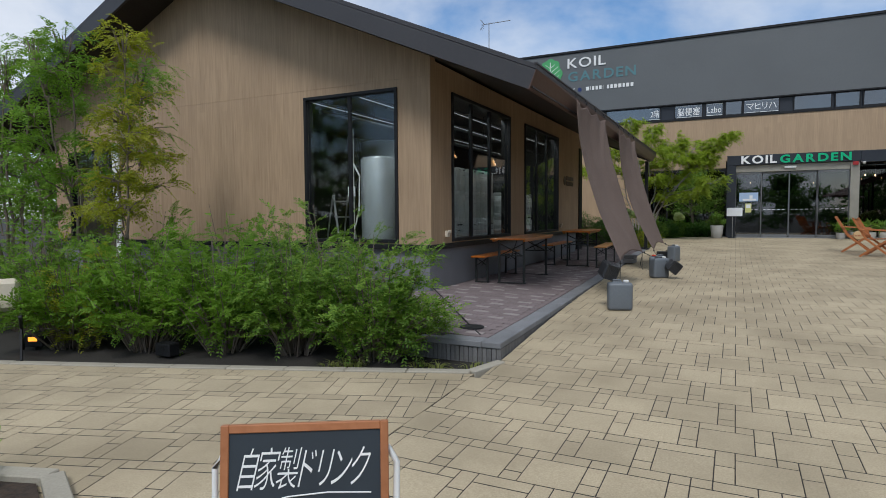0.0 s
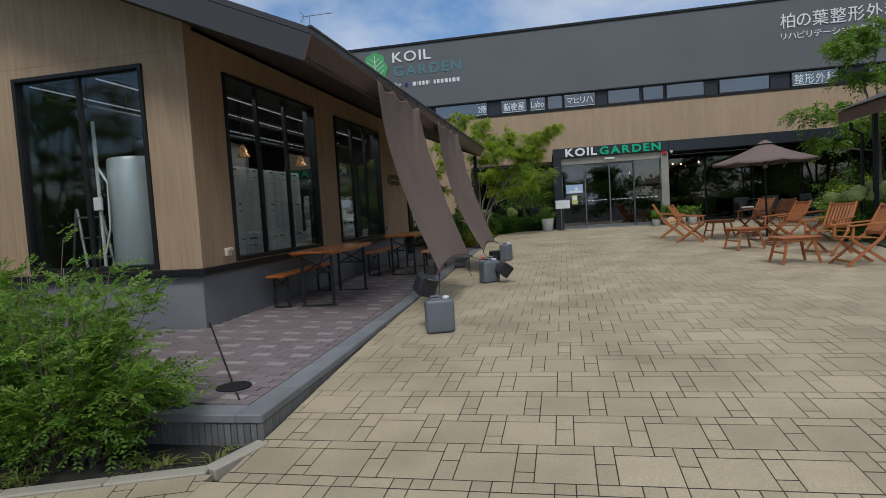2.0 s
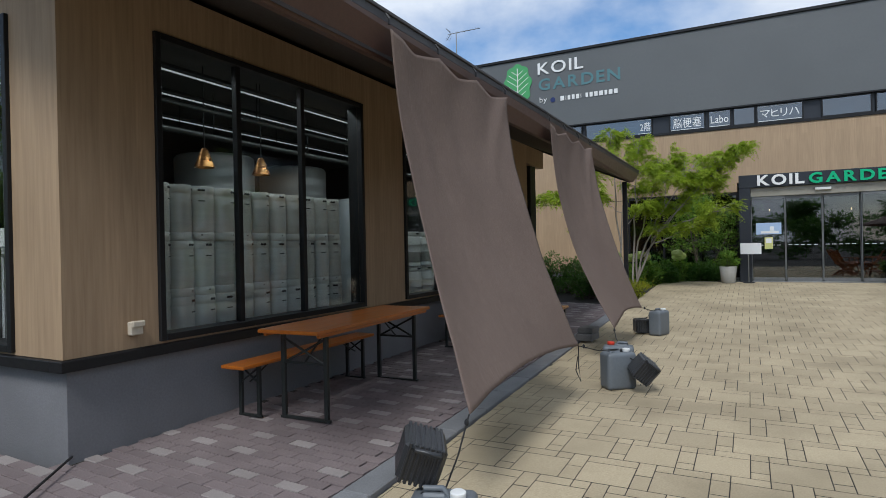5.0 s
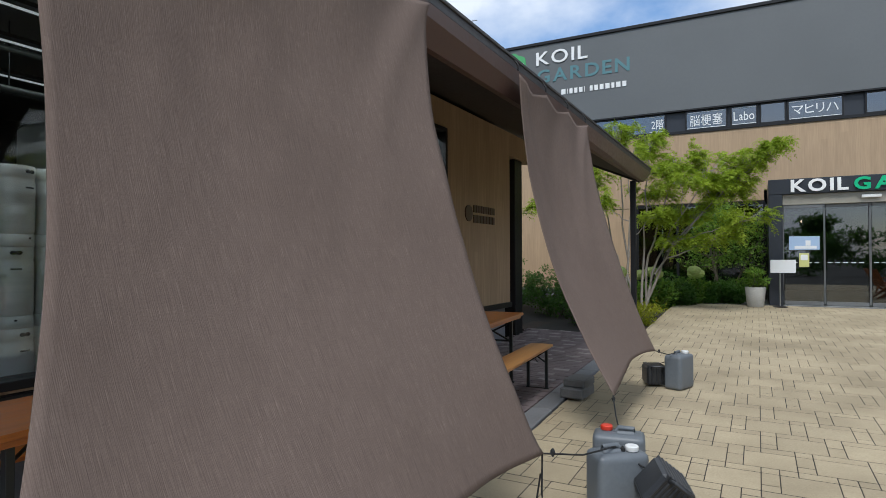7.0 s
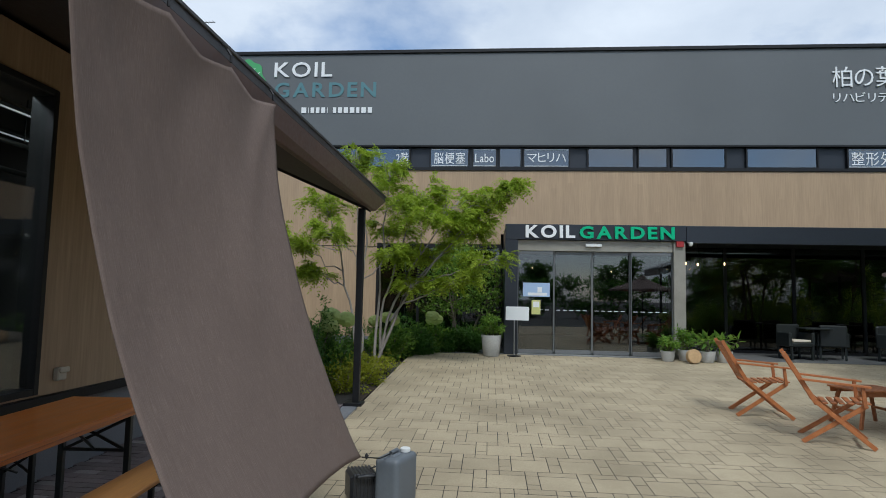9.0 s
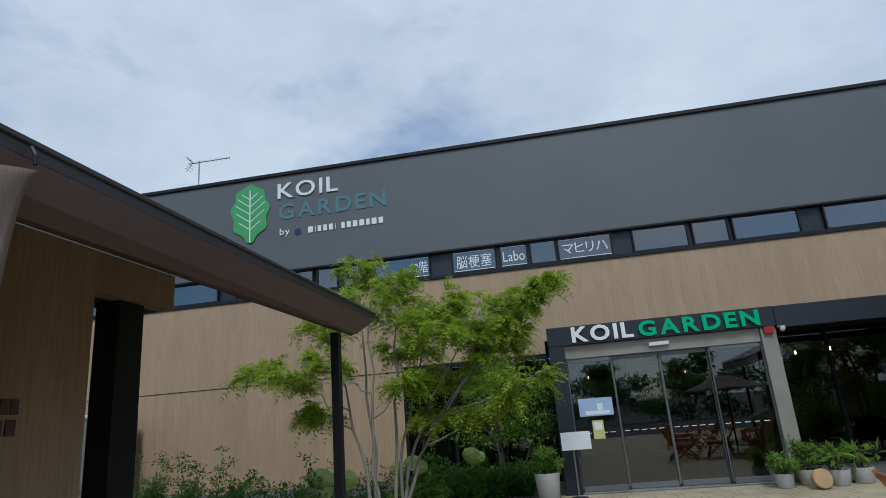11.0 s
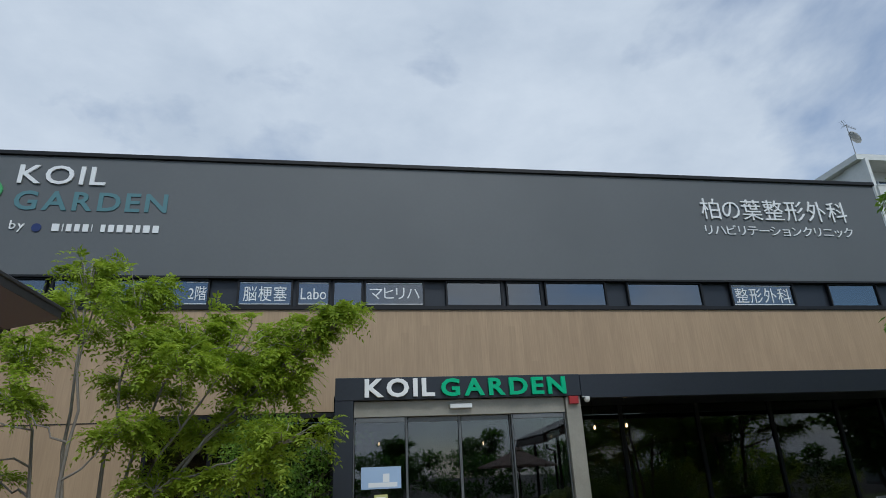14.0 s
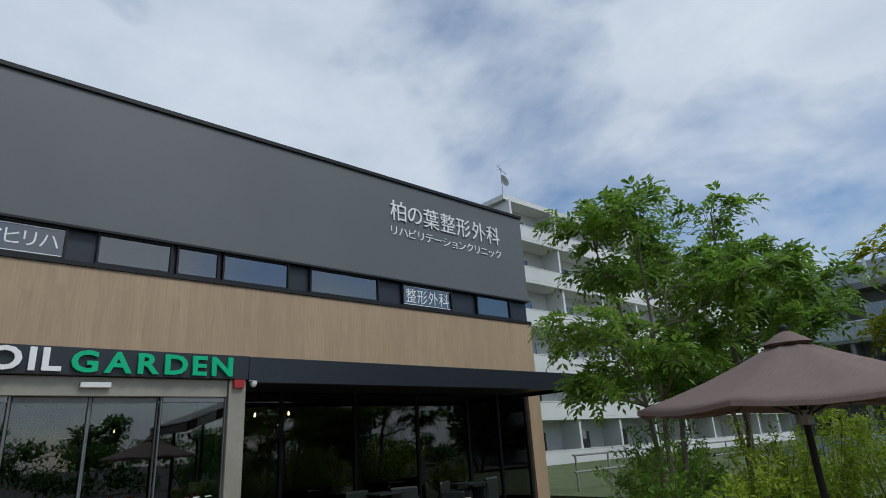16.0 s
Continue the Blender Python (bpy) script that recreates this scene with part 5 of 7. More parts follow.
S1L, S1R, S2L, S2R = (-1.25, 7.72, 0.57), (-1.29, 10.17, 0.55), (-1.29, 11.75, 0.50), (-1.29, 13.80, 0.53)
shade_cloth(8.18, 10.28, S1L, S1R, "coarse brown woven shade cloth slung from the eave")
shade_cloth(11.73, 13.76, S2L, S2R, "coarse brown woven shade cloth slung from the eave")


def tie(a, b, loop=0.0):
    t = thing("tie_rope", "thin black rope from the cloth's corner to a can", "rope", None, "ropes of the shade cloths")
    a, b = Vector(a), Vector(b)
    m = a.lerp(b, 0.5) - Vector((0, 0, 0.03))
    part("cord", Shape().tube([a, a.lerp(m, 0.5), m, m.lerp(b, 0.5), b], 0.0048, 6), M_ROPE, t)
    part("knot", Shape().lathe([(0.004, -0.02), (0.012, -0.008), (0.012, 0.008), (0.004, 0.02)], (0, 0), 8), M_ROPE, t).location = a.lerp(b, 0.12)
    if loop:
        part("loose_end", Shape().tube([a, a - Vector((0.0, 0.01, loop * 0.6)), a - Vector((-0.02, 0.02, loop)), a - Vector((0.03, 0.0, loop * 0.7)), a - Vector((0.01, 0, 0.1))], 0.005, 5), M_ROPE, t)


tie(S1L, (C1[0], C1[1] + 0.02, ground_z(7.1) + 0.385))
tie(S1R, (C2[0], C2[1], ground_z(10.8) + 0.39), 0.32)
tie(S2L, (C2B[0], C2B[1], ground_z(11.1) + 0.39))
tie(S2R, (C3[0], C3[1], ground_z(14.4) + 0.38))
tie((C2[0], C2[1], ground_z(10.8) + 0.39), (C2[0] + 0.27, C2[1] - 0.05, ground_z(10.8) + 0.28))
tie((C3[0], C3[1], ground_z(14.4) + 0.38), (C3[0] - 0.2, C3[1] + 0.02, ground_z(14.4) + 0.24))

for (x, y, z, w, d, h) in ((-1.99, 13.35, 0.006, 0.24, 0.36, 0.10), (-1.98, 13.38, 0.106, 0.22, 0.32, 0.08)):
    b = thing("stone_block", "rough dark grey stone block at the terrace edge", "stone", pose(x, y, terrace_z(y) + z, 0, 0, rng.uniform(-8, 8)), "loose stone blocks")
    part("block", Shape().box(-w / 2, w / 2, -d / 2, d / 2, 0, h, 0.012), M_TILE, b)

# wall fittings
for y in (7.62, 14.34):
    b = thing("wall_socket", "cream weatherproof socket box on the boards", "socket", pose(WX, y, 0.94))
    part("box", Shape().box(0.002, 0.05, -0.05, 0.05, -0.06, 0.04, 0.008), M_CANVAS, b)
    part("hood", Shape().box(0.05, 0.075, -0.05, 0.05, 0.0, 0.045, 0.008), M_CANVAS, b)
sg = thing("wall_sign", "dark brown metal wall sign with emblem and lettering", "sign")
part("emblem", Shape().lathe([(0.02, 0), (0.115, 0), (0.115, 0.014), (0.02, 0.014)], (0, 0), 20), M_BRONZE, sg).matrix_basis = pose(WX + 0.002, 14.78, 2.115, 0, 90, 0)
for k in range(9):
    part("letter_bar", Shape().box(WX + 0.002, WX + 0.016, 14.94 + k * 0.085, 15.005 + k * 0.085, 2.135, 2.24, 0.002), M_BRONZE, sg)
for k in range(7):
    part("letter_bar", Shape().box(WX + 0.002, WX + 0.016, 14.94 + k * 0.109, 15.02 + k * 0.109, 1.99, 2.10, 0.002), M_BRONZE, sg)

# kegs stacked behind the windows
K = {}


def keg_shape():
    r = 0.114
    return Shape().lathe([(r * 0.96, 0.0), (r, 0.012), (r, 0.075), (r * 0.93, 0.085), (r * 0.97, 0.10), (r, 0.14), (r, 0.20), (r * 1.012, 0.21), (r, 0.22), (r, 0.36), (r * 1.012, 0.37), (r, 0.38), (r, 0.44), (r * 0.95, 0.465), (r * 0.97, 0.475), (r, 0.485), (r, 0.545), (r * 0.96, 0.555)], (0, 0), 20).squash(0.885)


kg = thing("keg", "tall slim stainless steel beer keg in a stack", "keg", pose(-4.35, 8.0, 0.1), "kegs stacked behind the window")
part("shell", keg_shape(), M_STEEL, kg, smooth=50)
part("hand_hole", Shape().box(0.106, 0.1185, -0.032, 0.032, 0.444, 0.466, 0.008), M_BLACK, kg)
part("stamp", Shape().box(0.108, 0.1165, -0.028, 0.028, 0.352, 0.362, 0.001), M_FOLD, kg)
part("drain_hole", Shape().box(0.108, 0.1168, -0.008, 0.008, 0.045, 0.056, 0.002), M_BLACK, kg)
first = True
for col_x, off in ((-4.36, 0.0), (-4.60, 0.12)):
    for k in range(12):
        for lev in range(4):
            if first:
                first = False
                kg.matrix_basis = pose(col_x, 7.92, 0.10)
                continue
            copy_thing(kg, pose(col_x + rng.uniform(-0.01, 0.01), 7.92 + off + k * 0.236, 0.10 + lev * 0.4925, 0, 0, rng.uniform(-50, 50)))
wk = thing("wide_keg", "wide pale steel keg with a rolled grip rim", "keg", pose(-4.62, 11.95, 0.1), "wide kegs behind the second window")
part("shell", Shape().lathe([(0.17, 0), (0.185, 0.01), (0.185, 0.06), (0.17, 0.075), (0.19, 0.10), (0.193, 0.22), (0.198, 0.23), (0.193, 0.24), (0.193, 0.33), (0.198, 0.34), (0.193, 0.35), (0.19, 0.44), (0.165, 0.47), (0.18, 0.48), (0.185, 0.53), (0.17, 0.54)], (0, 0), 26), M_STEEL, wk, smooth=50)
part("hand_hole", Shape().box(0.175, 0.189, -0.05, 0.05, 0.495, 0.52, 0.008), M_BLACK, wk)
for k in range(5):
    for lev in range(3):
        if k + lev:
            copy_thing(wk, pose(-4.62 - 0.02 * (k % 2), 11.95 + k * 0.41, 0.10 + lev * 0.541, 0, 0, rng.uniform(-30, 30)))
for (x, y, r, h) in ((-5.22, 7.78, 0.31, 2.12), (-5.35, 12.3, 0.27, 2.15), (-7.4, 11.5, 0.6, 2.9), (-7.4, 13.3, 0.6, 2.9)):
    t = thing("fermenter_tank", "pale stainless steel brewing tank", "tank", pose(x, y, 0.1), "brewing tanks")
    part("shell", Shape().lathe([(r * 0.3, 0.25), (r, 0.6), (r, h - 0.07), (r * 0.94, h - 0.03), (r * 0.3, h)], (0, 0), 28), M_TANK, t, smooth=40)
    for k in range(3):
        a = 2.09 * k
        part("leg", Shape().tube([(r * 0.8 * math.cos(a), r * 0.8 * math.sin(a), 0), (r * 0.8 * math.cos(a), r * 0.8 * math.sin(a), 0.6)], 0.025, 8), M_TANK, t)
ld = thing("step_ladder", "aluminium step ladder standing open", "ladder", pose(-6.25, 8.1, 0.1, 0, 0, 70))
for sx in (-0.2, 0.2):
    part("rail", Shape().tube([(sx, -0.35, 0), (sx * 0.8, 0, 1.5)], 0.02, 6), M_ALU, ld)
    part("rail", Shape().tube([(sx, 0.35, 0), (sx * 0.8, 0.02, 1.5)], 0.016, 6), M_ALU, ld)
for k in range(5):
    z = 0.25 + k * 0.28
    part("step", Shape().box(-0.18, 0.18, -0.35 + z * 0.233 - 0.04, -0.35 + z * 0.233 + 0.04, z, z + 0.025), M_ALU, ld)
vp = thing("filling_stand", "upright steel pipe stand with a gauge box", "pipe stand", pose(-5.72, 7.72, 0.1))
part("pipe", Shape().tube([(0, 0, 0), (0, 0, 2.6)], 0.022, 8), M_STEEL, vp)
part("hose", Shape().tube([(0.02, 0, 2.0), (0.14, 0, 1.8), (0.12, 0, 1.2), (0.02, 0, 0.9)], 0.014, 6), M_WHITECAP, vp)
part("gauge_box", Shape().box(-0.07, 0.07, -0.06, -0.023, 1.45, 1.62, 0.008), M_WHITECAP, vp)
part("base_plate", Shape().box(-0.15, 0.15, -0.15, 0.15, 0, 0.02, 0.004), M_STEEL, vp)
cb = thing("steel_counter", "stainless steel counter with white tubs on it", "counter", pose(-5.9, 13.2, 0.1))
part("top", Shape().box(-0.35, 0.35, -0.9, 0.9, 0.85, 0.9, 0.005), M_STEEL, cb)
part("cabinet", Shape().box(-0.33, 0.33, -0.88, 0.88, 0.05, 0.849), M_TANK, cb)
for k, (y, z, hh) in enumerate(((12.6, 1.001, 0.42), (13.1, 1.001, 0.36), (13.6, 1.001, 0.45))):
    t = thing("plastic_tub", "white plastic tub on the steel counter", "tub", pose(-5.85, y, z))
    part("tub", Shape().lathe([(0.16, 0), (0.18, hh), (0.19, hh + 0.01), (0.05, hh + 0.03)], (0, 0), 20), M_WHITECAP, t, smooth=40)

# pipes below the brewing room's ceiling
for (x, z, r) in ((-4.9, 2.95, 0.022), (-5.6, 2.85, 0.03), (-6.2, 3.0, 0.04)):
    t = thing("ceiling_pipe", "grey service pipe hung below the ceiling", "pipe", None, "pipes of the brewing room")
    part("pipe", Shape().tube([(x, 7.5, z), (x, 15.9, z)], r, 10), M_FOLD, t, smooth=50)
    for k in range(5):
        part("hanger", Shape().tube([(x, 8.2 + k * 1.7, z), (x, 8.2 + k * 1.7, 3.40)], 0.006, 5), M_BLACK, t)

# lamps of the brewing room
lamp = thing("pendant_lamp", "copper cone pendant lamp hanging from the ceiling", "lamp", pose(-4.9, 8.45, 2.35), "copper pendants")
part("shade", Shape().lathe([(0.02, 0.20), (0.035, 0.185), (0.10, 0.015), (0.105, 0.0), (0.095, 0.0), (0.03, 0.17)], (0, 0), 24), M_COPPER, lamp, smooth=40)
part("cord", Shape().tube([(0, 0, 0.20), (0, 0, 1.05)], 0.006, 5), M_BLACK, lamp)
for y in (9.15, 9.95, 12.1, 12.9, 13.7):
    copy_thing(lamp, pose(-4.9, y, 2.35))
# the row at x=-4.13 by the window is added to brighten the keg fronts
for x, watts in ((-4.13, 30), (-4.75, 0), (-5.5, 11), (-6.5, 0)):
    t = thing("lamp_tube", "long thin white ceiling lamp tube", "lamp", None, "lamp tubes of the brewing room")
    part("tube", Shape().tube([(x, 7.6, 3.20), (x, 15.8, 3.20)], 0.010, 8), M_TUBE, t)
    part("batten", Shape().box(x - 0.025, x + 0.025, 7.6, 15.8, 3.23, 3.26), M_FOLD, t)
    if watts:
        # fill light added under the tube, far stronger than its own glow
        lamp_data = bpy.data.lights.new("keg_room_fill", "AREA")
        lamp_data.shape, lamp_data.size, lamp_data.size_y, lamp_data.energy, lamp_data.color = "RECTANGLE", 0.04, 7.6, watts, (0.95, 1.0, 0.98)
        light = new("keg_room_fill", lamp_data)
        light.matrix_world = pose(x, 11.7, 3.18)

# ---------------------------------------------------------------- signs on the facade
fs_ = thing("facade_sign", "wall sign with green leaf emblem and white and teal letters", "sign")
pts = []
for k in range(72):
    a = 2 * math.pi * k / 72
    lob = 1 + 0.085 * math.cos(a * 9)
    px, pz = math.sin(a), math.cos(a)
    pts.append((-7.40 + 0.56 * px * lob * (0.92 + 0.08 * pz) * (1.0 if pz > -0.55 else max(0.2, 1 - (-pz - 0.55) * 1.3)), 7.36 + 0.81 * pz * (1 + 0.03 * math.cos(a * 9))))
part("leaf_emblem", Shape().prism(pts, FY - 0.03, FY - 0.004, "y"), M_LEAFLOGO, fs_, "green leaf emblem with white veins")
part("leaf_vein", Shape().box(-7.415, -7.385, FY - 0.036, FY - 0.031, 6.57, 8.02), M_WHITE, fs_)
for sx in (-1, 1):
    for k in range(5):
        z = 6.92 + k * 0.21
        L = (0.30, 0.40, 0.42, 0.36, 0.22)[k]
        part("leaf_vein", Shape().prism([(-7.4, z - 0.012), (-7.4 + sx * L, z + L * 0.72 - 0.012), (-7.4 + sx * L, z + L * 0.72 + 0.012), (-7.4, z + 0.012)], FY - 0.036, FY - 0.031, "y"), M_WHITE, fs_)
lettering("KOIL", -6.62, 7.66, 0.43, FY - 0.004, M_WHITE, 1.66, 0.03, fs_, "white letters", 0.01, 0.22)
lettering("GARDEN", -6.60, 7.08, 0.43, FY - 0.004, M_TEAL, 2.90, 0.012, fs_, "dull teal letters", 0.02, 0.2)
lettering("by", -6.57, 6.60, 0.24, FY - 0.004, M_WHITE, 0.27, 0.02, fs_)
part("round_dot", Shape().lathe([(0.02, 0), (0.09, 0), (0.09, 0.014), (0.02, 0.014)], (0, 0), 16), M_BLUE, fs_).matrix_basis = pose(-6.08, FY - 0.004, 6.70, 90, 0, 0)
x = -5.80
for wd in (0.17, 0.05, 0.13, 0.13, 0.14, 0.05, 0.0, 0.12, 0.14, 0.15, 0.16, 0.12, 0.16, 0.15):
    if wd:
        part("letter_bar", Shape().box(x, x + wd - 0.035, FY - 0.02, FY - 0.004, 6.63, 6.79), M_WHITE, fs_)
    x += wd + 0.022 if wd else 0.10
cs = thing("clinic_sign", "white lettering of a clinic on the grey wall", "sign")
lettering("柏の葉整形外科", 8.36, 7.25, 0.55, FY - 0.004, M_WHITE, 3.95, 0.03, cs)
lettering("リハビリテーションクリニック", 8.34, 6.85, 0.26, FY - 0.004, M_WHITE, 4.0, 0.02, cs)
for txt, a, b, z0, z1 in (("2階", -3.10, -2.76, 5.24, 5.53), ("脳梗塞", -2.05, -1.20, 5.22, 5.54), ("Labo", -0.92, -0.41, 5.26, 5.50), ("マヒリハ", 0.48, 1.52, 5.27, 5.52), ("整形外科", 8.82, 10.22, 5.20, 5.56)):
    t = thing("window_decal", "white window lettering between two thin white lines", "decal", None, "white window letterings")
    lettering(txt, a, z0, z1 - z0, FY + 0.066, M_WHITE, b - a, 0.004, t)
    part("line", Shape().box(a - 0.06, b + 0.06, FY + 0.060, FY + 0.066, 5.60, 5.617), M_WHITE, t)
    part("line", Shape().box(a - 0.06, b + 0.06, FY + 0.060, FY + 0.066, 5.155, 5.17), M_WHITE, t)

# antenna, dish and rails on the roofs


def antenna(x, y, z, h, label, dish=False, turn=0, k=1.0):
    t = thing("tv_antenna", label, "antenna", pose(x, y, z, 0, 0, turn))
    part("mast", Shape().tube([(0, 0, -0.5), (0, 0, h)], 0.026, 6), M_ALU, t)
    part("boom", Shape().tube([(-0.35 * k, 0, h - 0.06), (1.0 * k, 0, h - 0.06)], 0.013 * k, 6), M_ALU, t)
    for q in range(11):
        u = (-0.1 + q * 0.105) * k
        part("element", Shape().tube([(u, -0.09 * k, h - 0.05), (u, 0.09 * k, h - 0.05)], 0.006 * k, 4), M_ALU, t)
    for dz in (-0.16 * k, 0.16 * k):
        part("reflector", Shape().tube([(-0.22 * k, 0, h - 0.06), (-0.42 * k, 0, h - 0.06 + dz * 1.4)], 0.009 * k, 5), M_ALU, t)
        for q in range(3):
            u, v = (-0.26 - 0.05 * q) * k, h - 0.06 + dz * (0.4 + 0.4 * q)
            part("element", Shape().tube([(u, -0.16 * k, v), (u, 0.16 * k, v)], 0.006 * k, 4), M_ALU, t)
    if dish:
        part("dish", Shape().lathe([(0.02, 0.0), (0.25, 0.03), (0.42, 0.10), (0.42, 0.14), (0.25, 0.075), (0.02, 0.04)], (0, 0), 24), M_POT, t, smooth=50).matrix_basis = pose(0.18, -0.05, h - 0.9, 60, 0, 40)
    return t


antenna(-12.7, 31.4, 8.0, 4.22, "thin aluminium television antenna on a tall roof mast", k=1.3)

# ---------------------------------------------------------------- entrance furniture
st = thing("notice_stand", "white notice board on a slim stand before the portal", "sign stand", pose(0.145, PY - 0.35, ground_z(23)))
part("board", Shape().box(-0.255, 0.255, -0.012, 0.012, 0.79, 1.09, 0.003), M_PAPER, st)
part("stem", Shape().tube([(-0.06, 0.02, 0.02), (-0.06, 0.02, 0.9)], 0.014, 8), M_ALU, st)
part("foot", Shape().lathe([(0.15, 0), (0.15, 0.015), (0.02, 0.025)], (-0.06, 0.02), 20), M_BLACK, st)
po = thing("door_poster", "pale blue poster with white picture on the glass", "poster")
part("sheet", Shape().box(0.29, 0.90, PY + 0.10, PY + 0.104, 1.645, 1.96), M_POSTER, po)
part("picture", Shape().box(0.62, 0.72, PY + 0.096, PY + 0.0995, 1.74, 1.86), M_PAPER, po)
part("picture", Shape().box(0.40, 0.84, PY + 0.096, PY + 0.0995, 1.67, 1.735), M_PAPER, po)
po = thing("door_notice", "small yellow notice on the glass", "poster")
part("sheet", Shape().box(0.49, 0.69, PY + 0.10, PY + 0.104, 1.24, 1.565), M_YELLOW, po)
part("picture", Shape().box(0.52, 0.66, PY + 0.096, PY + 0.0995, 1.40, 1.53), M_PAPER, po)
al = thing("alarm_box", "small red alarm plate on the canopy post", "alarm")
part("plate", Shape().box(3.70, 3.86, PY - 0.01, PY + 0.045, 2.82, 2.945, 0.006), M_RED, al)
cm = thing("security_camera", "white dome camera under the canopy", "camera")
part("dome", Shape().lathe([(0.05, 2.93), (0.05, 2.89), (0.035, 2.85), (0.01, 2.84)], (4.02, PY + 0.03), 14), M_WHITECAP, cm, smooth=50)
part("mount", Shape().box(3.93, 4.06, PY - 0.01, PY + 0.07, 2.928, 2.935), M_WHITECAP, cm)


def potted(x, y, r, h, ph, n, mat_leaf, label, pot=None, size=0.10):
    z = ground_z(y)
    t = thing("potted_plant", label, "potted plant", pose(x, y, z))
    part("pot", Shape().lathe([(r * 0.72, 0), (r * 0.8, 0.02), (r, h * 0.95), (r, h), (r * 0.9, h), (r * 0.86, h * 0.9)], (0, 0), 22), pot or M_POT, t, smooth=40)
    part("soil", Shape().lathe([(r * 0.2, h * 0.86), (r * 0.88, h * 0.9)], (0, 0), 18), M_SOIL, t)
    ends = [(rng.normal() * r * 0.6, rng.normal() * r * 0.6, h + rng.uniform(0.05, ph)) for _ in range(16)]
    sh = Shape()
    for e in ends:
        sh.tube([(e[0] * 0.2, e[1] * 0.2, h * 0.88), e], [0.008, 0.004], 4)
    part("branchwork", sh, M_BARK, t)
    leaves("foliage", ends, (r * 0.42, r * 0.42, ph * 0.2), n, size, mat_leaf, t, 0.6, 0.0, 0.35)
    return t


potted(-0.42, 22.95, 0.22, 0.46, 0.35, 900, M_LEAF_S, "tall pale stone planter with a bushy green plant")
potted(3.36, 22.95, 0.15, 0.22, 0.30, 450, M_LEAF_S, "round pale pot with a fine-leaved green plant")
potted(3.78, 23.08, 0.17, 0.24, 0.42, 550, M_LEAF_S, "round pale pot with a tall fine-leaved plant")
potted(4.16, 22.9, 0.17, 0.24, 0.35, 70, M_LEAF_S, "round pale pot with long strap leaves", size=0.22)
potted(4.55, 23.0, 0.17, 0.24, 0.25, 60, M_LEAF_S, "low pot with long drooping leaves", size=0.24)
lg = thing("cut_log", "short cut log leaning beside the plant pots", "log", pose(3.8, 22.66, ground_z(22.6) + 0.15, 80, 0, 10))
part("wood", Shape().lathe([(0.14, -0.06), (0.15, -0.05), (0.15, 0.05), (0.14, 0.06)], (0, 0), 20), M_LOG, lg)

# dining corner and bulbs of the restaurant
for (x, y, z) in ((4.22, 24.4, 2.52), (4.5, 24.4, 2.50), (5.12, 24.4, 2.52), (0.7, 26.4, 2.45), (2.9, 26.6, 2.40), (-1.3, 26.3, 2.45)):
    t = thing("hanging_bulb", "bare warm glowing bulb on a black flex", "lamp", pose(x, y, z), "bare bulbs")
    part("bulb", Shape().lathe([(0.005, -0.036), (0.013, -0.025), (0.015, -0.01), (0.010, 0.018), (0.009, 0.03)], (0, 0), 12), M_BULB, t, smooth=60)
    part("flex", Shape().tube([(0, 0, 0.028), (0, 0, (3.0 if y < FY else 3.3) - z)], 0.004, 5), M_BLACK, t)
for (x, y, r) in ((6.6, 24.2, 10), (7.5, 24.4, 160), (8.8, 24.2, 30), (9.7, 24.4, 200)):
    t = thing("rattan_armchair", "dark woven rattan armchair with a pale cushion", "chair", pose(x, y, FZ0, 0, 0, r), "rattan chairs under the canopy")
    part("seat", Shape().box(-0.26, 0.26, -0.26, 0.26, 0.30, 0.40, 0.02), M_FOLD, t)
    part("backrest", Shape().box(-0.28, 0.28, 0.22, 0.29, 0.30, 0.80, 0.03), M_FOLD, t)
    for sx in (-1, 1):
        part("armrest", Shape().box(sx * 0.28 - 0.04, sx * 0.28 + 0.04, -0.24, 0.24, 0.30, 0.62, 0.02), M_FOLD, t)
        for sy in (-1, 1):
            part("leg", Shape().box(sx * 0.25 - 0.02, sx * 0.25 + 0.02, sy * 0.22 - 0.02, sy * 0.22 + 0.02, 0, 0.30), M_FOLD, t)
    part("cushion", Shape().box(-0.22, 0.22, -0.24, 0.18, 0.401, 0.46, 0.02), M_CANVAS, t)
for (x, y) in ((7.05, 24.3), (9.25, 24.3)):
    t = thing("bistro_table", "small dark bistro table under the canopy", "table", pose(x, y, FZ0))
    part("tabletop", Shape().box(-0.3, 0.3, -0.3, 0.3, 0.70, 0.73, 0.006), M_FOLD, t)
    part("pedestal", Shape().tube([(0, 0, 0), (0, 0, 0.7)], 0.03, 8), M_BLACK, t)
    part("base_plate", Shape().box(-0.2, 0.2, -0.2, 0.2, 0.0, 0.02, 0.004), M_BLACK, t)


# teak chairs, low tables and the parasol
def bar(sh, a, b, w, d):
    """A squared bar from a to b, w wide across and d deep."""
    a, b = Vector(a), Vector(b)
    q = (b - a).to_track_quat("Z", "X").to_matrix().to_4x4()
    return sh.box(-d / 2, d / 2, -w / 2, w / 2, 0, (b - a).length, min(w, d) * 0.12, Matrix.Translation(a) @ q)


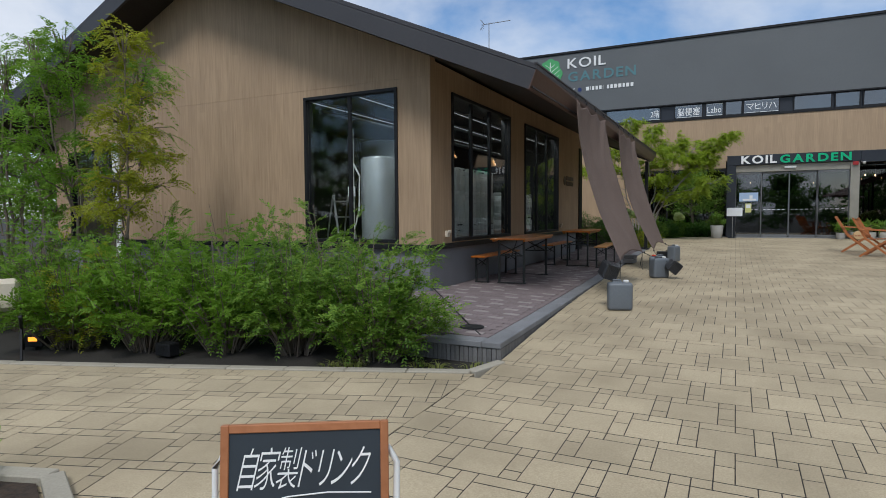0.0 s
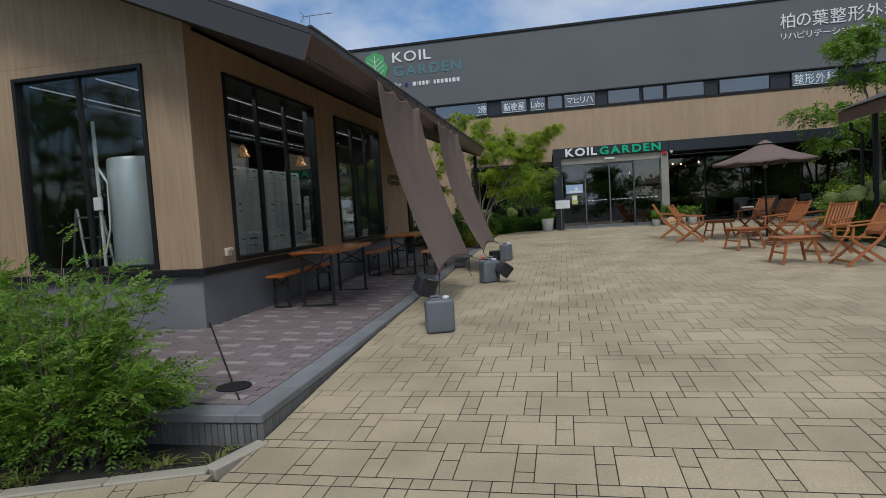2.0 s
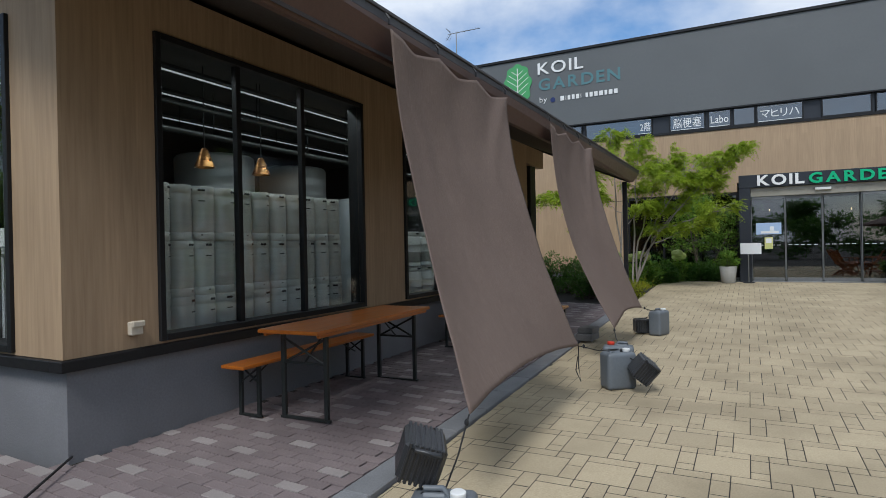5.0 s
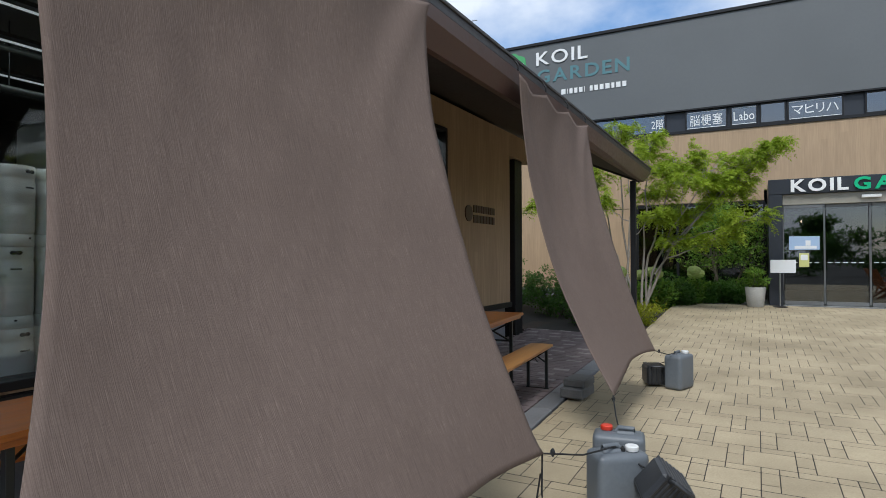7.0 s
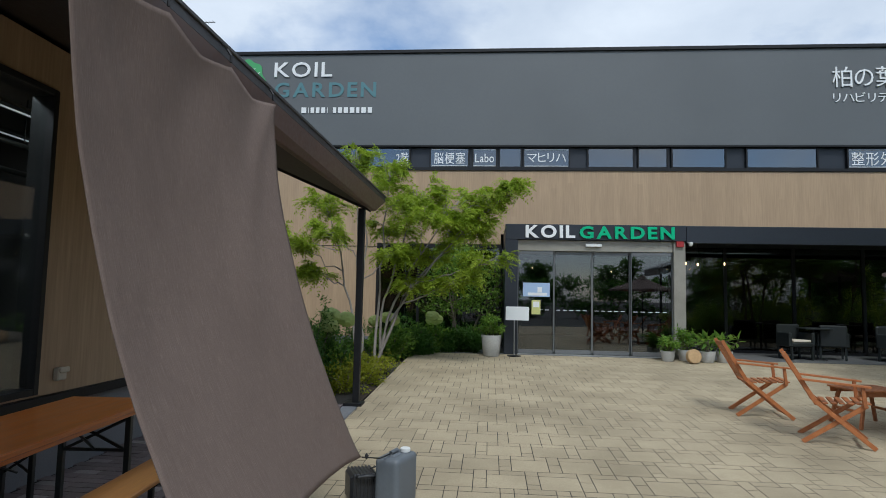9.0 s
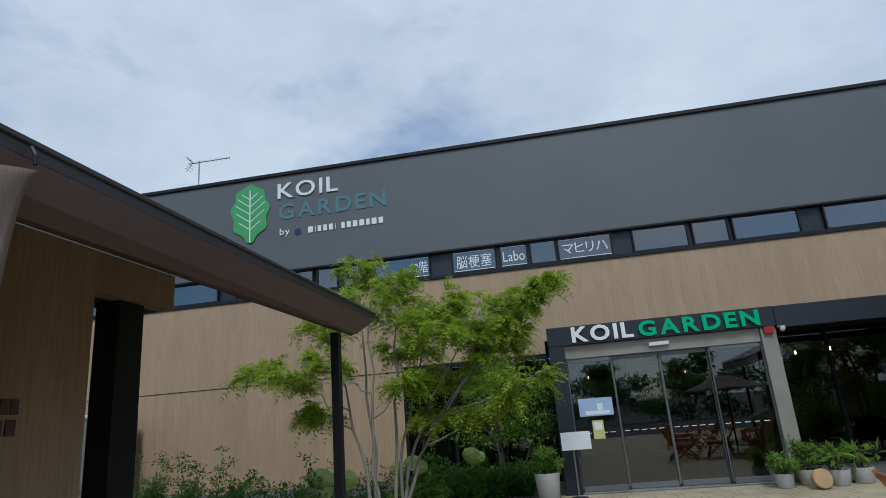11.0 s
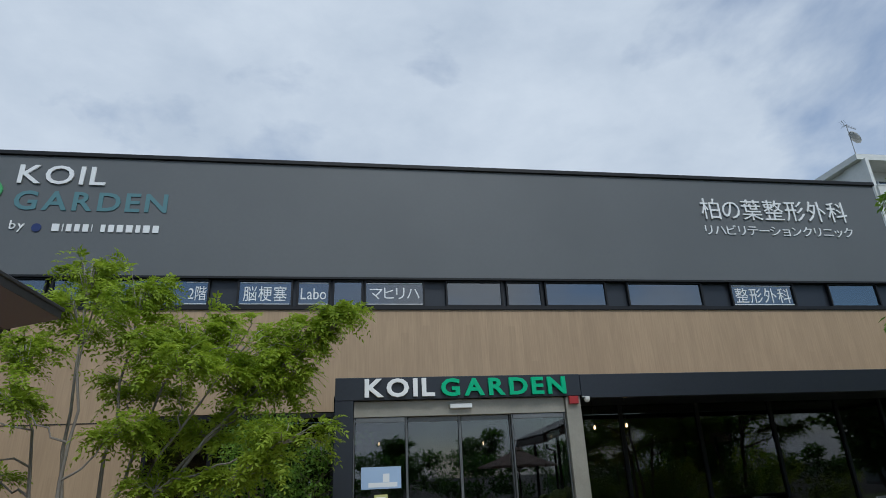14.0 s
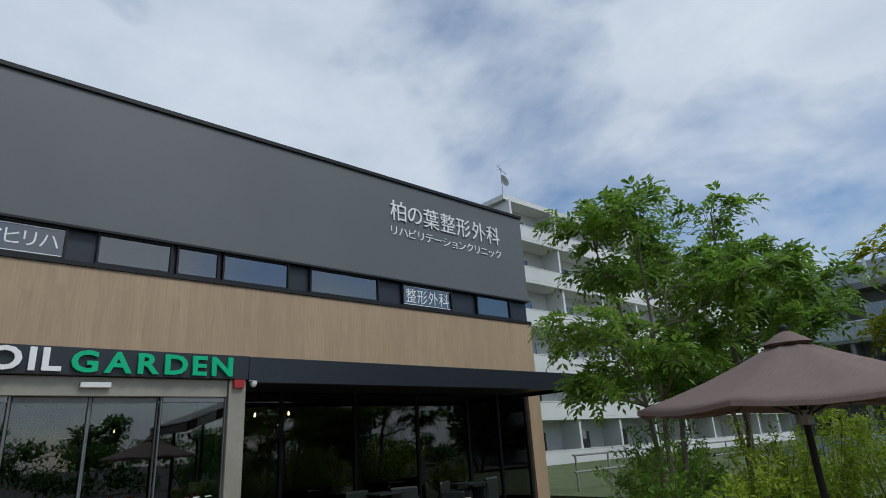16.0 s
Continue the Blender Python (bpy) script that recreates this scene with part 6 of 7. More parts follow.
def teak_chair():
    t = thing("teak_armchair", "folding slatted teak armchair with crossed legs", "chair", None, "teak chairs on the plaza")
    for sx in (-1, 1):
        x = sx * 0.26
        part("leg", bar(Shape(), (x, -0.30, 0), (x, 0.22, 0.44), 0.028, 0.045), M_TEAK, t)
        part("rear_leg", bar(Shape(), (x - sx * 0.032, 0.34, 0), (x - sx * 0.032, -0.24, 0.43), 0.028, 0.045), M_TEAK, t)
        part("back_post", bar(Shape(), (x - sx * 0.03, 0.20, 0.40), (x - sx * 0.03, 0.50, 0.93), 0.028, 0.045), M_TEAK, t)
        part("armrest", bar(Shape(), (x + sx * 0.01, -0.27, 0.62), (x + sx * 0.01, 0.34, 0.66), 0.055, 0.022), M_TEAK, t)
        part("arm_post", bar(Shape(), (x, -0.22, 0.41), (x, -0.20, 0.615), 0.028, 0.035), M_TEAK, t)
    for k in range(7):
        u = k / 6
        y = -0.25 + u * 0.45
        part("seat_slat", Shape().box(-0.225, 0.225, y - 0.026, y + 0.026, 0.435 - 0.03 * u, 0.452 - 0.03 * u, 0.004), M_TEAK, t)
    for k in range(7):
        x = -0.17 + k * 0.057
        part("back_slat", bar(Shape(), (x, 0.262, 0.50), (x, 0.475, 0.87), 0.036, 0.014), M_TEAK, t)
    for z, y in ((0.49, 0.25), (0.88, 0.475)):
        part("back_rail", Shape().box(-0.235, 0.235, y - 0.014, y + 0.014, z - 0.03, z + 0.03, 0.004), M_TEAK, t)
    part("stretcher", Shape().box(-0.255, 0.255, -0.225, -0.195, 0.05, 0.08, 0.004), M_TEAK, t)
    return t


def teak_table():
    t = thing("teak_side_table", "low slatted teak side table with splayed legs", "table", None, "low teak tables on the plaza")
    for k in range(7):
        x = -0.27 + k * 0.09
        part("top_slat", Shape().box(x - 0.041, x + 0.041, -0.27, 0.27, 0.425, 0.445, 0.004), M_TEAK, t)
    for sx in (-1, 1):
        part("apron", Shape().box(-0.30, 0.30, sx * 0.22 - 0.012, sx * 0.22 + 0.012, 0.37, 0.424, 0.003), M_TEAK, t)
        for sy in (-1, 1):
            part("leg", bar(Shape(), (sx * 0.30, sy * 0.235, 0), (sx * 0.20, sy * 0.195, 0.42), 0.03, 0.045), M_TEAK, t)
        part("stretcher", Shape().box(sx * 0.25 - 0.012, sx * 0.25 + 0.012, -0.215, 0.215, 0.17, 0.20, 0.003), M_TEAK, t)
    return t


CHAIRS = [(3.05, 17.85, 80), (3.28, 16.6, 68), (4.95, 17.6, 300), (5.1, 16.7, 290), (4.75, 14.9, 285), (4.85, 12.95, 305), (4.68, 11.4, 275), (5.6, 15.6, 250)]
TABLES = [(4.08, 17.4, 10), (3.88, 14.5, 20), (3.94, 11.9, 8)]
proto = teak_chair()
proto.matrix_basis = pose(CHAIRS[0][0], CHAIRS[0][1], ground_z(CHAIRS[0][1]) + 0.004, 0, 0, CHAIRS[0][2])
for x, y, r in CHAIRS[1:]:
    copy_thing(proto, pose(x, y, ground_z(y) + 0.004, 0, 0, r))
proto = teak_table()
proto.matrix_basis = pose(TABLES[0][0], TABLES[0][1], ground_z(TABLES[0][1]) + 0.004, 0, 0, TABLES[0][2])
for x, y, r in TABLES[1:]:
    copy_thing(proto, pose(x, y, ground_z(y) + 0.004, 0, 0, r))

um = thing("parasol", "open taupe cloth parasol with a vent cap on a dark pole", "parasol", pose(4.83, 16.14, ground_z(16.14)))
n8, R, ZT, ZB = 8, 1.15, 2.30, 1.84
vs, fs = [], []
for i in range(9):
    q = 0.12 + 0.88 * i / 8
    for k in range(n8 * 4):
        a = 2 * math.pi * k / (n8 * 4)
        sec = (k % 4) / 4
        rr = R * q * (math.cos(math.pi / n8) / math.cos((sec - 0.5) * 2 * math.pi / n8))
        z = ZT + (ZB - ZT) * q - 0.035 * math.sin(math.pi * q) - 0.03 * math.sin(math.pi * sec) * q
        vs.append((rr * math.cos(a), rr * math.sin(a), z))
w = n8 * 4
fs = [(i * w + k, i * w + (k + 1) % w, (i + 1) * w + (k + 1) % w, (i + 1) * w + k) for i in range(8) for k in range(w)]
c = part("canopy", Shape().add(vs, fs), M_PARASOL, um, smooth=35)
c.modifiers.new("thickness", "SOLIDIFY").thickness = 0.004
rim = [vs[8 * w + k] for k in range(w)]
part("valance", Shape().add(rim + [(p[0] * 1.003, p[1] * 1.003, p[2] - 0.028) for p in rim], [(k, (k + 1) % w, w + (k + 1) % w, w + k) for k in range(w)]), M_PARASOL, um)
part("vent", Shape().lathe([(0.17, ZT - 0.055), (0.14, ZT - 0.03), (0.07, ZT + 0.015), (0.02, ZT + 0.04)], (0, 0), 24), M_PARASOL, um, smooth=40)
part("pole", Shape().tube([(0, 0, 0.02), (0, 0, ZT + 0.03)], 0.024, 12), M_BLACK, um, smooth=50)
part("finial", Shape().lathe([(0.03, ZT + 0.04), (0.03, ZT + 0.07), (0.01, ZT + 0.09)], (0, 0), 10), M_BLACK, um)
part("hub", Shape().lathe([(0.05, ZT - 0.62), (0.05, ZT - 0.52)], (0, 0), 12), M_ALU, um)
part("base", Shape().box(-0.3, 0.3, -0.3, 0.3, 0, 0.07, 0.015), M_CONC, um)
for k in range(n8):
    a = 2 * math.pi * k / n8
    rb = part("rib", Shape().tube([(0, 0, ZT - 0.10), (R * 0.5 * math.cos(a), R * 0.5 * math.sin(a), (ZT + ZB) / 2 - 0.065), (R * 0.985 * math.cos(a), R * 0.985 * math.sin(a), ZB - 0.02)], 0.008, 6), M_BLACK, um)
    part("strut", Shape().tube([(0, 0, ZT - 0.57), (R * 0.5 * math.cos(a), R * 0.5 * math.sin(a), (ZT + ZB) / 2 - 0.075)], 0.007, 6), M_BLACK, rb)

# pavilion at the garden's edge
pv = thing("garden_pavilion", "dark brown pavilion roof on slim posts with a downpipe", "pavilion")
part("roof", Shape().prism([(5.95, 2.84), (10.5, 4.5), (15.0, 2.84), (15.0, 2.60), (10.5, 4.2), (5.95, 2.60)], 12.0, 15.1, "y"), M_BRONZE, pv)
part("roof_sheet", Shape().prism([(5.9, 2.86), (10.5, 4.54), (15.05, 2.86), (15.05, 2.845), (10.5, 4.505), (5.9, 2.845)], 11.95, 15.15, "y"), M_ROOF, pv)
for x in (6.5, 14.5):
    for y in (12.4, 14.8):
        part("post", Shape().box(x - 0.04, x + 0.04, y - 0.04, y + 0.04, 0.0, 2.8, 0.005), M_BLACK, pv)
part("downpipe", Shape().tube([(6.1, 14.9, 2.58), (6.1, 14.9, 2.45), (6.32, 14.95, 2.35), (6.32, 14.95, 0.05)], 0.035, 10), M_BLACK, pv, smooth=50)

# ---------------------------------------------------------------- front of the picture: board, planter, lights
bd = thing("chalkboard_sign", "chestnut-framed chalkboard with white handwriting on a white stand", "sign", look((0, 0, 0), (0, 0, -1)) @ pose(0, 0, 0))
bd.matrix_basis = pose(-1.19, 0.905, ground_z(0.9), -8, 0, 30.7)
bw, bh, bz = 0.61, 0.72, 0.045
for a in ((-bw / 2, -bw / 2 + 0.03, bz, bz + bh), (bw / 2 - 0.03, bw / 2, bz, bz + bh), (-bw / 2 + 0.03, bw / 2 - 0.03, bz + bh - 0.03, bz + bh), (-bw / 2 + 0.03, bw / 2 - 0.03, bz, bz + 0.03)):
    part("frame", Shape().box(a[0], a[1], -0.014, 0.014, a[2], a[3], 0.003), M_FRAMEW, bd)
part("slate", Shape().box(-bw / 2 + 0.03, bw / 2 - 0.03, -0.006, 0.006, bz + 0.03, bz + bh - 0.03), M_CHALKB, bd)
lettering("自家製ドリンク", -bw / 2 + 0.055, bz + bh - 0.235, 0.15, -0.0065, M_CHALK, bw - 0.145, 0.002, bd, "white chalk handwriting", -0.008, 0.02, 0.22)
part("underline", Shape().tube([(-0.17, -0.008, bz + bh - 0.285), (-0.06, -0.008, bz + bh - 0.262), (0.08, -0.008, bz + bh - 0.252), (0.24, -0.008, bz + bh - 0.258)], 0.003, 5), M_CHALK, bd)
for k in range(3):
    part("chalk_line", Shape().box(-0.2, 0.2 - 0.05 * k, -0.009, -0.0065, bz + bh - 0.37 - 0.09 * k, bz + bh - 0.33 - 0.09 * k), M_CHALK, bd)
for sx in (-1, 1):
    part("stand_tube", Shape().tube([(sx * 0.30, 0.03, 0.0), (sx * 0.33, 0.03, 0.3), (sx * 0.335, 0.03, bz + bh - 0.16), (sx * 0.30, 0.02, bz + bh - 0.10)], 0.012, 8), M_WHITECAP, bd, "white tube stand", smooth=60)


def kerb_run(parent, pts, w, h0, h1, length, material, zf):
    """Kerb stones one by one along a line."""
    for a, b in zip(pts, pts[1:]):
        a, b = Vector(a), Vector(b)
        n = max(1, round((b - a).length / length))
        for k in range(n):
            p, q = a.lerp(b, k / n), a.lerp(b, (k + 1) / n)
            m = (p + q) / 2
            ang = math.degrees(math.atan2(q.y - p.y, q.x - p.x))
            L = (q - p).length / 2 - 0.002
            ob = part("kerb_stone", Shape().box(-L, L, -w / 2, w / 2, h0, h1, 0.008), material, parent)
            sl = math.degrees(math.atan2(zf(q.y) - zf(p.y), (q - p).length))
            ob.matrix_basis = pose(m.x, m.y, zf(m.y), 0, -sl, ang)


kb = thing("bed_kerb", "pale concrete kerb stones round the planting bed", "kerb")
kb["kind"] = "structure"
kerb_run(kb, [(-1.80, 4.52), (-1.96, 4.14), (-12.0, 0.85)], 0.11, -0.12, 0.012, 0.6, M_KERBC, ground_z)
kb = thing("planter_kerb", "pale concrete kerb of a small planting bed", "kerb")
kb["kind"] = "structure"
kerb_run(kb, [(-4.1, 1.0), (-3.31, 1.26), (-2.80, 1.02)], 0.12, -0.12, 0.055, 0.6, M_KERBC, ground_z)
structure("planter_soil", Shape().prism([(-4.1, 0.93), (-3.33, 1.18), (-2.83, 0.95), (-2.9, 0.3), (-5.5, 0.0), (-5.2, 0.6)], -0.5, -0.27), M_SOIL, "dark soil of the small planting bed", "soil")
shrub("garden_shrub", "small sprawling green plant in the kerbed bed", -3.75, 0.85, -0.27, 0.3, 0.3, 0.35, 900, 0.05, M_LEAF, 10)
for (x, y, r) in ((-7.06, 3.26, 30), (-5.27, 3.59, 0)):
    t = thing("garden_uplight", "small black garden floodlight in the mulch", "lamp", pose(x, y, BEDZ, 0, 0, r))
    part("head", Shape().box(-0.11, 0.11, -0.07, 0.07, 0.08, 0.22, 0.012), M_BLACK, t)
    part("stake", Shape().tube([(0, 0, -0.02), (0, 0, 0.1)], 0.02, 8), M_BLACK, t)
    part("lens", Shape().box(-0.05, 0.05, -0.073, -0.071, 0.15, 0.20), M_AMBER if x < -6 else M_GLASS, t)
dc = thing("deck_chair", "cream canvas chair with black legs at the bed's edge", "chair", pose(-6.75, 2.66, ground_z(2.52) + 0.02, 0, 0, 60))
part("sling", Shape().tube([(0, 0.40, 0.80), (0, 0.2, 0.44), (0, -0.3, 0.40)], [0.02, 0.03, 0.02], 6).box(-0.25, 0.25, 0.25, 0.40, 0.44, 0.80, 0.05), M_CANVAS, dc)
for sx in (-1, 1):
    part("leg", Shape().tube([(sx * 0.25, 0.35, 0), (sx * 0.25, -0.25, 0.45)], 0.014, 6).tube([(sx * 0.25, -0.3, 0), (sx * 0.25, 0.3, 0.7)], 0.014, 6), M_BLACK, dc)

# ---------------------------------------------------------------- buildings and trees far off


def apartment(x0, x1, y, z1, floors, label, material, bays, turn=0, rail=None):
    t = thing("apartment_building", label, "building", pose(0, 0, 0, 0, 0, turn))
    fh = z1 / floors
    part("wall", Shape().box(x0, x1, y + 1.6, y + 12, 0, z1), material, t)
    part("roof", Shape().box(x0 - 0.4, x1 + 0.4, y + 0.3, y + 12.4, z1 + 0.003, z1 + 0.35), material, t)
    bwid = (x1 - x0) / bays
    for f in range(floors):
        z = f * fh
        part("balcony_slab", Shape().box(x0, x1, y, y + 1.597, z + 0.05, z + 0.25, 0.02), material, t)
        part("balcony_rail", Shape().box(x0, x1, y, y + 0.12, z + 0.252, z + 1.1), rail or material, t)
        part("rail_top", Shape().box(x0, x1, y - 0.02, y + 0.14, z + 1.102, z + 1.16), M_APT, t)
        for b in range(bays):
            xa = x0 + b * bwid
            w = part("window", Shape().box(xa + bwid * 0.18, xa + bwid * 0.62, y + 1.55, y + 1.597, z + 0.35, z + fh * 0.78), M_GLASS_B, t)
            part("frame", Shape().box(xa + bwid * 0.39, xa + bwid * 0.41, y + 1.52, y + 1.549, z + 0.35, z + fh * 0.78), M_WHITECAP, w)
    for b in range(bays + 1):
        xa = x0 + b * bwid
        part("party_wall", Shape().box(xa - 0.1, xa + 0.1, y + 0.13, y + 1.59, 0.26, z1), material, t)
    return t


apartment(27.7, 69.0, 38.0, 17.0, 6, "pale six-storey apartment block with long balconies", M_APT, 9)
gb = apartment(-27.0, 2.0, 36.0, 8.3, 3, "grey low block with glass-railed terraces", M_APT_G, 8, -90, M_RAIL)
part("roof_rail", Shape().box(-27.0, 2.0, 36.4, 36.45, 8.66, 9.7), M_RAIL, gb, "pale glass roof railing")
part("rail_post", Shape().box(-22.0, -21.85, 36.3, 36.38, 8.66, 10.0), M_WHITECAP, gb)
part("stair_tower", Shape().box(-17.5, -10.0, 39.0, 46.0, 8.66, 13.6), M_ROOF, gb, "dark roof tower")
antenna(28.1, 39.0, 17.3, 2.4, "television antenna with a white dish on the apartment roof", True, 20)
for (x, y, h) in ((-70, -66, 8), (-52, -72, 9), (-38, -68, 8), (-25, -74, 9), (-12, -70, 7), (-2, -76, 9), (9, -72, 8), (22, -70, 9), (38, -66, 8), (55, -60, 9), (30, -12, 7), (34, 2, 7)):
    tree("garden_tree", "leafy tree far beyond the open end of the plaza", x, y, -0.5, h, 2, 0.25, 2600, 0.75, M_LEAF_D, 1.8, depth=1, lower=0.15, trunk_r=0.16)
for (x, y, h) in ((-18.5, 5.0, 5.0), (-17.0, 9.5, 5.5), (-21.0, 12.0, 6.0), (-15.5, 2.6, 3.8)):
    tree("garden_tree", "leafy green tree beyond the gable's far end", x, y, -0.4, h, 3, 0.2, 7000, 0.16, M_LEAF, 0.6, depth=2, lower=0.25, trunk_r=0.07)
hd = thing("field_hedge", "long dark hedge beyond the plaza", "hedge")
leaves("foliage", [(x * 0.5, -30 + rng.uniform(-1, 1), rng.uniform(0.0, 3.6)) for x in range(-120, 121)], (1.2, 1.0, 0.9), 36000, 0.45, M_LEAF_D, hd)

# ---------------------------------------------------------------- terrace paving
tr = thing("terrace", "raised terrace of plum brick pavers with a grey stone edge", "terrace")
tr["kind"] = "structure"
s = Shape()
ys = [4.66 + k * 0.4 for k in range(37)]
for a, b in zip(ys, ys[1:]):
    xl = -7.0 if 5.55 < a < 7.0 else (-3.97 if a >= 7.0 else -3.3)
    za, zb = terrace_z(a) - 0.012, terrace_z(b) - 0.012
    ha, hb = terrace_z(a, xl) - 0.012, terrace_z(b, xl) - 0.012
    ea, eb = edge_x(a) - 0.18, edge_x(b) - 0.18
    s.add([(xl, a, ha), (ea, a, za), (eb, b, zb), (xl, b, hb), (xl, a, -0.5), (ea, a, -0.5), (eb, b, -0.5), (xl, b, -0.5)],
          [(0, 1, 2, 3), (4, 7, 6, 5), (0, 4, 5, 1), (1, 5, 6, 2), (2, 6, 7, 3), (3, 7, 4, 0)])
part("bed", s, M_GROUND, tr)
ke = [(edge_x(y) - 0.10, y) for y in (4.56, 9, 14, 17.7)]
kerb_run(tr, ke, 0.20, -0.058, 0.004, 0.6, M_KERB, terrace_z)
kerb_run(tr, [(edge_x(4.3) - 0.2, 4.66), (-3.35, 4.66)], 0.20, -0.058, 0.004, 0.6, M_KERB, lambda y: terrace_z(4.35))
tile = Shape().box(-0.022, 0.022, -0.012, 0.012, -0.22, -0.06, 0.003).mesh("strip_tile")
tile.materials.append(M_TILE)
for k in range(30):
    ob = new("strip_tile", tile)
    ob.parent = tr
    ob.matrix_basis = pose(edge_x(4.3) - 0.025 - k * 0.049, 4.588, terrace_z(4.35))
for k in range(70):
    y = 4.60 + k * 0.049
    ob = new("strip_tile", tile)
    ob.parent = tr
    ob.matrix_basis = pose(edge_x(y) - 0.018, y, terrace_z(y), 0, 0, 90)


def fall(y):
    return math.degrees(math.atan2(terrace_z(y, -3.9) - terrace_z(y), 1.9))


brick = Shape().box(-0.0975, 0.0975, -0.0475, 0.0475, -0.03, 0.0, 0.004).mesh("brick")
brick.materials.append(M_BRICK_P)
pale = Shape().box(-0.0975, 0.0975, -0.0475, 0.0475, -0.03, 0.0, 0.004).mesh("pale_brick")
pale.materials.append(M_BRICK_L)
rest, rest_l, singles = Shape(), Shape(), 0
rows = int((17.6 - 4.77) / 0.1)
for j in range(rows):
    y = 4.82 + j * 0.1
    e = edge_x(y) - 0.205
    x_lo = -7.0 if 5.55 < y < 7.05 else (-4.06 if y >= 7.05 else -3.3)
    n = int((e - x_lo) / 0.2)
    for i in range(n):
        x = e - 0.1 - i * 0.2 - (0.1 if j % 2 else 0)
        if i == 0 and j % 2:
            rest.box(e - 0.0975, e - 0.0025, y - 0.0475, y + 0.0475, terrace_z(y) - 0.03, terrace_z(y))
        if x < x_lo + 0.1:
            continue
        z = terrace_z(y, x) + rng.uniform(-0.0015, 0.0015)
        light = j % 3 == 1 and (i + j // 3) % 2 == 0 and rng.random() < 0.85
        if singles < 290 and 5.6 < y < 7.6 and x > -4.4:
            ob = new("brick", pale if light else brick)
            ob.parent = tr
            ob.matrix_basis = pose(x, y, z, 0, fall(y), 0)
            singles += 1
        else:
            (rest_l if light else rest).box(-0.0975, 0.0975, -0.0475, 0.0475, -0.03, 0.0, 0, pose(x, y, z, 0, fall(y), 0))
part("brick_field", rest, M_BRICK, tr, kind="stuff", fix=False)
part("pale_brick_field", rest_l, M_BRICK_L, tr, "scattered paler bricks", kind="stuff", fix=False)
mh = thing("drain_cover", "round dark metal drain cover in the terrace", "cover", pose(-2.38, 5.14, terrace_z(5.14, -2.38)))
part("lid", Shape().lathe([(0.135, -0.005), (0.135, 0.008), (0.125, 0.012), (0.02, 0.012)], (0, 0), 28), M_BLACK, mh)
part("expansion_strip", Shape().box(-0.006, 0.006, 0.14, 2.55, -0.004, 0.007, 0, pose(0, 0, 0.002, 2.9, 0, 37)).box(-0.006, 0.006, -0.36, -0.14, -0.004, 0.006, 0, pose(0, 0, 0, 0.9, 0, 37)), M_BLACK, mh)

# ---------------------------------------------------------------- plaza paving
plz = thing("plaza_paving", "buff concrete pavers laid in a pattern of mixed sizes", "paving")
plz["kind"] = "structure"
U = 0.11


def clip(poly, a, b, c):
    """The part of a convex outline where a*x + b*y >= c."""
    out = []
    for p, q in zip(poly, poly[1:] + poly[:1]):
        dp, dq = a * p[0] + b * p[1] - c, a * q[0] + b * q[1] - c
        if dp >= 0:
            out.append(p)
        if dp * dq < 0:
            t = dp / (dp - dq)
            out.append((p[0] + (q[0] - p[0]) * t, p[1] + (q[1] - p[1]) * t))
    return out


def area(poly):
    return abs(sum(p[0] * q[1] - q[0] * p[1] for p, q in zip(poly, poly[1:] + poly[:1]))) / 2


PIECES = [(0, 0, 3, 3), (3, 0, 1, 2), (3, 2, 1, 2), (0, 3, 2, 1), (2, 3, 1, 1)]
PIECES_B = [(0, 0, 3, 3), (3, 0, 1, 1), (3, 1, 1, 2), (3, 3, 1, 1), (0, 3, 1, 1), (1, 3, 2, 1)]
PIECES_C = [(0, 0, 3, 3), (3, 0, 1, 2), (3, 2, 1, 2), (0, 3, 3, 1)]


def cells(i0, i1, j0, j1, g=0.0032, e=0.0060):
    """Square slabs with narrow pieces round them, each course shifted by half a bay."""
    for j in range(j0, j1):
        for i in range(i0, i1):
            ox, oy = i * 4 * U + 0.197 + 0.22 * (j % 2), j * 4 * U + 0.162
            for px, py, w, h in (PIECES, PIECES_B, PIECES_C)[(i * 7 + j * 5 + i * j) % 3]:
                yield [(ox + px * U + g, oy + py * U + e), (ox + (px + w) * U - g, oy + py * U + e), (ox + (px + w) * U - g, oy + (py + h) * U - e), (ox + px * U + g, oy + (py + h) * U - e)]


def paver_slab(sh, poly, tilt):
    n = len(poly)
    zs = [ground_z(p[1]) + tilt for p in poly]
    cx, cy = sum(p[0] for p in poly) / n, sum(p[1] for p in poly) / n
    ins = [(p[0] + 0.002 * (1 if cx > p[0] else -1), p[1] + 0.002 * (1 if cy > p[1] else -1)) for p in poly]
    vs = [(*p, z - 0.04) for p, z in zip(poly, zs)] + [(*p, z - 0.0015) for p, z in zip(poly, zs)] + [(*p, z) for p, z in zip(ins, zs)]
    fs = [tuple(range(2 * n, 3 * n))] + [(i, (i + 1) % n, n + (i + 1) % n, n + i) for i in range(n)] + [(n + i, n + (i + 1) % n, 2 * n + (i + 1) % n, 2 * n + i) for i in range(n)]
    return sh.add(vs, fs)


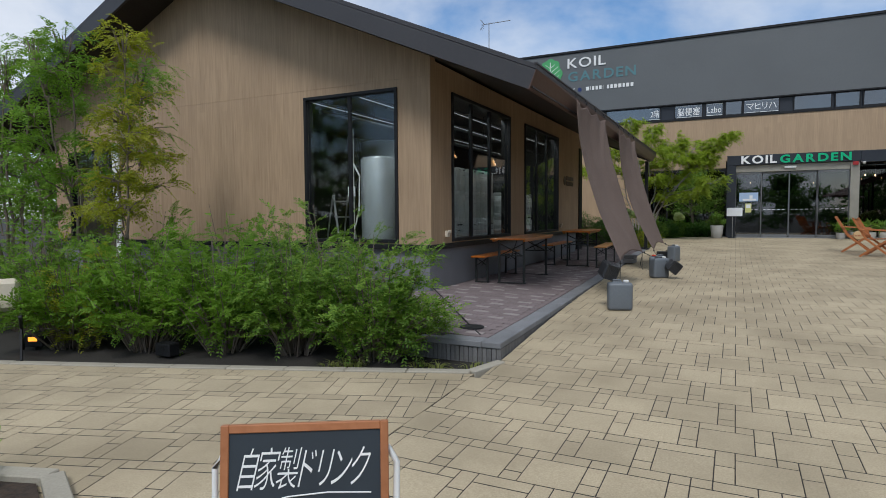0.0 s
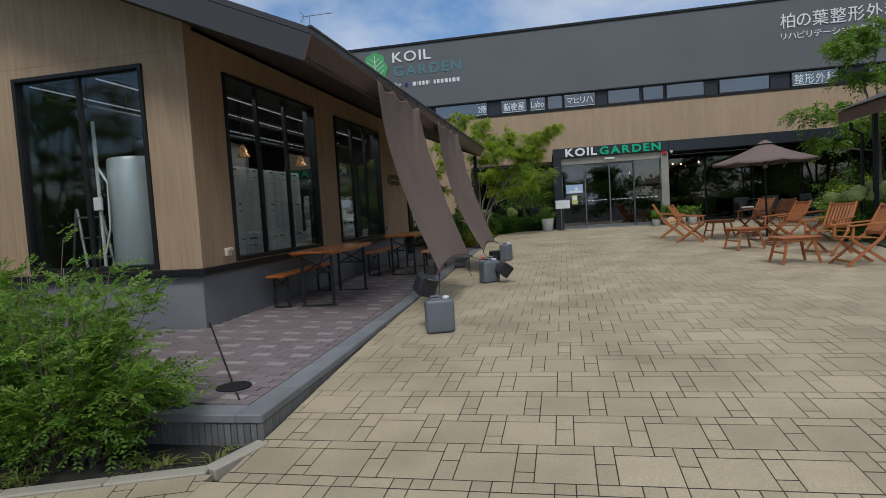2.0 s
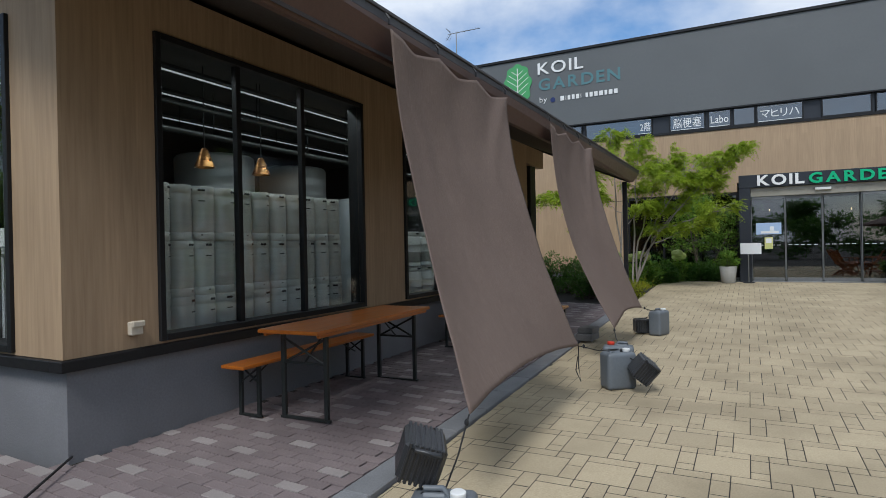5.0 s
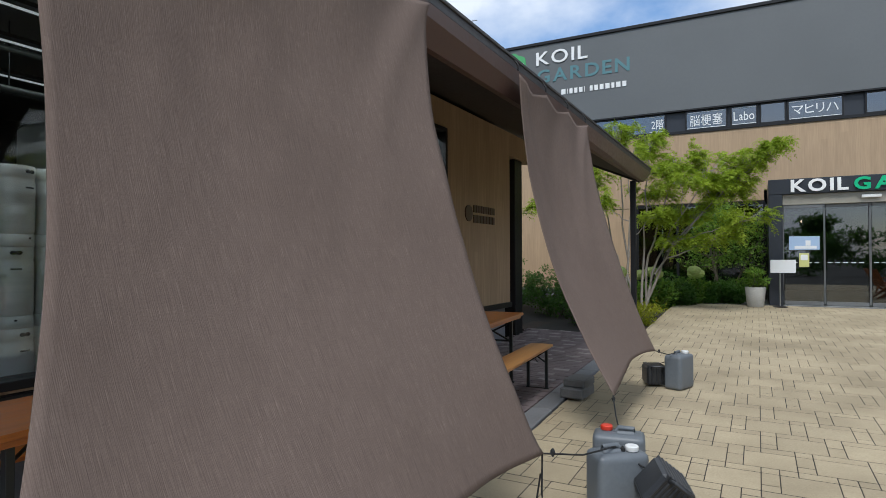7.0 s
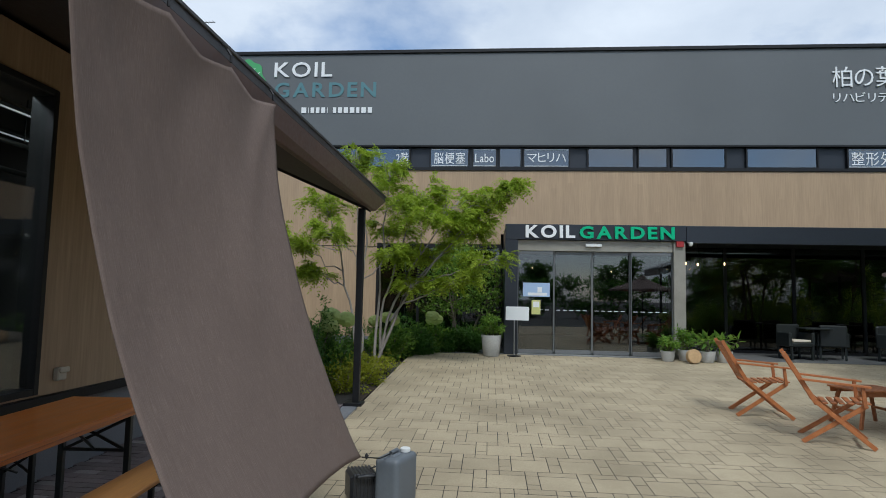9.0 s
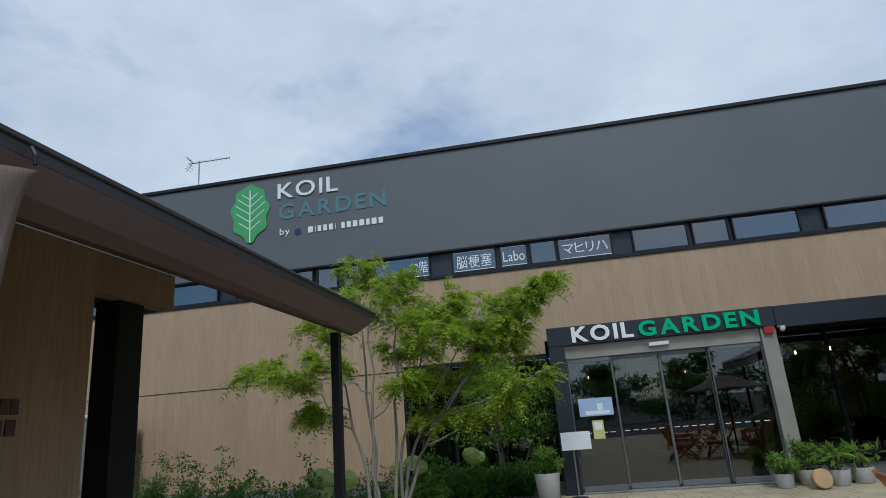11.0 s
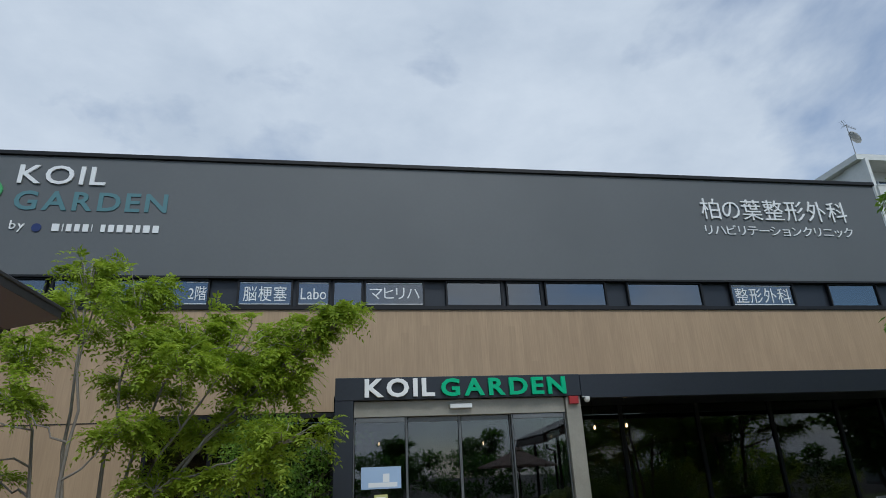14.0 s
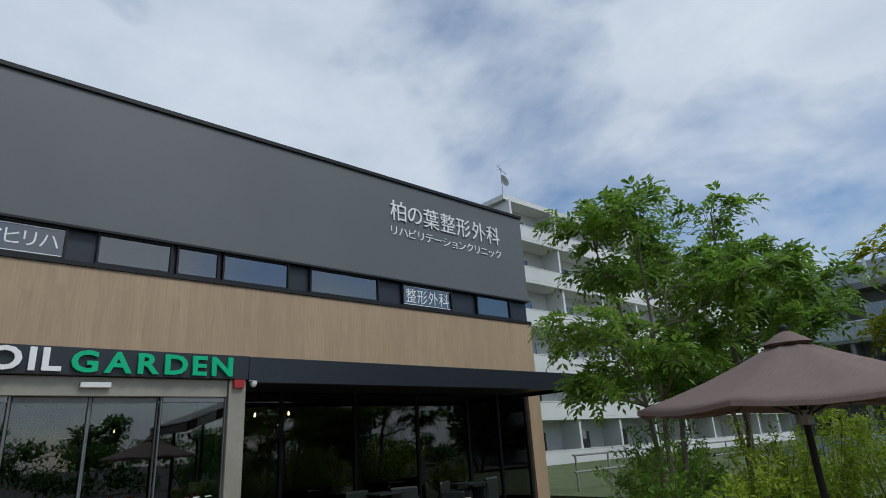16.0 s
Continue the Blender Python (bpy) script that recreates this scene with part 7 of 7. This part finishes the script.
def plaza_cut(poly):
    """Keeps a piece within the straight-laid plaza."""
    cy = sum(p[1] for p in poly) / 4
    poly = clip(poly, 1, 0, edge_x(cy) + 0.012 if cy > 3.9 else -1.901)
    if len(poly) > 2:
        poly = clip(poly, 0, -1, -23.36)
    if len(poly) > 2 and cy > 9:
        poly = clip(poly, -1, 0, -float(np.interp(cy, (9, 9.5, 16.6, 20.2, 21.3, 24), (12, 5.4, 6.6, 8.4, 11.5, 12))))
    return poly if len(poly) > 2 and area(poly) > 0.002 else None


ca, sa = math.cos(radians(18.1)), math.sin(radians(18.1))


def skew_cut(poly):
    """Turns a piece into the band along the planting bed, and keeps it within that band."""
    poly = [(p[0] * ca - p[1] * sa - 1.9, p[0] * sa + p[1] * ca + 4.2) for p in poly]
    poly = clip(poly, -1, 0, 1.905)
    if len(poly) > 2:
        poly = clip(poly, sa, -ca, sa * -1.95 - ca * 4.08)
    if len(poly) < 3 or area(poly) < 0.002:
        return None
    cx, cy = sum(p[0] for p in poly) / len(poly), sum(p[1] for p in poly) / len(poly)
    return None if cx < -13 or cy < -5 or (-5.5 < cx < -2.7 and cy < 1.0) else poly


near, many, fill = 0, Shape(), Shape()
for span, cut in (((-7, 29, -11, 54), plaza_cut), ((-35, 11, -22, 10), skew_cut)):
    for poly in map(cut, cells(*span)):
        if not poly:
            continue
        cx, cy = sum(p[0] for p in poly) / len(poly), sum(p[1] for p in poly) / len(poly)
        tilt = float(rng.uniform(-0.0006, 0.0006))
        if near < 295 and 3.9 < cy < 6.6 and -1.8 < cx < 1.6:
            part("paver", paver_slab(Shape(), poly, tilt), M_PAVER_P, plz, fix=False)
            near += 1
        else:
            paver_slab(many, poly, tilt)
    for poly in map(cut, cells(*span, 0.0, 0.0)):
        if poly:
            fill.add([(*p, ground_z(p[1]) - 0.0025) for p in poly], [tuple(range(len(poly)))])
part("paver_field", many, M_PAVER, plz, kind="stuff", fix=False)
part("joint_sand", fill, M_GROUND, plz, "dark sand in the joints", fix=False)
